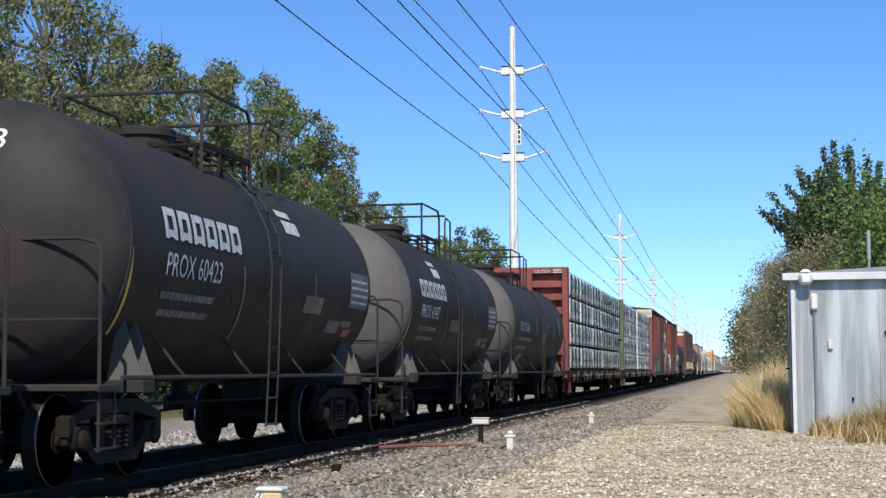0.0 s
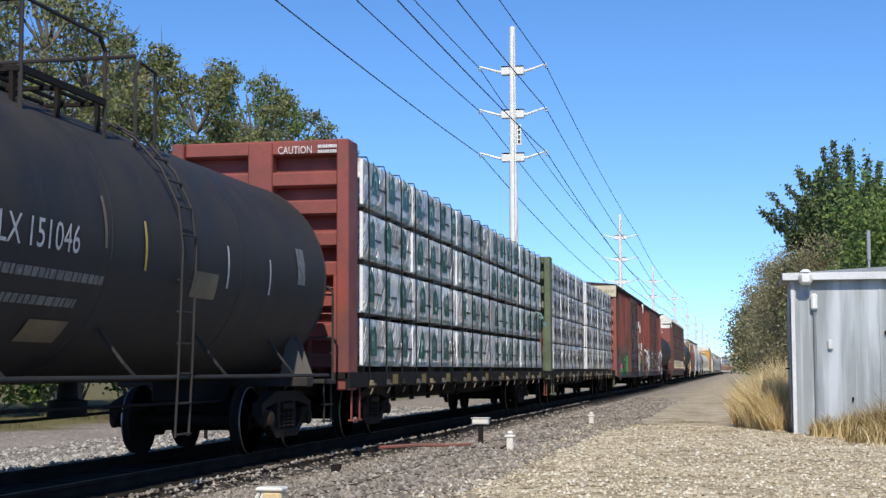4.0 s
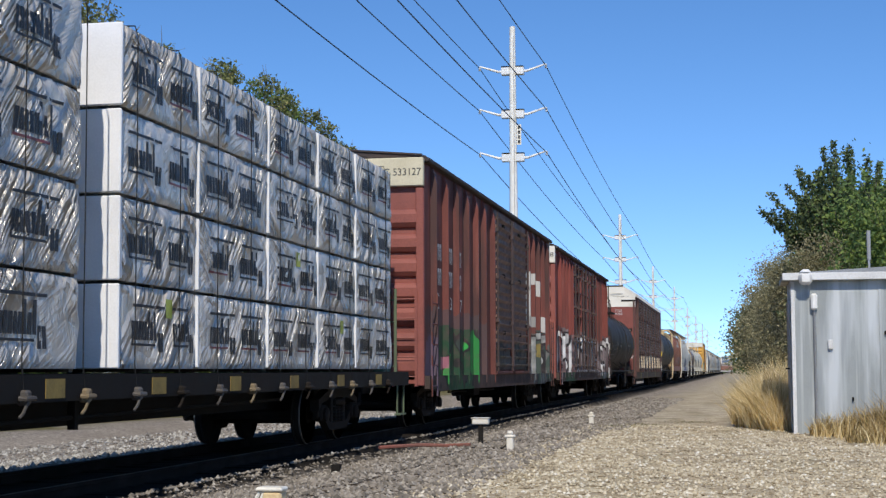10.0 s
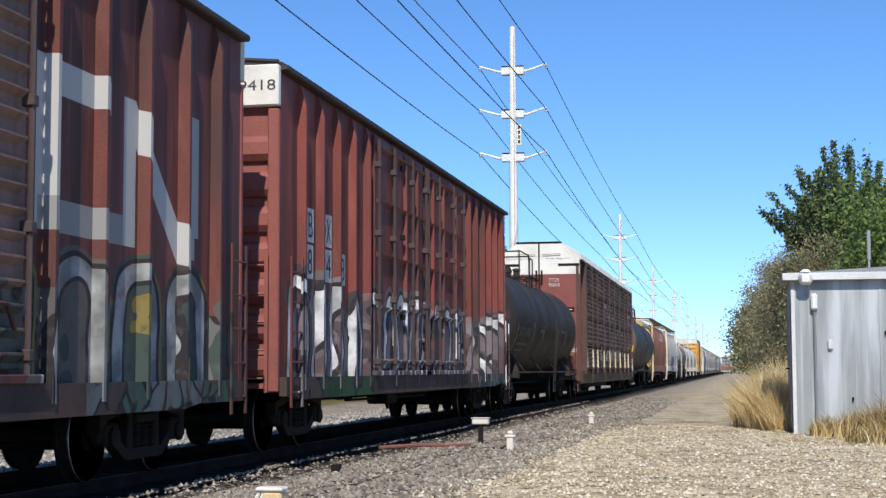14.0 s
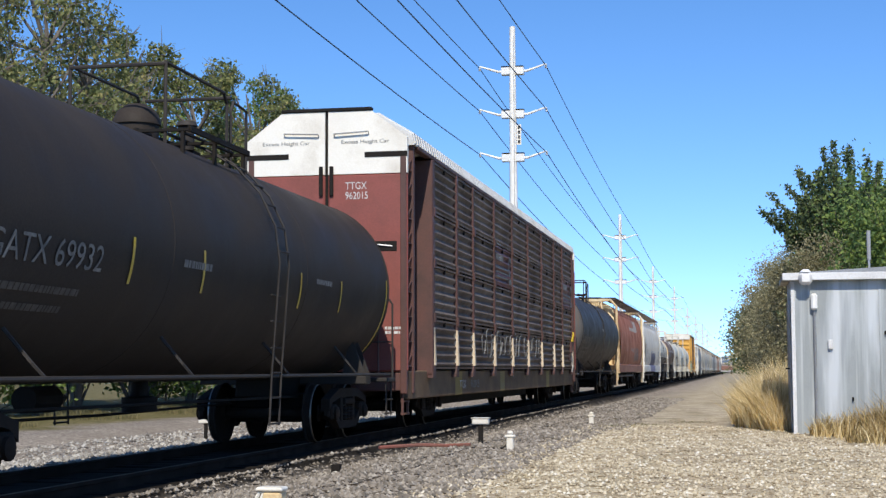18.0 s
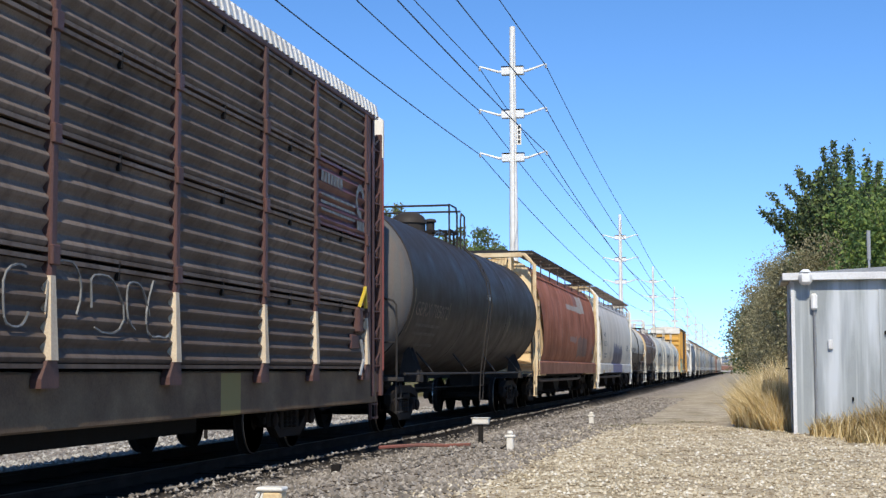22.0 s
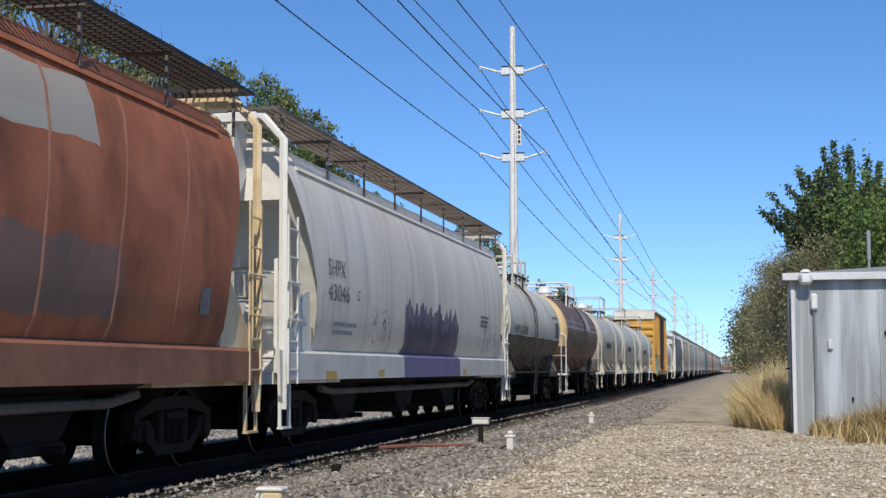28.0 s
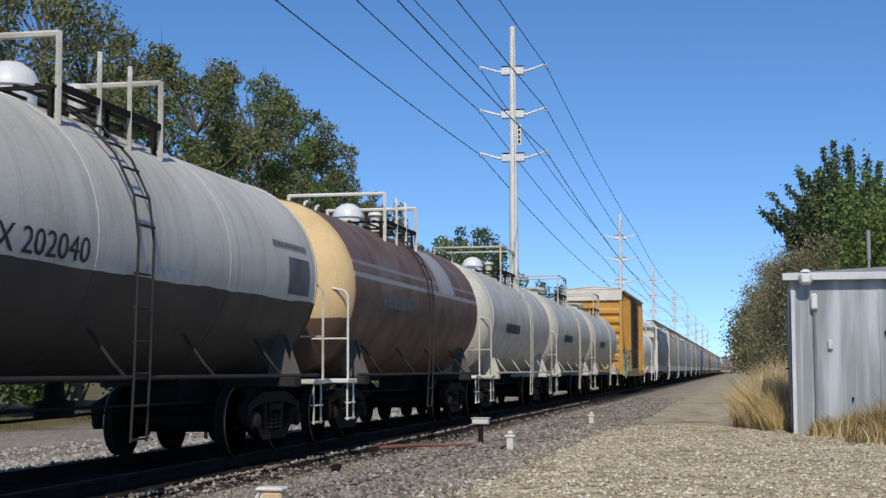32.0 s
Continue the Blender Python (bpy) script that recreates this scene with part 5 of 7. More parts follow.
WRAP_SILVER = wrap_plastic("silver_lumber_wrap", (0.74, 0.69, 0.62))
WRAP_GREY = wrap_plastic("grey_lumber_wrap", (0.66, 0.62, 0.56))
WRAP_WHITE = surface("white_wrap_edge", (0.8, 0.8, 0.8), (0.7, 0.7, 0.7), 0.4)
LOGO_GREEN = surface("green_print", (0.012, 0.09, 0.062), (0.02, 0.12, 0.085), 0.4)
PRINT_DARK = surface("charcoal_print", (0.016, 0.016, 0.019), (0.03, 0.03, 0.033), 0.5)
PRINT_RED = surface("dull_red_print", (0.22, 0.05, 0.05), (0.16, 0.05, 0.05), 0.4)
PALE_PRINT = surface("pale_print", (0.3, 0.42, 0.38), (0.36, 0.46, 0.42), 0.4)
FADED_GREEN = surface("faded_green_print", (0.16, 0.3, 0.24), (0.3, 0.38, 0.34), 0.4)
PRINT_LIME = surface("lime_print", (0.4, 0.45, 0.06), (0.34, 0.38, 0.06), 0.4)
WOOD_BLOCK = surface("dunnage_wood", (0.13, 0.09, 0.055), (0.07, 0.05, 0.03), 0.85, stretch=(3, 0.5, 3))
RED_STEEL = surface("oxide_red_steel", (0.257, 0.061, 0.043), (0.162, 0.047, 0.038), 0.6, wear=0.5, layers=(streaks((0.095, 0.041, 0.034), 0.6),))
GREEN_STEEL = surface("faded_green_steel", (0.12, 0.155, 0.085), (0.085, 0.105, 0.06), 0.6, wear=0.5, layers=(streaks((0.060, 0.060, 0.042), 0.5),))
DULL_YELLOW = surface("grimy_yellow_reflector", (0.3, 0.2, 0.04), (0.16, 0.11, 0.035), 0.6, wear=0.5)
WINCH_STEEL = surface("scuffed_winch_steel", (0.09, 0.08, 0.07), (0.035, 0.028, 0.024), 0.6, wear=0.5)
STRAP = surface("dark_strap", (0.012, 0.012, 0.012), (0.02, 0.02, 0.02), 0.6, gloss=0.1)


def drape(y, z, seed):
    """The small hollows and swellings of wrapped plastic."""
    return (0.03 * noise.noise((y * 1.3, z * 1.1, seed)) + 0.008 * noise.noise((y * 3.2 + z * 1.6, z * 2.2, seed + 9))
            + 0.034 * noise.noise(((y - 0.75 * z) * 5.5, (z + 0.75 * y) * 0.8, seed + 4)) * max(0.0, noise.noise((y * 0.7, z * 1.5, seed + 2)) + 0.35)
            + 0.03 * noise.noise(((y + 1.1 * z) * 6.5, (z - y) * 0.7, seed + 6)) * max(0.0, noise.noise((y * 0.8, z * 1.4, seed + 5)) + 0.3))


def bundle(parent, y0, y1, z0, z1, side, mats, logo, seed, flap=0.0):
    """One wrapped stack of boards: a soft-edged block with draped faces."""
    s = Shape()
    x_in, x_out = 0.16, 1.42
    ny, nz = (max(8, int((y1 - y0) * 20)), 16) if side > 0 else (8, 4)
    fold = lambda y, z: x_out + drape(y, z, seed) - 0.03 * (1 - min(1, (z1 - z) / 0.07)) - 0.02 * (1 - min(1, (z - z0) / 0.05)) - 0.03 * (1 - min(1, (y - y0) / 0.08)) - 0.03 * (1 - min(1, (y1 - y) / 0.08))
    pts = [(side * fold(y0 + (y1 - y0) * j / ny, z0 + (z1 - z0) * k / nz), y0 + (y1 - y0) * j / ny, z0 + (z1 - z0) * k / nz) for j in range(ny + 1) for k in range(nz + 1)]
    s.add(pts, [(j * (nz + 1) + k, (j + 1) * (nz + 1) + k, (j + 1) * (nz + 1) + k + 1, j * (nz + 1) + k + 1) for j in range(ny) for k in range(nz)])
    s.box(min(side * x_in, side * (x_out - 0.035)), max(side * x_in, side * (x_out - 0.035)), y0, y1, z0, z1)
    b = part("lumber_package", s, mats, parent, smooth=True)
    if side < 0:
        return b
    edge = Shape()
    edge.prism([(y0 - 0.012, z0 + 0.02), (y0 + 0.014 + 0.012 * (seed % 3), z0 + 0.02), (y0 + 0.014 + 0.01 * (seed % 2), z1 - 0.02), (y0 - 0.012, z1 - 0.02)], "x", x_out - 0.05, x_out + 0.004)
    if logo == "house" or seed % 5 < 2 or y0 > -0.6:
        part("wrap_fold", edge, WRAP_WHITE, b, "bright folded end of the plastic wrap")
    g = Shape()
    inks = [LOGO_GREEN, PRINT_DARK, PRINT_RED if logo != "house" else PALE_PRINT, PRINT_LIME if logo != "house" else FADED_GREEN]

    def stamp():
        # each printed mark is a part of its own
        if g.f:
            part("print", g, inks, b, "printed mark on the wrap")
            g.v, g.f, g.m = [], [], []

    put = lambda y, z: (fold(y, z) + 0.007, y, z)

    def poly(points, mi):
        g.add([put(a, q) for a, q in points], [tuple(range(len(points)))], mi)

    def panel(a0, a1, q0, q1, mi):
        k = max(1, int((a1 - a0) / 0.12))
        for i in range(k):
            poly([(a0 + (a1 - a0) * i / k, q0), (a0 + (a1 - a0) * (i + 1) / k, q0), (a0 + (a1 - a0) * (i + 1) / k, q1), (a0 + (a1 - a0) * i / k, q1)], mi)

    r = random.Random(seed)
    h = z1 - z0
    if logo == "house":
        y = y0 + 0.3 + r.random() * 0.4
        zc = z0 + 0.14 + 0.1 * r.random()
        while y < y1 - 0.45:
            w, t = 0.48, 0.66 * h / 0.86
            # a dark green gabled house shape with paler strokes, over a green strip
            for i in range(4):
                u0, u1 = w * i / 4, w * (i + 1) / 4
                top = lambda u: t * (0.62 + 0.38 * (1 - abs(2 * u / w - 1)))
                for k in range(3):
                    poly([(y + u0, zc + top(u0) * k / 3), (y + u1, zc + top(u1) * k / 3), (y + u1, zc + top(u1) * (k + 1) / 3), (y + u0, zc + top(u0) * (k + 1) / 3)], 0)
            for u in (0.09, 0.27):
                g.add([(p[0] + 0.004, p[1], p[2]) for p in (put(y + u, zc + 0.12), put(y + u + 0.035, zc + 0.12), put(y + u + 0.035, zc + t * 0.6), put(y + u, zc + t * 0.6))], [(0, 1, 2, 3)], 2)
            g.add([(p[0] + 0.004, p[1], p[2]) for p in (put(y + 0.13, zc + t * 0.42), put(y + 0.27, zc + t * 0.42), put(y + 0.2, zc + t * 0.66))], [(0, 1, 2)], 2)
            bars(g, lambda u, v, yy=y: put(yy + 0.5 + u, zc + 0.12 + v), 0.48, 0.045, seed + int(y * 10), 0.3, 1)
            panel(max(y0 + 0.05, y - 0.15), min(y1 - 0.05, y + 0.5 + 0.2 * r.random()), z0 + 0.025, z0 + 0.085, 3)
            stamp()
            y += 1.17
    else:
        y = y0 + 0.12 + 0.25 * r.random()
        zc = z0 + 0.3 * h / 0.86
        while y < y1 - 0.5:
            w = min(0.86, y1 - 0.1 - y)
            ink = 2 if r.random() < 0.4 else 1
            panel(y, y + w * 0.74, zc - 0.06, zc - 0.035, ink)
            panel(y + 0.02, y + w * 0.74, zc + 0.33, zc + 0.36, 1)
            if w > 0.8:
                panel(y + w * 0.78, y + w, zc + 0.33, zc + 0.36, 1)
            # eight narrow hollow blocks stand for the name, two lower ones for its number
            for i in range(10):
                low, k = (zc - 0.12, 0.2) if i > 7 else (zc + 0.0, 0.19)
                a0, a1 = y + w * i / 10 + 0.006, y + w * (i + 1) / 10 - 0.012
                tall = 0.3 if i in (5, 7) else k
                thick = 0.033
                if i == 0:
                    panel(a0, a0 + thick, low - 0.05, low + tall, 1)
                elif i in (5, 7):
                    panel((a0 + a1) / 2 - thick, (a0 + a1) / 2 + thick * 0.6, low, low + tall, 1)
                    continue
                else:
                    panel(a0, a0 + thick, low, low + tall, 1)
                panel(a1 - thick, a1, low, low + tall, 1)
                panel(a0 + thick, a1 - thick, low + tall - 0.035, low + tall, 1)
                panel(a0 + thick, a1 - thick, low + tall * 0.45, low + tall * 0.6, 1)
            if r.random() < 0.16:
                panel(y + w + 0.03, min(y + w + 0.2, y1 - 0.05), z1 - 0.3, z1 - 0.1, 3)
            stamp()
            y += 1.08
    return b


def centre_beam(at, steel, mats, logo, seams, label, z_top=4.6, gap=None, half=11.25):
    c = car("lumber_flatcar", at, label)
    deck = Shape().box(-1.45, 1.45, -half - 0.8, half + 0.8, 1.0, 1.1)
    deck.prism([(-half - 0.8, 1.0), (-half - 0.8, 0.75), (-half + 1.6, 0.7), (-half + 3.0, 0.55), (half - 3.0, 0.55), (half - 1.6, 0.7), (half + 0.8, 0.75), (half + 0.8, 1.0)], "x", -0.35, 0.35)
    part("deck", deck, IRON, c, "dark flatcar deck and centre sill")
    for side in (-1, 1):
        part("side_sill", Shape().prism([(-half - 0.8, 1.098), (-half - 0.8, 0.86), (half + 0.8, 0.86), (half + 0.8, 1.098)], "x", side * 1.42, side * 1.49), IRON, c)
        k = 0
        y = -half + 0.5
        while y < half - 0.2:
            st = Shape().slab(side * 1.5 - 0.05, side * 1.5 + 0.05, y - 0.05, y + 0.05, 0.84, 0.97, 0.02).tube([(side * 1.5, y - 0.09, 0.9), (side * 1.56, y - 0.09, 0.9), (side * 1.56, y + 0.07, 0.9), (side * 1.5, y + 0.07, 0.9)], 0.022, 6).tube([(side * 1.56, y - 0.02, 0.9), (side * 1.53, y - 0.07, 0.78), (side * 1.52, y - 0.12, 0.74)], 0.014, 5)
            part("winch", st, (WINCH_STEEL if k % 2 else RUSTY_IRON) if k % 4 else TAN_MARK, c, "strap winch on the side sill")
            if side > 0:
                path = [(0.05, y, z_top + 0.04), (1.0, y, z_top + 0.035), (1.43, y, z_top + 0.01), (1.462, y, z_top - 0.1), (1.47, y, 2.9), (1.472, y, 1.2), (1.5, y, 0.88)]
                part("tie_down_strap", Shape().tube(path, 0.014 if logo == "house" else 0.008, 4), STRAP, c)
            if side > 0 and k % 2:
                part("reflector_plate", Shape().slab(1.491, 1.497, y + 0.4, y + 0.78, 0.89, 1.06, 0.002), DULL_YELLOW, c, "grimy yellow reflector on the side sill")
            y += 1.19
            k += 1
    beam = Shape().box(-0.06, 0.06, -half, half, z_top - 0.2, z_top + 0.03)
    for k in range(15):
        y = -half + 2 * half * k / 14
        beam.box(-0.08, 0.08, y - 0.08, y + 0.08, 1.1, z_top - 0.2)
    part("centre_beam", beam, steel, c)
    for s in (-1, 1):
        y = s * (half + 0.48)
        b = Shape()
        wide = 1.46 if s < 0 else 0.95 if logo == "house" else 1.17   # far bulkheads narrowed to fit the camera's view and their cast shadow
        for x in (-wide, wide - 0.2):
            b.slab(x, x + 0.2, y - 0.28, y + 0.28, 0.82, z_top + 0.13, 0.02)
        b.box(-wide + 0.2, wide - 0.2, y - 0.04 + 0.08 * s * -1, y + 0.04 + 0.08 * s * -1, 1.1, z_top)
        b.slab(-0.2, 0.2, y - 0.24, y + 0.24, 1.1, z_top + 0.12, 0.02)
        bk = part("bulkhead", b, steel, c, "ribbed steel end bulkhead")
        for z in (1.15, 1.62, 2.1, 2.58, 3.05, 3.55, 4.0, 4.5):
            part("bulkhead_rib", Shape().slab(-wide + 0.195, wide - 0.195, y - 0.2, y + 0.2, z, z + 0.24, 0.03), steel, bk)
        for x in (-1.05, 1.05):
            ladder(c, (x - 0.2, x + 0.2), y + s * 0.3, 0, 1.0, 2.6, steel, along="x", name="end_ladder")
        coupler(c, s * (half + 0.75), s)
        truck(c, s * 8.9)
        st = Shape()
        for dy in (-0.25, 0.25):
            st.tube([(1.45, s * (half + 0.3) + dy, 0.88), (1.45, s * (half + 0.3) + dy, 0.35)], 0.016, 5)
        st.box(1.4, 1.5, s * (half + 0.3) - 0.25, s * (half + 0.3) + 0.25, 0.34, 0.37)
        part("sill_step", st, steel, c)
        sg = Shape()
        pl = lambda u, w, y=y: (0.3 + u, y - 0.245, 4.52 + w)
        if s < 0:
            if logo == "house":
                writing(sg, "CAUTION", pl, 0.12, 0.55)
                bars(sg, lambda u, w: (0.95 + u * 0.5, y - 0.245, 4.6 + w), 0.7, 0.05, 3)
                bars(sg, lambda u, w: (0.95 + u * 0.5, y - 0.245, 4.52 + w), 0.7, 0.05, 4)
            else:
                bars(sg, lambda u, w: (0.3 + u, y - 0.245, 3.12 + w), 0.9, 0.07, 5)
                bars(sg, lambda u, w: (0.3 + u, y - 0.245, 3.2 + w), 0.9, 0.07, 6)
            part("lettering", sg, WHITE_MARK, c, "white warning lettering on the bulkhead")
    rod = Shape().tube([(0.9, -half + 3.4, 0.42), (0.9, -half + 4.2, 0.62), (0.9, half - 5, 0.72)], 0.025, 5).tube([(0.9, -half + 3.4, 0.42), (0.9, -half + 3.2, 0.72)], 0.025, 5)
    for k in range(5):
        rod.box(0.86, 0.94, -half + 4.6 + 1.6 * k, -half + 4.68 + 1.6 * k, 0.55, 1.0)
    part("brake_rigging", rod, IRON, c)
    tiers = [1.13 + (z_top - 1.13) * k / 4 for k in range(5)]
    seed = int(at)
    for side in (1, -1):
        for j in range(len(seams) - 1):
            for k in range(4):
                if j == gap:
                    continue
                seed += 1
                b = bundle(c, seams[j] + 0.02, seams[j + 1] - 0.02, tiers[k] + (0.065 if logo == "house" else 0.02), tiers[k + 1] - (0.03 if logo == "house" else 0.015), side, mats, logo, seed)
        for k in range(4):
            for j in range(24):
                y = seams[0] + 0.3 + (seams[-1] - seams[0] - 0.6) * j / 23
                if side > 0 and j % 2 == 0:
                    part("dunnage", Shape().box(0.2, 1.37, y - 0.04, y + 0.04, tiers[k] - (0.029 if logo == "house" else 0.014), tiers[k] + (0.064 if logo == "house" else 0.019)), WOOD_BLOCK, c)
    if logo == "house":
        # a torn edge of the wrap flies loose at the far end of the load
        flap, n = Shape(), 16
        for lift in (0.0, 0.004):
            top = [(1.452 + lift + 0.012 * math.sin(1.9 * k), 9.3 + 1.5 * k / n, tiers[2] - 0.02) for k in range(n + 1)]
            low = [(1.5 + lift + 0.05 * math.sin(1.3 * k) + 0.06 * k / n, 9.3 + 1.56 * k / n, tiers[2] - 0.02 - (0.05 + 0.4 * (k / n) ** 2) - 0.03 * math.sin(2.3 * k)) for k in range(n + 1)]
            flap.add(top + low, [(k, k + 1, n + 2 + k, n + 1 + k) for k in range(n)])
        part("torn_flap", flap, [FADED_GREEN], c, "torn green-printed flap of wrap hanging loose", smooth=True)
    if gap is not None:
        y = seams[gap + 1]
        for k in range(4):
            for side in (-1, 1):
                x0, x1 = sorted((side * 0.16, side * 1.43))
                part("white_end_wrap", Shape().slab(x0, x1, y - 0.02, y + 0.018, tiers[k] + 0.02, tiers[k + 1] - 0.015, 0.012), WRAP_WHITE, c, "bright white end of a wrapped stack")
    return c


centre_beam(64.05, RED_STEEL, WRAP_SILVER, "house", [-11.0, -7.25, -2.85, 1.52, 6.53, 11.0], "oxide-red centre-beam flatcar loaded with silver-wrapped lumber")
centre_beam(89.1, GREEN_STEEL, WRAP_GREY, "blocks", [-11.2, -8.93, -6.73, -4.15, -1.33, -0.49, 1.68, 4.22, 6.53, 8.69, 11.2], "faded green centre-beam flatcar loaded with grey-wrapped lumber", gap=4, half=11.4)

# ---- boxcars ----
def letter_bars(shape, place, width, height):
    """Large lettering that is a company's name, as plain upright strokes."""
    k = max(2, round(width / (0.62 * height)) * 2)
    for i in range(k):
        u = width * i / k
        w = width / k * 0.5
        shape.add([place(u, 0), place(u + w, 0), place(u + w, height), place(u, height)], [(0, 1, 2, 3)])
        if i % 2 == 0:
            shape.add([place(u + w, height * 0.8), place(u + width / k, height * 0.8), place(u + width / k, height), place(u + w, height)], [(0, 1, 2, 3)])
    return shape


def box_car(at, half, eave, sill, paint, roof_paint, end_paint, ribs, doors, marks, label, white_top=True, door_mat=None, plug=False, rib_deep=0.125, top_paint=None, sill_run=None, number="", sill_mat=None):
    """Ribbed sides with a door opening, corrugated ends, a seamed roof and ladders at the corners. doors: pairs of y."""
    c = car("boxcar", at, label)
    X = 1.42
    for side in (-1, 1):
        sh = Shape().box(min(side * (X + 0.005), side * (X - 0.06)), max(side * (X + 0.005), side * (X - 0.06)), -half, half, sill + 0.2, eave - 0.06)
        w = part("side_wall", sh, paint, c)
        for y in ribs:
            r = Shape()
            # a pressed hat section with sloped flanks, dying out into the sheet below the eave
            rings = [(sill + 0.12, rib_deep), (eave - 0.4, rib_deep), (eave - 0.08, 0.35 * rib_deep)]
            for z, deep in rings:
                spread_y = 0.035 + 0.025 * deep / rib_deep
                r.v += [(side * X, y - spread_y, z), (side * (X + deep), y - 0.03, z), (side * (X + deep), y + 0.03, z), (side * X, y + spread_y, z)]
            for k in range(2):
                r.f += [(4 * k + i, 4 * k + i + 1, 4 * k + i + 5, 4 * k + i + 4) for i in range(3)]
            r.f += [(0, 1, 2, 3), (8, 9, 10, 11)]
            r.m += [0] * len(r.f)
            part("rib", r, paint, w)
        s0, s1 = sill_run or (-half + 0.3, half - 1.6)
        part("side_sill", Shape().prism([(-half, sill + 0.3), (-half, sill + 0.05), (s0, sill + 0.05), (s0 + 0.4, sill), (s1 - 0.4, sill), (s1, sill + 0.05), (half, sill + 0.05), (half, sill + 0.3)], "x", side * (X + 0.01), side * (X + 0.115)), sill_mat or paint, c)
        part("eave_rail", Shape().slab(min(side * 1.38, side * 1.55), max(side * 1.38, side * 1.55), -half - 0.02, half + 0.02, eave - 0.05, eave + 0.035, 0.02), roof_paint, c)
        for d0, d1 in doors:
            d = Shape().slab(min(side * (X + 0.01), side * (X + 0.06)), max(side * (X + 0.01), side * (X + 0.06)), d0 + 0.02, d1 - 0.02, sill + 0.42, eave - 0.12, 0.01)
            dp = part("door", d, door_mat or paint, c, "sliding door with pressed horizontal ridges")
            k = 5 if plug else 19
            for i in range(k):
                z = sill + 0.55 + (eave - sill - 0.85) * i / (k - 1)
                part("door_ridge", Shape().prism([(side * (X + 0.06), z - 0.075), (side * (X + 0.125), z - 0.012), (side * (X + 0.125), z + 0.006), (side * (X + 0.06), z + 0.02)], "y", d0 + 0.12, d1 - 0.12), door_mat or paint, dp)
            for y in (d0 + 0.06, d1 - 0.06) + ((d0 + 0.3 * (d1 - d0), d0 + 0.68 * (d1 - d0)) if plug else ()):
                part("lock_rod", Shape().tube([(side * (X + 0.13), y, sill + 0.35), (side * (X + 0.13), y, eave - 0.2)], 0.028, 6), ROD_IRON, dp, "dark upright lock rod")
                for q in (0.12, 0.36, 0.6, 0.86):
                    part("rod_guide", Shape().slab(min(side * (X + 0.05), side * (X + 0.17)), max(side * (X + 0.05), side * (X + 0.17)), y - 0.05, y + 0.05, sill + (eave - sill) * q - 0.05, sill + (eave - sill) * q + 0.05, 0.01), ROD_IRON, dp)
            part("door_handle", Shape().tube([(side * (X + 0.13), d1 - 0.3, sill + 0.75), (side * (X + 0.16), d1 - 0.5, sill + 0.95), (side * (X + 0.13), d1 - 0.75, sill + 0.95)], 0.022, 5), paint, dp)
            for kk in (0.3, 0.62, 0.9):
                part("door_clip", Shape().slab(min(side * (X + 0.06), side * (X + 0.13)), max(side * (X + 0.06), side * (X + 0.13)), d0 + (d1 - d0) * 0.5 - 0.06, d0 + (d1 - d0) * 0.5 + 0.06, sill + (eave - sill) * kk - 0.05, sill + (eave - sill) * kk + 0.05, 0.01), IRON, dp)
            part("door_track", Shape().slab(min(side * X, side * (X + 0.16)), max(side * X, side * (X + 0.16)), d0 - 0.2, d1 + 0.2, sill + 0.3, sill + 0.38, 0.01), paint, c)
    # roof of seamed sheets
    roof = Shape().prism([(-1.5, eave + 0.04), (1.5, eave + 0.04), (1.45, eave + 0.08), (0, eave + 0.2), (-1.45, eave + 0.08)], "y", -half, half)
    rp = part("roof", roof, roof_paint, c)
    k = int(2 * half / 1.2)
    for i in range(k + 1):
        y = -half + 2 * half * i / k
        part("roof_seam", Shape().prism([(-1.4, eave + 0.08), (0, eave + 0.2), (1.4, eave + 0.08), (1.4, eave + 0.11), (0, eave + 0.235), (-1.4, eave + 0.11)], "y", y - 0.03, y + 0.03), roof_paint, rp)
    for s in (-1, 1):
        e = Shape().box(-X, X, min(s * half, s * (half - 0.05)), max(s * half, s * (half - 0.05)), sill + 0.15, eave + 0.06)
        ep = part("end_wall", e, end_paint, c, "corrugated boxcar end")
        z = sill + 0.3
        top = eave - (0.55 if white_top else 0.1)
        while z < top - 0.36:
            part("end_ridge", Shape().prism([(s * half, z), (s * (half + 0.06), z + 0.02), (s * (half + 0.12), z + 0.1), (s * (half + 0.12), z + 0.26), (s * (half + 0.06), z + 0.34), (s * half, z + 0.36)], "x", -1.3, 1.3), end_paint, ep)
            z += 0.475
        if white_top:
            part("end_panel", Shape().slab(-1.44, 1.44, min(s * half, s * (half + 0.13)), max(s * half, s * (half + 0.13)), eave - 0.53, eave + 0.03, 0.02), top_paint or WHITE_PAINT, ep, "white painted strip along the top of the end")
        for x in (-1.36, 1.36):
            part("corner_post", Shape().slab(x - 0.08, x + 0.08, min(s * half, s * (half + 0.1)), max(s * half, s * (half + 0.1)), sill + 0.1, eave - 0.56, 0.02), end_paint, c)
        ladder(c, X + 0.14, s * (half - 0.12), s * (half - 0.62), sill - 0.1, sill + 1.9, paint, 5, name="corner_ladder")
        ladder(c, -X - 0.14, s * (half - 0.12), s * (half - 0.62), sill - 0.1, sill + 1.9, paint, 5, name="corner_ladder")
        ladder(c, (0.86, 1.3), s * (half + 0.17), 0, sill + 0.1, sill + 1.95, end_paint, 5, along="x", name="end_ladder")
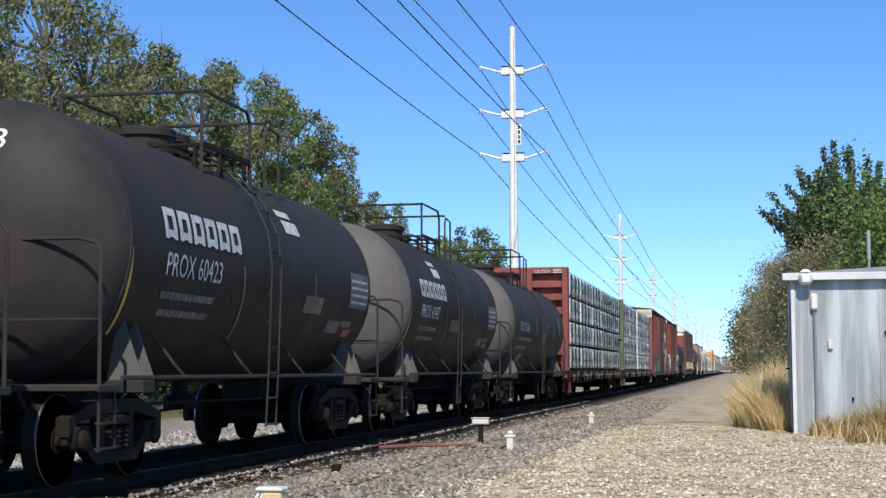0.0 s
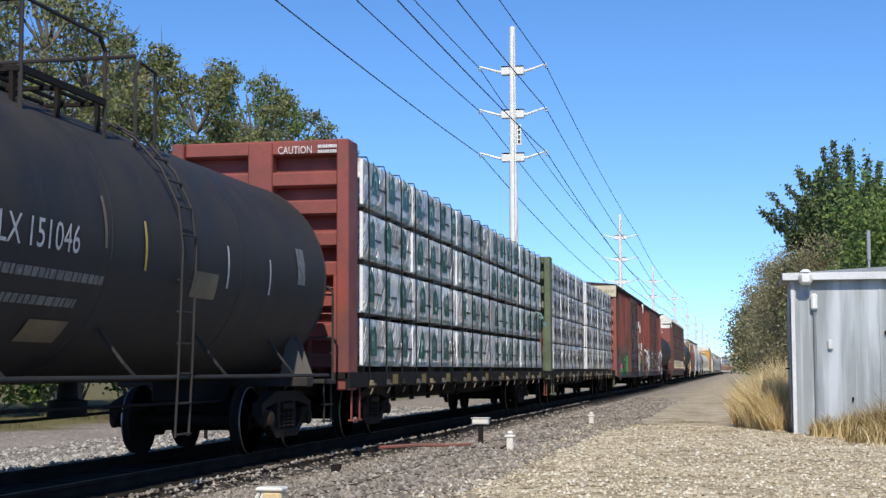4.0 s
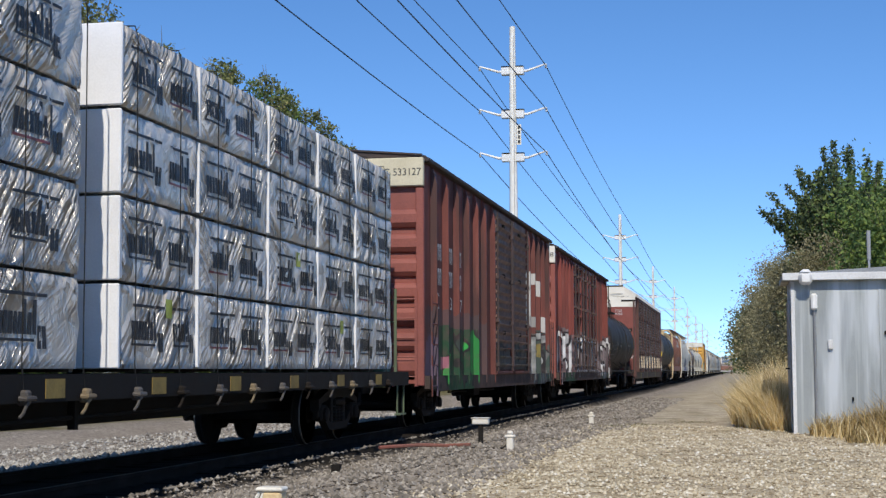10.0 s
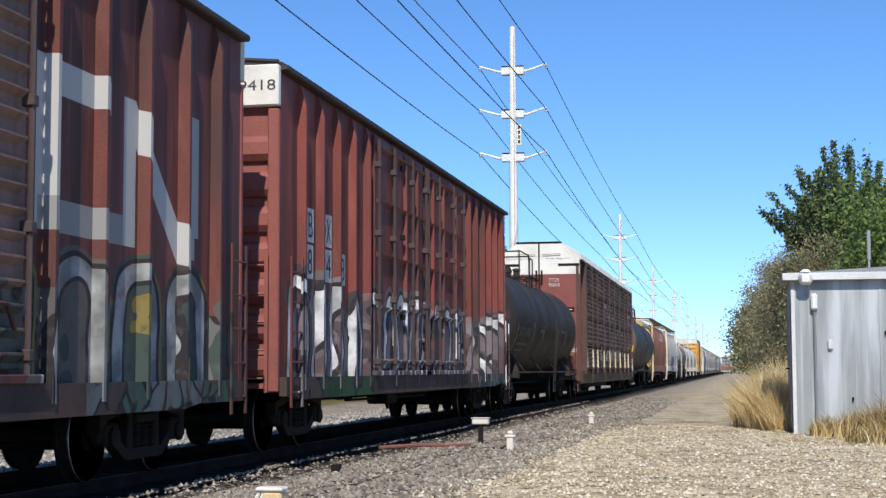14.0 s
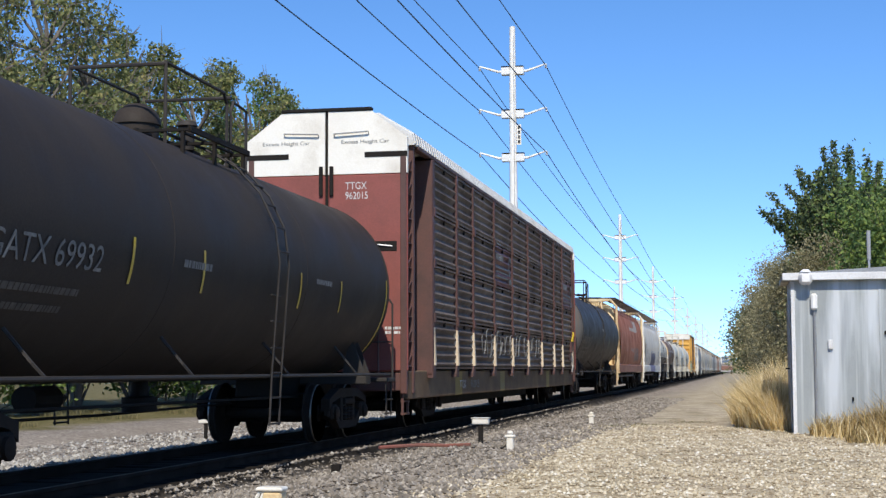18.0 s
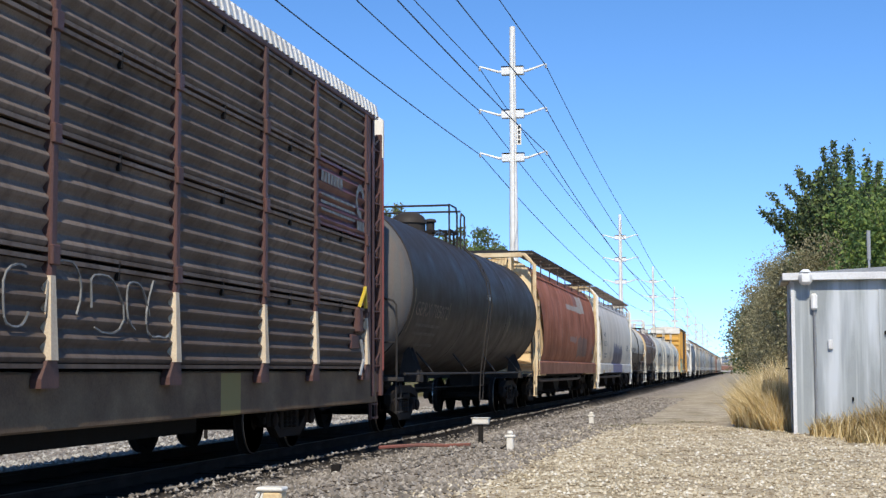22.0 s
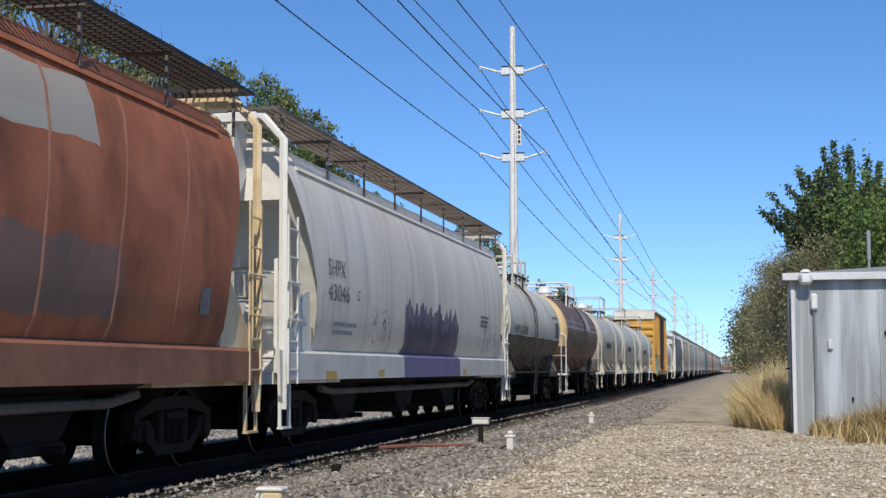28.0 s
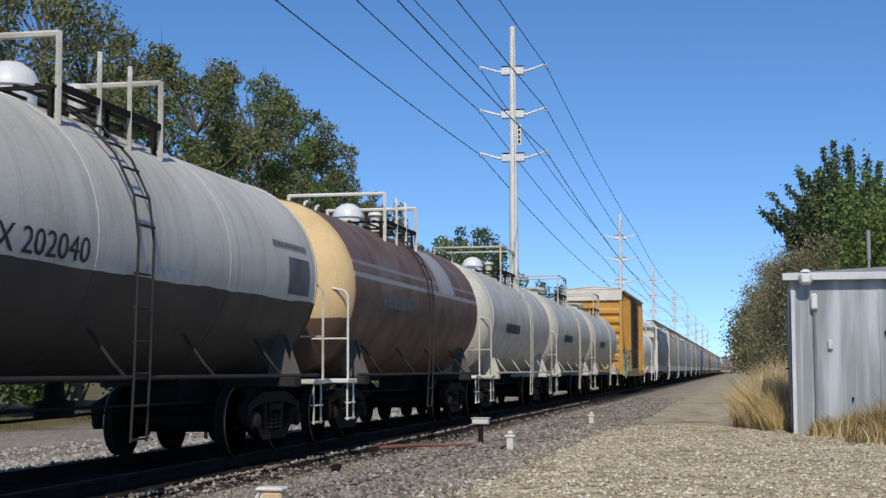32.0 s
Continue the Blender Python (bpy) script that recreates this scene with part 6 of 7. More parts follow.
        part("stub_sill", Shape().slab(-0.3, 0.3, min(s * (half - 3), s * (half + 0.35)), max(s * (half - 3), s * (half + 0.35)), 0.68, 1.0, 0.02), IRON, c)
        coupler(c, s * (half + 0.3), s)
        truck(c, s * (half - 2.05))
    part("floor", Shape().box(-1.36, 1.36, -half, half, sill + 0.22, sill + 0.3).box(-0.3, 0.3, -half + 2.5, half - 2.5, 0.62, sill + 0.22), IRON, c)
    part("brake_gear", Shape().tube([(0.7, -3.5, 0.62), (0.7, 3.0, 0.6)], 0.025, 5).slab(0.5, 0.9, -1.2, -0.4, 0.5, 0.85, 0.03).tube([(-0.6, 0.8, 0.7), (-0.6, 1.6, 0.7)], 0.17, 12), IRON, c)
    if number:
        part("lettering", writing(Shape(), number, lambda u, v: (0.62 + u, -half - 0.136, eave - 0.32 + v), 0.14, 0.78), DARK_MARK, c, "dark number on the white strip")
    for text, y, z, h, w, m, back in marks:
        pl = lambda u, v, y=y, z=z: (X + 0.013, y + u, z + v)
        if back:
            part("number_panel", Shape().slab(X + 0.0055, X + 0.009, y - 0.05, y + w + 0.05, z - 0.06, z + h + 0.06, 0.001), WHITE_MARK, c)
        part("lettering", writing(Shape(), text, pl, h, w) if text else letter_bars(Shape(), pl, w, h), m, c, "painted lettering on the side")
    return c


def red_side(name, layers, base=(0.2, 0.058, 0.044), worn=(0.115, 0.042, 0.035), dark=0.85):
    return surface(name, base, worn, 0.6, wear=0.6, scale=0.8, stretch=(1, 1, 0.35), gloss=0.2, layers=(streaks((0.055, 0.035, 0.032), dark, (0.2, 2.2, 0.1), 0.46, 0.64), streaks((0.4, 0.19, 0.15), 0.3, (0.3, 5, 0.2), 0.55, 0.75), *layers))


GRIMY_SILL = surface("grimy_boxcar_sill", (0.1, 0.06, 0.05), (0.06, 0.048, 0.042), 0.75, gloss=0.15, wear=0.55, layers=(spray(-9.5, -4.6, 0.6, 1.1, [(0.02, 0.06, 0.03), (0.05, 0.045, 0.04), (0.03, 0.09, 0.04), (0.07, 0.055, 0.05)], 1.2, 0.2), spray(5, 9, 0.6, 1.1, [(0.12, 0.14, 0.14), (0.06, 0.05, 0.045), (0.05, 0.1, 0.08)], 1.2, 0.2)))
ROD_IRON = surface("dark_lock_rod", (0.075, 0.045, 0.04), (0.045, 0.035, 0.032), 0.6, wear=0.5)
END_RED = surface("boxcar_end_red", (0.26, 0.078, 0.06), (0.2, 0.062, 0.05), 0.6, wear=0.4)
ROOF_DARK = surface("dark_roof_metal", (0.032, 0.023, 0.021), (0.055, 0.037, 0.031), 0.7, wear=0.5)
GREENS = [(0.03, 0.2, 0.05), (0.045, 0.34, 0.07), (0.02, 0.06, 0.03), (0.035, 0.27, 0.06), (0.04, 0.05, 0.045), (0.03, 0.2, 0.05)]
DULLS = [(0.05, 0.06, 0.055), (0.09, 0.09, 0.085), (0.035, 0.05, 0.042), (0.13, 0.13, 0.125)]
PALE_SPRAY = (0.44, 0.43, 0.41)
B1_SIDE = red_side("weathered_boxcar_red", [
    patch(-9.4, -3.0, 0.7, 2.35, (0.075, 0.058, 0.062), 0.25, 0.7), patch(-9.5, -8.5, 0.7, 1.6, (0.13, 0.11, 0.17), 0.2, 0.5), spray(-8.1, -4.1, 0.7, 2.02, GREENS, 1.0, 0.06, (1, 1, 0.5)), patch(-7.95, -7.7, 1.15, 1.4, (0.4, 0.15, 0.2), 0.06, 0.7),
    spray(3.9, 9.2, 0.7, 1.75, DULLS, 0.9, 0.2), arches(4.1, 8.7, 0.75, 2.2, 1.42, (0.36, 0.37, 0.36), [(0.05, 0.07, 0.06), (0.1, 0.09, 0.08), (0.03, 0.05, 0.045), (0.2, 0.16, 0.05)], wobble=0.25, wide=0.17, legs=0.7, first=4.3),
    # a large pale mark of two squared strokes
    patch(4.2, 5.77, 3.6, 3.92, PALE_SPRAY), patch(4.2, 4.5, 2.4, 3.85, PALE_SPRAY), patch(4.25, 6.08, 2.36, 2.66, tuple(0.6 * k for k in PALE_SPRAY)),
    patch(6.08, 6.38, 2.36, 3.85, PALE_SPRAY), slant(6.35, 7.75, 3.4, 3.86, -0.95, PALE_SPRAY), patch(7.88, 8.16, 2.6, 3.95, tuple(0.8 * k for k in PALE_SPRAY)), patch(7.6, 8.05, 2.35, 2.62, tuple(0.8 * k for k in PALE_SPRAY))])
DOOR_SIDE = surface("grimy_door_metal", (0.25, 0.15, 0.12), (0.17, 0.115, 0.095), 0.6, gloss=0.25, wear=0.5, layers=(streaks((0.06, 0.045, 0.04), 0.6, (0.2, 1.5, 0.1)), spray(-2, 4, 0.7, 1.8, [(0.06, 0.075, 0.065), (0.05, 0.09, 0.07), (0.11, 0.11, 0.105), (0.045, 0.045, 0.042)], 0.7, 0.15)))
ribs = [-8.88, -7.69, -6.51, -5.3, -4.12, -3.04, -1.77, 4.4, 5.44, 6.5, 7.59, 8.6]
box_car(112.52, 9.56, 5.2, 0.72, B1_SIDE, ROOF_DARK, END_RED, ribs, [(-1.47, 0.98), (0.98, 3.94)],
        [("", y, z, 0.33, w, WHITE_MARK, False) for y, w in ((-8.72, 0.86), (-7.52, 0.82), (-6.32, 0.66)) for z in (3.34, 2.84)] +
        [("533", -7.5, 2.38, 0.26, 0.72, WHITE_MARK, False), ("127", -6.3, 2.38, 0.26, 0.68, WHITE_MARK, False), ("IC", -8.6, 2.34, 0.34, 0.45, WHITE_MARK, False)],
        "weathered oxide-red ribbed boxcar covered with green graffiti", door_mat=DOOR_SIDE, number="IC 533127", sill_mat=GRIMY_SILL, rib_deep=0.13, top_paint=surface("yellowed_white_paint", (0.62, 0.56, 0.4), (0.5, 0.44, 0.3), 0.5, wear=0.4))
B2_SIDE = red_side("streaked_boxcar_red", [spray(-9.2, 9.4, 0.7, 2.3, [(0.1, 0.075, 0.078), (0.15, 0.13, 0.135), (0.06, 0.045, 0.048), (0.2, 0.18, 0.19)], 0.8, 0.3, (1, 1.6, 0.45)),
                                              arches(-9.2, 9.4, 0.85, 2.45, 1.02, (0.66, 0.66, 0.67), [(0.12, 0.1, 0.105), (0.05, 0.04, 0.045), (0.17, 0.14, 0.15), (0.09, 0.06, 0.065)], wobble=0.5, wide=0.12, legs=0.6)], (0.23, 0.056, 0.043), (0.14, 0.042, 0.035), 0.75)
ribs = [-8.7 + 0.915 * k for k in range(20)]
ribs = [y for y in ribs if not -4.7 < y < 3.4] + [-3.2, -2.35, -1.4, 0.05, 1.1, 2.4]
box_car(133.25, 9.55, 5.16, 0.74, B2_SIDE, ROOF_DARK, END_RED, ribs, [(-4.55, -0.65), (-0.6, 3.3)],
        [("TB", -8.53, 3.0, 0.36, 0.52, DARK_MARK, True), ("OX", -7.6, 3.0, 0.36, 0.55, DARK_MARK, True), ("88", -8.53, 2.48, 0.36, 0.5, DARK_MARK, True), ("94", -7.6, 2.48, 0.36, 0.55, DARK_MARK, True), ("18", -6.68, 2.48, 0.36, 0.4, DARK_MARK, True)],
        "weathered oxide-red ribbed boxcar with white and grey graffiti", number="889418", sill_mat=GRIMY_SILL, plug=True)

tank_car(151.6, 7.3, 6.25, 1.51, 2.5, BLACK_PAINT, BLACK_DULL, BLACK_DULL,
         [("word", "GATX 69932", -6.45, 2.06, 0.25, 2.2, FADED_MARK), ("bars", "", -6.35, 1.82, 0.07, 1.8, DIM_MARK), ("bars", "", -6.25, 1.66, 0.07, 1.5, DIM_MARK),
          ("band", "", -6.83, 1.57, 0.92, 0.0, YELLOW_MARK), ("band", "", -3.58, 1.99, 0.47, -0.03, YELLOW_MARK), ("band", "", -1.55, 2.0, 0.48, -0.09, YELLOW_MARK), ("band", "", 2.2, 1.98, 0.49, -0.09, YELLOW_MARK), ("band", "", 4.29, 2.0, 0.47, -0.09, YELLOW_MARK), ("band", "", 7.1, 1.45, 1.3, 0.0, YELLOW_MARK),
          ("bars", "", -2.2, 2.25, 0.08, 0.9, FADED_MARK), ("bars", "", 2.9, 2.35, 0.07, 0.8, FADED_MARK)],
         "black railway tank car with yellow reflective strips", dome="dome", platform=(-0.6, 1.6), ends=8.05, pole_y=1.1, head_depth=0.75, rail_x=0.62, hoop=(1.75, 2.4), guard=0.85)

# ---- auto rack ----
RACK_SIDE = surface("grimy_galvanized_panel", (0.21, 0.165, 0.132), (0.13, 0.1, 0.08), 0.55, metal=0.0, wear=0.5, scale=0.9, piece=0.25, gloss=0.06, layers=(streaks((0.065, 0.045, 0.035), 0.6), streaks((0.26, 0.22, 0.19), 0.3, (0.3, 2.5, 2.5), 0.5, 0.8), patch(-14, 14, 1.0, 2.0, (0.075, 0.055, 0.043), 0.2, 0.5)))
RACK_LOGO = surface("maroon_panel", (0.140, 0.045, 0.042), (0.105, 0.049, 0.045), 0.5, wear=0.5)
RACK_RED = surface("rack_oxide_red", (0.23, 0.06, 0.045), (0.17, 0.05, 0.04), 0.6, wear=0.4, layers=(streaks((0.140, 0.056, 0.042), 0.4),))
RACK_POST = surface("dark_red_post", (0.1, 0.043, 0.034), (0.065, 0.034, 0.028), 0.6, wear=0.5)
RACK_ROOF = surface("bright_roof_metal", (0.62, 0.62, 0.6), (0.5, 0.49, 0.46), 0.5, metal=0.2, wear=0.4)
RACK_SILL = surface("dusty_sill", (0.13, 0.086, 0.055), (0.22, 0.155, 0.095), 0.75, gloss=0.1, wear=0.5, layers=(patch(-9, -8.2, 0.6, 1.1, (0.3, 0.22, 0.08)), patch(6, 6.7, 0.6, 1.1, (0.3, 0.24, 0.1)), patch(-3, -2.3, 0.6, 1.1, (0.28, 0.22, 0.1))))
# the sun on the posts' feet is put into this pale colour
SUNLIT_FOOT = surface("sunlit_foot_paint", (0.66, 0.54, 0.38), (0.5, 0.4, 0.28), 0.6, wear=0.5)


def auto_rack(at, half, label):
    c = car("auto_rack", at, label)
    X, E = 1.5, 5.2
    posts = [-11.7, -9.28, -7.3, -4.41, -1.51, 1.43, 4.33, 7.32, 9.6, 12.48]
    rows = [(1.15, 2.11), (2.15, 3.17), (3.21, 4.17), (4.21, E)]
    for side in (-1, 1):
        for j, (a, b) in enumerate(zip(posts, posts[1:])):
            for i, (z0, z1) in enumerate(rows):
                prof, n = [], 5
                for k in range(n * 8 + 1):
                    prof.append((side * (X + 0.02 + 0.03 * math.sin(6.283 * k / 8)), z0 + 0.05 + (z1 - z0 - 0.1) * k / (n * 8)))
                s = Shape().sheet(prof, "y", a + 0.07, b - 0.07)
                s.box(min(side * (X - 0.02), side * (X + 0.05)), max(side * (X - 0.02), side * (X + 0.05)), a + 0.07, b - 0.07, z0, z0 + 0.04)
                s.box(min(side * (X - 0.02), side * (X + 0.05)), max(side * (X - 0.02), side * (X + 0.05)), a + 0.07, b - 0.07, z1 - 0.04, z1)
                logo = i == 2 and j in (3, 8)
                part("side_panel", s, RACK_LOGO if logo else RACK_SIDE, c, "maroon panel with a worn emblem" if logo else "", smooth=True)
                if logo and side > 0:
                    g = Shape()
                    for k in range(3):
                        g.box(X + 0.06, X + 0.064, a + 0.25, b - 0.75, z0 + 0.2 + 0.11 * k, z0 + 0.24 + 0.11 * k)
                    for k in range(7):
                        g.box(X + 0.06, X + 0.064, a + 0.25 + 0.17 * k, a + 0.37 + 0.17 * k, z0 + 0.62, z0 + 0.78)
                    yb, zb = b - 0.42, z0 + 0.56
                    ring = [(yb + 0.27 * math.cos(q), zb + 0.27 * math.sin(q)) for q in [math.pi * (0.1 + 1.5 * k / 14) for k in range(15)]]
                    for (ya, za), (yc, zd) in zip(ring, ring[1:]):
                        g.add([(X + 0.062, ya, za), (X + 0.062, yc, zd), (X + 0.062, yb + (yc - yb) * 0.6, zb + (zd - zb) * 0.6), (X + 0.062, yb + (ya - yb) * 0.6, zb + (za - zb) * 0.6)], [(0, 1, 2, 3)])
                    g.box(X + 0.06, X + 0.064, yb - 0.2, yb + 0.24, z0 + 0.1, z0 + 0.24)
                    part("emblem", g, FADED_MARK, c, "worn pale emblem shapes")
                for zz in (0.5,):
                    part("panel_clip", Shape().slab(min(side * X, side * (X + 0.05)), max(side * X, side * (X + 0.05)), (a + b) / 2 - 0.02, (a + b) / 2 + 0.02, z1 - 0.12, z1 + 0.08, 0.008), IRON, c)
        for y in posts:
            p = Shape().slab(min(side * (X - 0.05), side * (X + 0.075)), max(side * (X - 0.05), side * (X + 0.075)), y - 0.06, y + 0.06, 1.6, E + 0.02, 0.015)
            pp = part("post", p, RACK_POST, c)
            f = Shape()
            f.add([(side * (X + 0.077), y - 0.065, 1.95), (side * (X + 0.077), y + 0.03, 1.95), (side * (X + 0.1), y + 0.065, 1.22), (side * (X + 0.1), y - 0.075, 1.22),
                   (side * (X - 0.04), y - 0.065, 1.95), (side * (X - 0.04), y + 0.03, 1.95), (side * (X - 0.04), y + 0.065, 1.22), (side * (X - 0.04), y - 0.075, 1.22)],
                  [(0, 1, 2, 3), (4, 7, 6, 5), (0, 3, 7, 4), (1, 5, 6, 2), (0, 4, 5, 1), (3, 2, 6, 7)])
            part("post_foot", f, SUNLIT_FOOT, pp, "pale foot of the post, coloured as if sunlit")
            part("foot_plate", Shape().prism([(y - 0.09, 1.218), (y + 0.09, 1.218), (y + 0.13, 1.1), (y + 0.13, 0.98), (y - 0.2, 0.98), (y - 0.2, 1.06)], "x", side * (X - 0.03), side * (X + 0.075)), RACK_POST, pp)
            for z in (2.13, 3.19, 4.19):
                part("bolt_plate", Shape().slab(min(side * (X + 0.06), side * (X + 0.1)), max(side * (X + 0.06), side * (X + 0.1)), y - 0.075, y + 0.075, z - 0.09, z + 0.09, 0.01), RACK_POST, pp)
        part("side_sill", Shape().slab(min(side * 1.3, side * 1.46), max(side * 1.3, side * 1.46), -half + 0.3, half - 0.3, 0.6, 1.12, 0.02), RACK_SILL, c)
        part("eave", Shape().slab(min(side * 1.42, side * 1.56), max(side * 1.42, side * 1.56), -half + 0.8, half - 0.8, E + 0.02, E + 0.1, 0.015), RACK_POST, c)
        for s in (-1, 1):
            y = s * (half - 0.35)
            for dy in (-0.3, 0.3):
                part("corner_post", Shape().slab(side * 1.44 - 0.06, side * 1.44 + 0.06, y + dy - 0.06, y + dy + 0.06, 0.7, E + (0.1 if dy * s < 0 else -0.1), 0.015), RACK_POST, c)
            y_in = posts[0] - 0.07 if s < 0 else posts[-1] + 0.07
            y_out = s * (half - 0.7)
            part("end_bay", Shape().slab(min(side * 1.172, side * 1.2), max(side * 1.172, side * 1.2), min(y_in, y_out), max(y_in, y_out), 1.11, E, 0.008), RACK_POST, c, "recessed dark red sheet beside the corner")
            part("bay_post", Shape().slab(min(side * 1.2, side * 1.58), max(side * 1.2, side * 1.58), y_in + s * 0.06 - 0.07, y_in + s * 0.06 + 0.07, 1.02, E, 0.02), RACK_POST, c)
            lat = Shape()
            for k in range(9):
                z = 1.2 + 0.45 * k
                lat.tube([(side * 1.46, y - 0.26, z), (side * 1.46, y + 0.26, z + 0.22)], 0.016, 5)
                lat.tube([(side * 1.46, y - 0.26, z), (side * 1.46, y + 0.26, z)], 0.014, 5)
            part("corner_ladder", lat, RACK_POST, c, "laddered corner bracing")
    # roof: three facets with standing ribs
    arch = [(-1.54, E + 0.08), (-1.5, E + 0.28), (-0.85, 5.88), (0.85, 5.88), (1.5, E + 0.28), (1.54, E + 0.08)]
    roof = Shape().prism(arch, "y", -half + 0.5, half - 0.5)
    rp = part("roof", roof, RACK_ROOF, c, "bright ribbed sheet-metal roof")
    n = 118
    rib = Shape()
    lift = [(x * 1.012, z + 0.03) for x, z in arch]
    for k in range(n):
        y = -half + 0.6 + (2 * half - 1.2) * k / (n - 1)
        rib.prism(lift, "y", y - 0.05, y + 0.05)
    part("roof_ribs", rib, RACK_ROOF, rp)
    for s in (-1, 1):
        f = s * half
        for x0, x1 in ((-1.52, -0.03), (0.03, 1.52)):
            sg = 1 if x0 > 0 else -1
            outer = x1 if sg > 0 else x0
            inner = x0 if sg > 0 else x1
            lo = Shape().slab(x0, x1, min(f, f - s * 0.08), max(f, f - s * 0.08), 1.1, 4.7, 0.03)
            dp = part("end_door", lo, RACK_RED, c, "oxide-red end door leaf")
            hi = Shape().prism([(inner, 4.702), (outer, 4.702), (outer, 5.35), (sg * 0.85, 5.86), (inner, 5.86)], "y", min(f, f - s * 0.08), max(f, f - s * 0.08))
            part("door_top", hi, WHITE_PAINT, dp, "white upper part of the end door")
            part("door_slot", Shape().slab(min(outer, sg * 0.72), max(outer, sg * 0.72), min(f, f + s * 0.012), max(f, f + s * 0.012), 5.0, 5.1, 0.004), IRON, dp, "black slot")
            part("handrail", Shape().tube([(sg * 0.15, f, 5.4), (sg * 0.15, f + s * 0.06, 5.44), (sg * 0.8, f + s * 0.06, 5.47), (sg * 0.8, f, 5.43)], 0.016, 5), GALVANIZED, dp)
            part("hinge_bar", Shape().slab(sg * 0.1 - 0.035, sg * 0.1 + 0.035, min(f, f + s * 0.05), max(f, f + s * 0.05), 4.3, 4.85, 0.012), IRON, dp)
            if sg > 0:
                slot = part("handle_slot", Shape().slab(0.5, 1.32, min(f, f + s * 0.012), max(f, f + s * 0.012), 3.28, 3.46, 0.004), IRON, dp, "dark slot with a pale handle")
                part("slot_handle", Shape().tube([(0.62, f + s * 0.02, 3.36), (1.0, f + s * 0.03, 3.39), (1.24, f + s * 0.02, 3.36)], 0.018, 5), GALVANIZED, slot)
        part("door_gap", Shape().box(-0.03, 0.03, min(f - s * 0.06, f - s * 0.04), max(f - s * 0.06, f - s * 0.04), 1.1, 5.86), IRON, c)
        part("roof_lip", Shape().slab(-0.86, 0.86, min(f - s * 0.1, f + s * 0.03), max(f - s * 0.1, f + s * 0.03), 5.862, 5.93, 0.015), IRON, c)
        part("end_sill", Shape().slab(-1.45, 1.45, min(f, f - s * 0.5), max(f, f - s * 0.5), 0.75, 1.08, 0.02), RACK_POST, c)
        rail = Shape().tube([(1.0, f + s * 0.1, 1.08), (1.0, f + s * 0.1, 2.3), (0.95, f + s * 0.1, 2.4), (0.5, f + s * 0.1, 2.42)], 0.02, 6)
        part("end_handrail", rail, RACK_POST, c)
        step = Shape()
        for dy in (-0.2, 0.2):
            step.box(1.38, 1.42, f - s * 0.3 + dy - 0.02, f - s * 0.3 + dy + 0.02, 0.32, 0.8)
        step.box(1.36, 1.44, f - s * 0.3 - 0.2, f - s * 0.3 + 0.2, 0.33, 0.36).box(1.36, 1.44, f - s * 0.3 - 0.2, f - s * 0.3 + 0.2, 0.56, 0.58)
        part("sill_step", step, RACK_POST, c)
        coupler(c, f, s)
        truck(c, s * 9.95)
    brake = part("hand_brake", Shape().slab(1.5, 1.62, half - 2.05, half - 1.8, 1.7, 2.1, 0.03).slab(1.5, 1.56, half - 2.3, half - 1.8, 1.45, 1.68, 0.02), RACK_POST, c, "hand brake gear at the corner")
    part("brake_lever", Shape().tube([(1.6, half - 2.0, 2.1), (1.66, half - 1.9, 2.35), (1.63, half - 1.75, 2.42), (1.62, half - 1.68, 2.1)], 0.03, 6), YELLOW_MARK, brake, "yellow brake lever")
    part("brake_chain", Shape().tube([(1.6, half - 1.9, 1.6), (1.62, half - 1.8, 1.3), (1.6, half - 1.95, 1.05)], 0.022, 5), GALVANIZED, brake)
    g = Shape()
    front = lambda u, w: (0.36 + u, -half - 0.006, 4.42 + w)
    writing(g, "TTGX", front, 0.13, 0.4)
    writing(g, "962015", lambda u, w: (0.36 + u, -half - 0.006, 4.24 + w), 0.13, 0.42)
    bars(g, lambda u, w: (1.1 + u, -half - 0.006, 1.86 + w), 0.35, 0.05, 8)
    bars(g, lambda u, w: (1.1 + u, -half - 0.006, 1.78 + w), 0.35, 0.05, 9)
    part("lettering", g, WHITE_MARK, c, "white stencilled lettering")
    g = Shape()
    writing(g, "Excess Height Car", lambda u, w: (0.28 + u, -half - 0.006, 5.24 + w), 0.09, 0.9)
    writing(g, "Excess Height Car", lambda u, w: (-1.22 + u, -half - 0.006, 5.24 + w), 0.09, 0.9)
    part("lettering", g, FADED_MARK, c, "faded lettering on the white door tops")
    g = Shape()
    writing(g, "TTGX", lambda u, w: (1.464, -8.5 + u, 0.74 + w), 0.17, 0.72)
    part("lettering", g, WHITE_MARK, c, "faded pale letters on the side sill")
    g = Shape()
    writing(g, "962015", lambda u, w: (1.464, -7.2 + u, 0.74 + w), 0.17, 1.1)
    part("lettering", g, FADED_MARK, c, "faded pale numbers on the side sill")
    # chalk-coloured loops of graffiti along the lower panels
    r = random.Random(4)
    y = -6.2
    while y < 3.6:
        h, w = r.uniform(0.5, 0.85), r.uniform(0.4, 0.75)
        a0, turn, wave, tilt = r.uniform(0, 6.28), r.uniform(3.6, 6.1), r.uniform(0.1, 0.3), r.uniform(-0.4, 0.4)
        path = []
        for k in range(15):
            a = a0 + turn * k / 14
            u, q = (1 + wave * math.sin(3 * a + y)) * math.cos(a), (1 + wave * math.cos(2 * a)) * math.sin(a)
            path.append((X + 0.055, y + w * (0.5 + 0.5 * u + tilt * 0.5 * q), 1.75 + 0.5 * h * q))
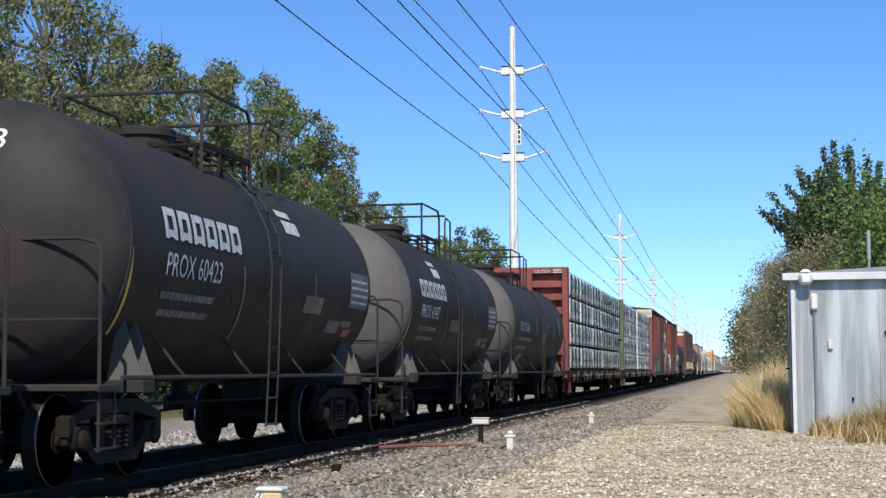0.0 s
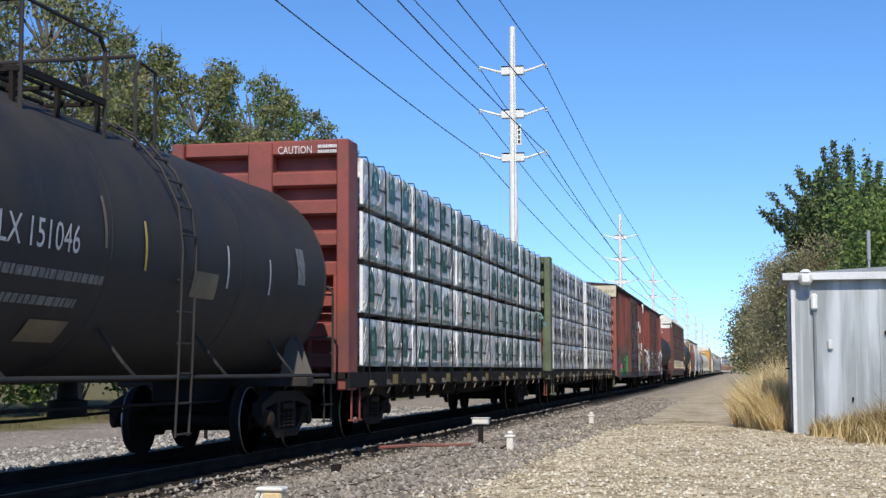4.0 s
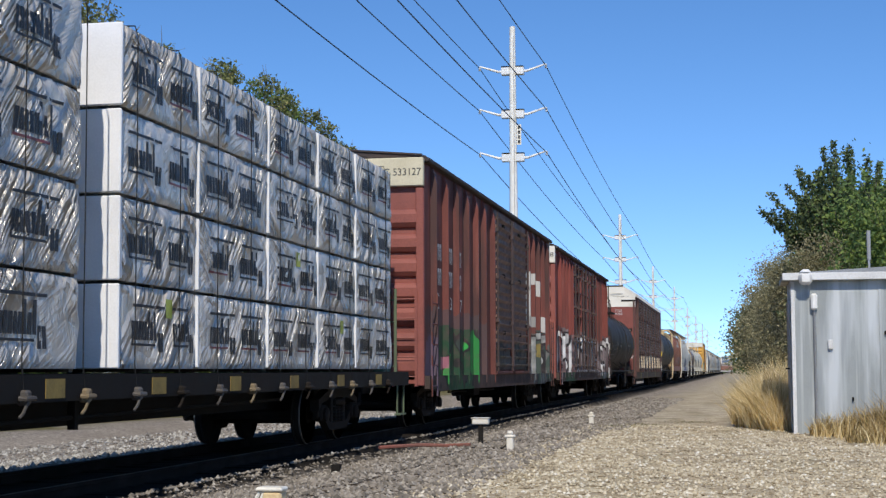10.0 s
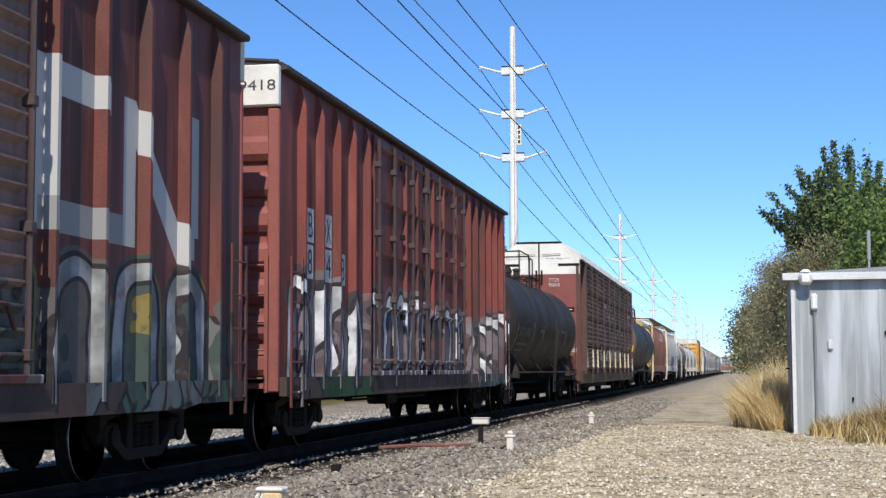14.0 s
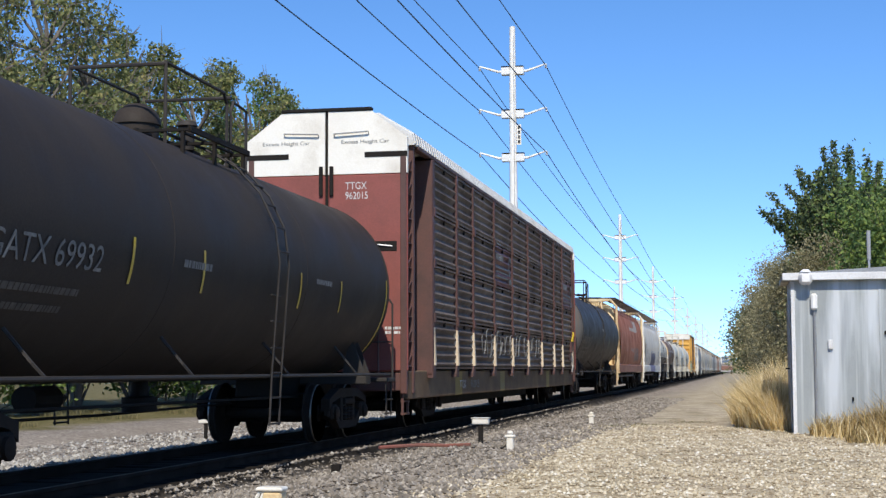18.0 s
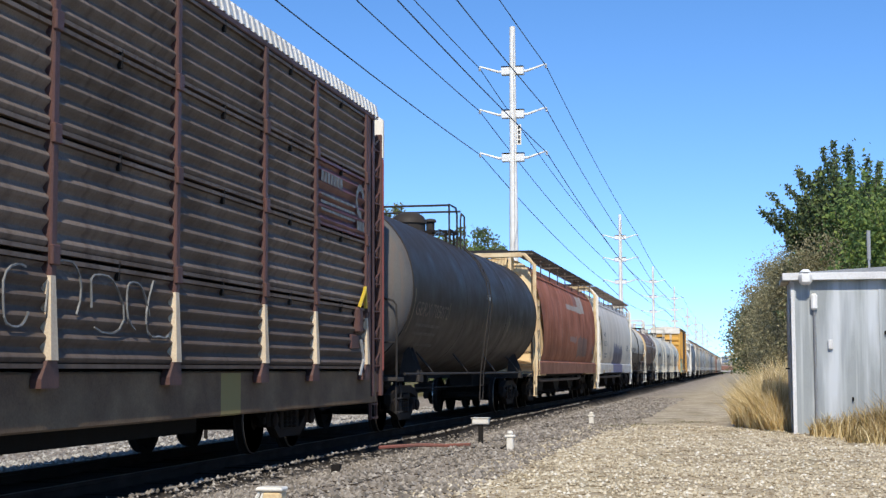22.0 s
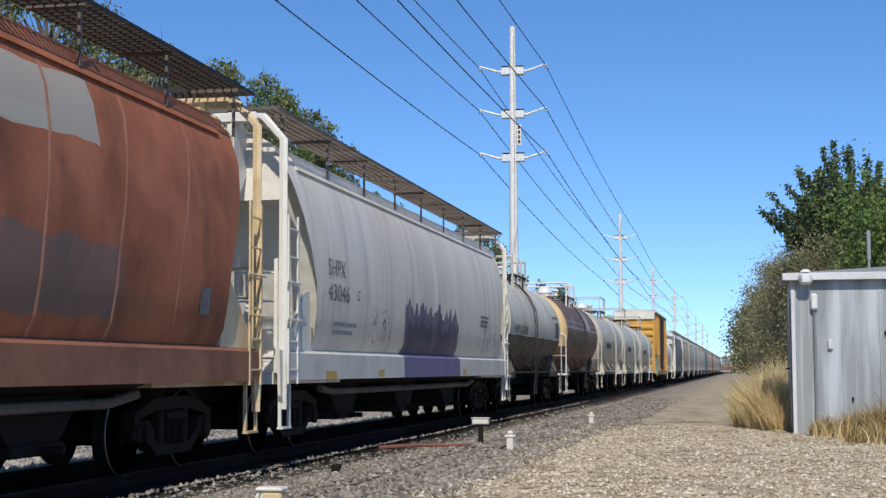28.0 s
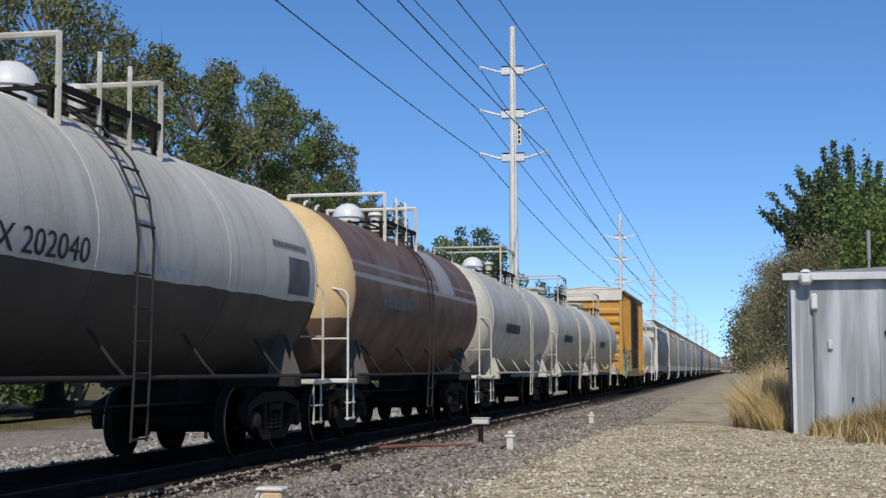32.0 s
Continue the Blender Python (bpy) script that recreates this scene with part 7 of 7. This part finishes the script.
        part("graffiti", Shape().tube(path, 0.012, 4), FADED_MARK, c, "pale outline graffiti")
        y += w * r.uniform(0.9, 1.5)
    part("belly", Shape().box(-0.3, 0.3, -half + 0.2, half - 0.2, 0.62, 1.0).box(-1.44, 1.44, -half + 0.5, half - 0.5, 1.0, 1.1).box(-0.6, 0.6, -7.5, 7.5, 0.35, 0.62), IRON, c)
    # a solid dark box stands in for the shade seen between the panels
    part("liner", Shape().box(-1.17, 1.17, -half + 0.8, half - 0.8, 1.12, 5.2), IRON, c, "dark box standing for the shade inside the rack")
    return c


auto_rack(174.2, 13.85, "tall oxide-red auto-rack car with grimy ridged side panels")
tank_car(198.1, 8.2, 6.6, 1.62, 2.65, surface("grimy_charcoal_paint", (0.032, 0.027, 0.023), (0.046, 0.038, 0.031), 0.5, wear=0.45, gloss=0.14, layers=(streaks((0.06, 0.05, 0.04), 0.5),)), SUNLIT_DUSTY, BLACK_DULL,
         [("word", "GBRX 705072", -7.8, 2.14, 0.26, 3.05, RUBBED_MARK), ("bars", "", -7.4, 1.95, 0.06, 2.2, DIM_MARK), ("bars", "", -7.3, 1.8, 0.06, 2.0, DIM_MARK), ("bars", "", -6.6, 1.6, 0.06, 1.6, DIM_MARK),
          ("band", "", -8.0, 1.83, 0.82, -0.05, TAN_MARK), ("band", "", -4.7, 2.2, 0.3, 0.0, TAN_MARK), ("band", "", -0.5, 2.1, 0.45, 0.05, TAN_MARK), ("band", "", 3.2, 2.1, 0.4, 0.05, TAN_MARK), ("band", "", 5.6, 2.1, 0.35, 0.05, TAN_MARK),
          ("bars", "", -0.2, 2.75, 0.12, 0.5, WHITE_MARK)],
         "charcoal railway tank car with a round hatch and railing on top", dome="dome", platform=(-1.3, -0.35), ends=8.8, pole_y=-0.3, head_depth=0.75, hoop=(0.1, 0.6), guard=0.62, dome_r=0.38)

# ---- covered hoppers ----
BRACKET_IRON = surface("weathered_bracket_iron", (0.16, 0.13, 0.11), (0.09, 0.072, 0.06), 0.7, wear=0.5)


def hopper_car(at, half, side_mat, end_mat, rib_mat, frame_mat, marks, label, sill_mat=None, simple=False, seam_mat=None):
    """A bulging sheet-steel body with sloped ends, open end frames, running boards and bottom chutes."""
    c = car("covered_hopper", at, label)
    sill_mat = sill_mat or side_mat
    L = half - 1.3
    # near half of the section from the sill up to the roof, then mirrored
    sect = [(1.42, 1.42), (1.50, 1.6), (1.55, 1.95), (1.57, 2.35), (1.56, 2.8), (1.51, 3.25), (1.42, 3.65), (1.28, 4.0), (1.1, 4.22), (0.85, 4.36), (0.4, 4.44), (0, 4.46)]
    full = [(x, z) for x, z in sect] + [(-x, z) for x, z in reversed(sect[:-1])]
    # the ends lean in below: each ring's length grows with height up to the roof
    reach = lambda z: L - 0.3 - 0.1 * max(0, 2.3 - z) + 0.72 * min(1, max(0, (z - 2.3) / 1.5))
    n = len(full)
    v, f, cols = [], [], 9
    for k in range(cols):
        for x, z in full:
            v.append((x, reach(z) * (2 * k / (cols - 1) - 1), z))
    for k in range(cols - 1):
        f += [(k * n + i, k * n + i + 1, (k + 1) * n + i + 1, (k + 1) * n + i) for i in range(n - 1)]
    body = part("body", Shape().add(v, f), side_mat, c, smooth=True)
    for k in range(1, 10):
        y = (2 * k / 10 - 1)
        s = Shape()
        for i in range(len(sect) - 3):
            (xa, za), (xb, zb) = sect[i], sect[i + 1]
            ya, yb = reach(za) * y, reach(zb) * y
            s.add([(xa + 0.001, ya - 0.03, za), (xa + 0.004, ya, za), (xa + 0.001, ya + 0.03, za), (xb + 0.001, yb - 0.03, zb), (xb + 0.004, yb, zb), (xb + 0.001, yb + 0.03, zb)], [(0, 1, 4, 3), (1, 2, 5, 4)])
        part("side_seam", s, seam_mat or side_mat, body)
    for s in (-1, 1):
        # end sheet, recessed sloping bay and the end frame
        v = [(x * 0.985, s * (reach(z) - 0.02 - 0.45 * max(0, min(1, (3.9 - z) / 1.2))), z) for x, z in full]
        e = Shape()
        m = len(full)
        e.add(v, [tuple(range(m))])
        part("end_sheet", e, end_mat, c, "sloped end of the hopper body")
        panel_y = s * (L + 0.44)
        part("end_panel", Shape().prism([(-1.3, 3.45), (1.3, 3.45), (1.3, 3.98), (1.12, 4.24), (0.87, 4.38), (-0.87, 4.38), (-1.12, 4.24), (-1.3, 3.98)], "y", min(panel_y, panel_y + s * 0.03), max(panel_y, panel_y + s * 0.03)), end_mat, c, "upright sheet across the top of the end")
        for x in (-0.55, 0.55):
            part("panel_stiffener", Shape().slab(x - 0.05, x + 0.05, min(panel_y + s * 0.032, panel_y + s * 0.13), max(panel_y + s * 0.032, panel_y + s * 0.13), 3.35, 4.5, 0.01), end_mat, c)
        bay = Shape().prism([(s * (L - 0.6), 1.42), (s * (L - 2.2), 1.05), (s * (L - 2.2), 0.95), (s * (half - 0.2), 0.95), (s * (half - 0.2), 1.1)], "x", -1.38, 1.38)
        part("shear_plate", bay, frame_mat, c)
        for x in (-1.45, 1.45):
            part("corner_plate", Shape().prism([(s * (half - 0.4), 1.4), (s * (L - 0.35), 1.4), (s * (L - 0.28), 2.25), (s * (L - 0.02), 2.2)], "x", x - 0.012, x + 0.012), end_mat, c, "pale gusset plate at the corner")
        for x in (-1.46, 1.46):
            yp = s * (half - 0.35)
            part("end_post", Shape().tube([(x, yp, 0.62), (x, yp, 4.2), (x * 0.8, yp, 4.52), (x * 0.7, yp, 4.53)], 0.062, 6), rib_mat, c, "upright post bending in to the roof", smooth=True)
            part("post_foot", Shape().prism([(yp - s * 0.16, 1.4), (yp + s * 0.2, 1.4), (yp + s * 0.14, 0.8), (yp, 0.62), (yp - s * 0.1, 0.8)], "x", x - 0.02, x + 0.02), rib_mat, c)
        part("top_beam", Shape().slab(-1.1, 1.1, s * (half - 0.35) - 0.07, s * (half - 0.35) + 0.07, 4.44, 4.58, 0.015), rib_mat, c)
        for x in (-0.75, 0.75):
            web = Shape().prism([(s * (half - 0.35), 1.1), (s * (half - 0.75), 1.1), (s * (L - 0.15), 2.35), (s * (L + 0.0), 2.35)], "x", x - 0.04, x + 0.04)
            part("end_gusset", web, end_mat, c, "plate bracing of the end frame")
            web = Shape().prism([(s * (half - 0.3), 3.2), (s * (L + 0.3), 4.0), (s * (L + 0.3), 4.4), (s * (half - 0.3), 4.55)], "x", x - 0.03, x + 0.03)
            part("end_gusset", web, end_mat, c, "plate bracing of the end frame")
        ladder(c, 1.53, s * (half - 0.38), s * (half - 0.8), 0.95, 3.2, rib_mat, 6, name="corner_ladder", split=not simple)
        ladder(c, -1.53, s * (half - 0.42), s * (half - 0.86), 0.95, 2.7, rib_mat, 5, name="corner_ladder", split=not simple)
        ladder(c, (0.85, 1.4), s * (half - 0.24), 0, 1.1, 2.6, rib_mat, 4, along="x", name="end_ladder", split=not simple)
        part("grab_rail", Shape().tube([(1.55, s * (half - 0.25), 1.8), (1.55, s * (half - 0.9), 1.8)], 0.016, 5).tube([(1.55, s * (half - 0.25), 2.3), (1.55, s * (half - 0.9), 2.3)], 0.016, 5), rib_mat, c)
        st = Shape()
        for dy in (-0.2, 0.2):
            st.box(1.42, 1.46, s * (half - 0.5) + dy - 0.02, s * (half - 0.5) + dy + 0.02, 0.36, 0.98)
        st.box(1.4, 1.48, s * (half - 0.5) - 0.2, s * (half - 0.5) + 0.2, 0.36, 0.39)
        part("sill_step", st, rib_mat, c)
        if not simple:
            deck_y = sorted((s * (half - 0.28), s * (half - 0.8)))
            board_mat = BLACK_DULL if end_mat is not WHITE_PAINT else BRACKET_IRON
            cross = part("crossover_board", Shape().box(-1.4, 0.7, deck_y[0], deck_y[0] + 0.03, 4.58, 4.66).box(-1.4, 0.7, deck_y[1] - 0.03, deck_y[1], 4.58, 4.66), board_mat, c, "open grating across the end of the roof")
            slat = Shape().box(-0.012, 0.012, deck_y[0] + 0.031, deck_y[1] - 0.031, 4.64, 4.662).data("grating_bar", board_mat)
            for k in range(21):
                part("grating_bar", slat, parent=cross).location = (-1.35 + 0.1 * k, 0, 0)
        part("stub_sill", Shape().slab(-0.3, 0.3, min(s * (half - 3.2), s * (half + 0.1)), max(s * (half - 3.2), s * (half + 0.1)), 0.7, 1.0, 0.02), IRON, c)
        coupler(c, s * (half - 0.02), s)
        truck(c, s * (half - 2.1))
        part("brake_box", Shape().slab(0.2, 0.55, s * (half - 0.6), s * (half - 0.6) + 0.25, 1.1, 1.7, 0.03), rib_mat, c)
    for side in (-1, 1):
        x0, x1 = sorted((side * 1.4, side * 1.53))
        part("side_sill", Shape().prism([(x0, 1.0), (x1, 1.0), (x1, 1.36) if side > 0 else (x1, 1.43), (x0, 1.43) if side > 0 else (x0, 1.36)], "y", -half + 0.45, half - 0.45), sill_mat, c)
        # running board on brackets, with open treads
        board = Shape()
        xb0, xb1 = sorted((side * 0.72, side * 1.4))
        for k in range(7):
            xx = xb0 + (xb1 - xb0) * k / 6
            board.box(xx - 0.006, xx + 0.006, -half + 0.3, half - 0.3, 4.6, 4.64)
        kk = 150 if not simple else 24
        for k in range(kk):
            y = -half + 0.3 + (2 * half - 0.6) * k / (kk - 1)
            board.box(xb0, xb1, y - 0.018, y + 0.018, 4.603, 4.635)
        part("roof_ledge", Shape().prism([(side * 1.31, 3.93), (side * 1.34, 3.93), (side * 1.2, 4.16), (side * 1.14, 4.16)], "y", -L + 0.1, L - 0.1), side_mat, c, "narrow ledge along the roof edge")
        part("running_board", board, BLACK_DULL if end_mat is not WHITE_PAINT else BRACKET_IRON, c, "open steel running board along the roof")
        for k in range(9):
            y = -half + 0.8 + (2 * half - 1.6) * k / 8
            part("board_bracket", Shape().box(side * 1.3 - 0.015, side * 1.3 + 0.015, y - 0.022, y + 0.022, 4.0, 4.6).box(min(side * 0.75, side * 1.36), max(side * 0.75, side * 1.36), y - 0.02, y + 0.02, 4.56, 4.6), BRACKET_IRON, c)
    hatch = Shape().slab(-0.45, 0.45, -half + 2.2, half - 2.2, 4.44, 4.56, 0.03)
    part("hatch_cover", hatch, end_mat if end_mat is not CREAM_PAINT else side_mat, c, "long roof hatch cover")
    for k in range(3):
        y = (k - 1) * (half - 1.3) * 0.52
        ch = Shape().prism([(y - 1.6, 1.4), (y - 0.5, 0.45), (y + 0.5, 0.45), (y + 1.6, 1.4)], "x", -0.95, 0.95)
        part("chute", ch, IRON if not simple else sill_mat, c, "dark sloped discharge chute")
        part("outlet_gate", Shape().slab(-1.0, 1.0, y - 0.55, y + 0.55, 0.34, 0.46, 0.02).tube([(-1.25, y, 0.4), (1.25, y, 0.4)], 0.04, 8), RUSTY_IRON, c)
    part("centre_sill", Shape().box(-0.3, 0.3, -half + 3, half - 3, 0.75, 1.1), IRON, c)
    for side in (-1, 1):
        part("brake_pipe", Shape().tube([(side * 1.12, -half + 3.3, 0.86), (side * 1.12, -half + 4.0, 0.8), (side * 1.12, half - 4.0, 0.8), (side * 1.12, half - 3.3, 0.88)], 0.055, 8), BRACKET_IRON, c, "long dull pipe below the side sill")
        part("slope_plate", Shape().prism([(side * 1.38, 1.0), (side * 1.36, 1.0), (side * 0.98, 0.9), (side * 0.98, 0.93)], "y", -half + 3.0, half - 3.0), IRON, c)

    def skin(y, z):
        def at_(u, w):
            zz = z + w
            for (xa, za), (xb, zb) in zip(sect, sect[1:]):
                if za <= zz <= zb:
                    return (xa + (xb - xa) * (zz - za) / (zb - za) + 0.012, y + u, zz)
            return (1.5, y + u, zz)
        return at_

    for text, y, z, h, w, m in marks:
        g = Shape()
        if text:
            writing(g, text, skin(y, z), h, w)
        else:
            bars(g, skin(y, z), w, h, int(y * 53) + int(z * 7), 0.2)
        part("lettering", g, m, c, "stencilled lettering on the hopper side")
    return c


RUST_SIDE = surface("rusted_red_hopper", (0.46, 0.16, 0.075), (0.3, 0.105, 0.055), 0.6, gloss=0.15, wear=0.5, scale=0.9, layers=(
    streaks((0.384, 0.168, 0.072), 0.45, (0.300, 0.800, 0.144), 0.56, 0.72), streaks((0.072, 0.042, 0.036), 0.5, (0.300, 0.800, 0.360)),
    patch(-1.4, 3.4, 3.22, 3.4, (0.42, 0.4, 0.34), 0.02, 0.8), patch(1.2, 4.4, 3.22, 3.85, (0.44, 0.42, 0.36), 0.06, 0.85, 0.8), patch(1.2, 2.3, 3.42, 3.9, (0.24, 0.085, 0.055), 0.04, 0.9), patch(1.6, 4.8, 1.6, 2.3, (0.14, 0.145, 0.135), 0.15, 0.6, 0.7), patch(-0.8, 1.2, 2.1, 2.3, (0.3, 0.3, 0.28), 0.12, 0.5)))
RUST_SILL = surface("rust_orange_sill", (0.3, 0.12, 0.06), (0.2, 0.08, 0.045), 0.65, wear=0.5)
ORANGE_POST = surface("peeling_cream_post", (0.7, 0.56, 0.34), (0.5, 0.33, 0.17), 0.6, wear=0.5)
hopper_car(216.35, 9.55, RUST_SIDE, surface("faded_cream_end", (0.76, 0.6, 0.36), (0.62, 0.45, 0.24), 0.55, wear=0.4), ORANGE_POST, ORANGE_POST,
           [("", 7.0, 1.75, 0.3, 0.3, FADED_MARK)], "rusty red covered hopper with a cream end", RUST_SILL,
           seam_mat=surface("rubbed_weld_seam", (0.5, 0.22, 0.11), (0.34, 0.13, 0.07), 0.6, wear=0.5))
WHITE_SIDE = surface("dirty_white_hopper", (0.8, 0.72, 0.59), (0.68, 0.6, 0.48), 0.45, wear=0.45, scale=0.7, stretch=(0.3, 1.4, 0.15), grain=0.04, bump=0.03, coarse=0.5, layers=(
    streaks((0.3, 0.29, 0.27), 0.45, (0.25, 1.3, 0.15)),
    fingers(-2.5, 2.6, 2.25, 0.5, (0.075, 0.066, 0.135)), fingers(-2.3, 2.4, 1.95, 0.35, (0.05, 0.045, 0.095)),
    scrawl(-5.0, -3.6, 1.6, 2.15), scrawl(5.2, 7.0, 1.6, 2.2), scrawl(7.2, 7.7, 1.6, 2.2)))
RUBBED_GREY = surface("rubbed_grey_lettering", (0.32, 0.31, 0.29), (0.42, 0.4, 0.37), 0.6, wear=0.5, scale=9)
WHITE_SILL = surface("white_sill", (0.62, 0.6, 0.55), (0.5, 0.47, 0.42), 0.5, wear=0.4, layers=(patch(-2.5, 2.85, 0.9, 1.6, (0.15, 0.135, 0.25), 0.02), patch(-7.6, -7.0, 1.0, 1.12, (0.5, 0.33, 0.08)), patch(-4.4, -4.0, 1.02, 1.14, (0.5, 0.33, 0.08)), patch(3.2, 3.6, 1.02, 1.14, (0.5, 0.33, 0.08))))
hopper_car(236.1, 9.8, WHITE_SIDE, WHITE_PAINT, WHITE_PAINT, WHITE_PAINT,
           [("SHPX", -7.62, 2.5, 0.25, 0.95, FADED_MARK), ("43046", -7.62, 2.14, 0.25, 1.18, FADED_MARK), ("C", -5.95, 2.2, 0.16, 0.14, DARK_MARK), ("", -7.2, 1.78, 0.06, 1.3, RUBBED_GREY), ("", -7.2, 1.66, 0.06, 1.1, RUBBED_GREY), ("", 5.2, 2.3, 0.06, 1.0, FADED_MARK), ("", 5.2, 2.2, 0.06, 1.0, FADED_MARK), ("", 5.2, 2.1, 0.06, 0.9, FADED_MARK)],
           "dirty white covered hopper with purple graffiti", WHITE_SILL)


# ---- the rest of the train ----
# one colour above the line, a darker one below, with a wavering edge
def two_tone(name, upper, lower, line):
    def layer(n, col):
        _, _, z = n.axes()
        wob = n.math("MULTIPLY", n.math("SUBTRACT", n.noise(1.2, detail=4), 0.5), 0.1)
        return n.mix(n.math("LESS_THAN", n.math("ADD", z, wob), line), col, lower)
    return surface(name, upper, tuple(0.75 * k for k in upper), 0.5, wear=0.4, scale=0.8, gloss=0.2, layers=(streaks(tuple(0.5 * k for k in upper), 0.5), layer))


GREY_BLACK = two_tone("grey_over_dark", (0.63, 0.595, 0.505), (0.06, 0.051, 0.045), 2.08)
CREAM_BLACK = two_tone("cream_over_dark", (0.78, 0.72, 0.56), (0.04, 0.035, 0.031), 2.08)
# the two full-length grey stripes are reflections painted over the brown
BROWN_TANK = surface("brown_tank_with_reflections", (0.19, 0.12, 0.085), (0.135, 0.086, 0.064), 0.5, wear=0.45, gloss=0.15, layers=(patch(-6, 6, 2.62, 2.7, (0.3, 0.29, 0.28)), patch(-6, 6, 2.84, 2.9, (0.25, 0.22, 0.2)), patch(1.3, 2.9, 2.7, 3.6, (0.36, 0.34, 0.34), 0.05)))
CREAM_HEAD = two_tone("cream_over_dark_brown", (0.74, 0.53, 0.27), (0.12, 0.075, 0.05), 1.95)
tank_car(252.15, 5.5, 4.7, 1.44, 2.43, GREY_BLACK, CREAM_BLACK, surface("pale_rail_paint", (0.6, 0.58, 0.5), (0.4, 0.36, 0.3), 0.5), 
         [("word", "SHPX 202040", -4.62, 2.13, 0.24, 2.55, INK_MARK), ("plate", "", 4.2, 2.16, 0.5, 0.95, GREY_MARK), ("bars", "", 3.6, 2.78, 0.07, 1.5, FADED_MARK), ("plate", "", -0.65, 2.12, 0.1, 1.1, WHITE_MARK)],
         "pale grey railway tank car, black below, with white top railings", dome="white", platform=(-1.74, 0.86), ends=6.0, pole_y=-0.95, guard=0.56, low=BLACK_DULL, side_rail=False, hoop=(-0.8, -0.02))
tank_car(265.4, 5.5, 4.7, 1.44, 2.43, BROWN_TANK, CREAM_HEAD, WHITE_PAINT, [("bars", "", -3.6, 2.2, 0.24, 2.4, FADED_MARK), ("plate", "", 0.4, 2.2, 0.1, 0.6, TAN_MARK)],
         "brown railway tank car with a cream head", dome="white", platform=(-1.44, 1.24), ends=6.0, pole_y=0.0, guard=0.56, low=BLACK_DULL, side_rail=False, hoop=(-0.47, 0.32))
for k, y in enumerate((278.9, 292.0, 305.2)):
    tank_car(y, 5.5, 4.7, 1.42, 2.42, PALE_PAINT, PALE_PAINT, PALE_PAINT, [("bars", "", -3.4, 2.1, 0.24, 2.4, DARK_MARK)],
             "pale grey railway tank car with grey end railings", dome="hatch" if k else "white", ends=6.0)
YELLOW_SIDE = surface("yellow_boxcar_paint", (0.5, 0.27, 0.045), (0.36, 0.18, 0.035), 0.55, wear=0.4, layers=(streaks((0.12, 0.07, 0.03), 0.6), spray(-9, -1, 0.8, 2.2, [(0.05, 0.12, 0.1), (0.25, 0.35, 0.28), (0.05, 0.05, 0.05), (0.35, 0.2, 0.05)], 0.9, 0.12)))
YELLOW_END = surface("yellow_end_paint", (0.6, 0.33, 0.06), (0.5, 0.26, 0.05), 0.55)
box_car(321.8, 7.8, 5.2, 0.78, YELLOW_SIDE, WHITE_PAINT, YELLOW_END, [-7.3 + 1.0 * k for k in range(15) if not 5 <= k <= 9], [(-2.6, 2.2)], [("", -6.7, 3.0, 0.3, 1.4, DARK_MARK, False)],
        "yellow ribbed boxcar with a white-topped end", door_mat=ROOF_DARK)
tank_car(337.3, 4.9, 4.3, 1.42, 2.42, WHITE_PAINT, WHITE_PAINT, WHITE_PAINT, [], "white railway tank car with pale railings", dome="white", ends=5.8)
DARK_HOP = surface("charcoal_hopper_paint", (0.16, 0.16, 0.165), (0.1, 0.1, 0.1), 0.5, wear=0.5)
BEIGE_HOP = surface("beige_hopper_paint", (0.56, 0.48, 0.35), (0.44, 0.37, 0.26), 0.5, wear=0.5)
GREY_HOP = surface("grey_hopper_paint", (0.46, 0.43, 0.37), (0.36, 0.33, 0.28), 0.5, wear=0.5)
y = 353.3
hopper_car(y, 9.2, DARK_HOP, WHITE_PAINT, WHITE_PAINT, GREY_HOP, [], "charcoal covered hopper with a white end", simple=True)
for k in range(18):
    y += 18.9
    m = (BEIGE_HOP, GREY_HOP, GREY_HOP, BEIGE_HOP, GREY_HOP, DARK_HOP, GREY_HOP, BEIGE_HOP, RUST_SIDE)[k % 9]
    hopper_car(y, 9.2, m, m, m, m, [], {BEIGE_HOP: "beige covered hopper", GREY_HOP: "grey covered hopper", DARK_HOP: "charcoal covered hopper", RUST_SIDE: "rusty red covered hopper"}[m] + " in the far part of the train", simple=True)


# ---- what moves ----
ROLLED = (0.0, 29.78, 59.78, 90.04, 119.56, 148.84, 178.52, 207.76, 237.11)   # metres every four seconds


def run(t):
    """Metres that the train has rolled towards the camera, smooth between the table's values."""
    i = min(7, int(t // 4))
    u = t / 4 - i
    pace = lambda k: (ROLLED[k + 1] - ROLLED[k - 1]) / 2 if 0 < k < 8 else ROLLED[1] - ROLLED[0] if k <= 0 else ROLLED[8] - ROLLED[7]
    a, b, m, n = ROLLED[i], ROLLED[i + 1], pace(i), pace(i + 1)
    return a + m * u + (3 * (b - a) - 2 * m - n) * u * u + (m + n - 2 * (b - a)) * u ** 3


def motions():
    for c, at in train:
        walk(c, [(t, pose(0, at - run(t), 0)) for t in range(33)])
    steps = [k / 15 for k in range(481)]
    for w, a in wheelsets[:84]:
        walk(w, [(t, pose(0, a, WHEEL_R, math.degrees(run(t) / WHEEL_R))) for t in steps])


motions()
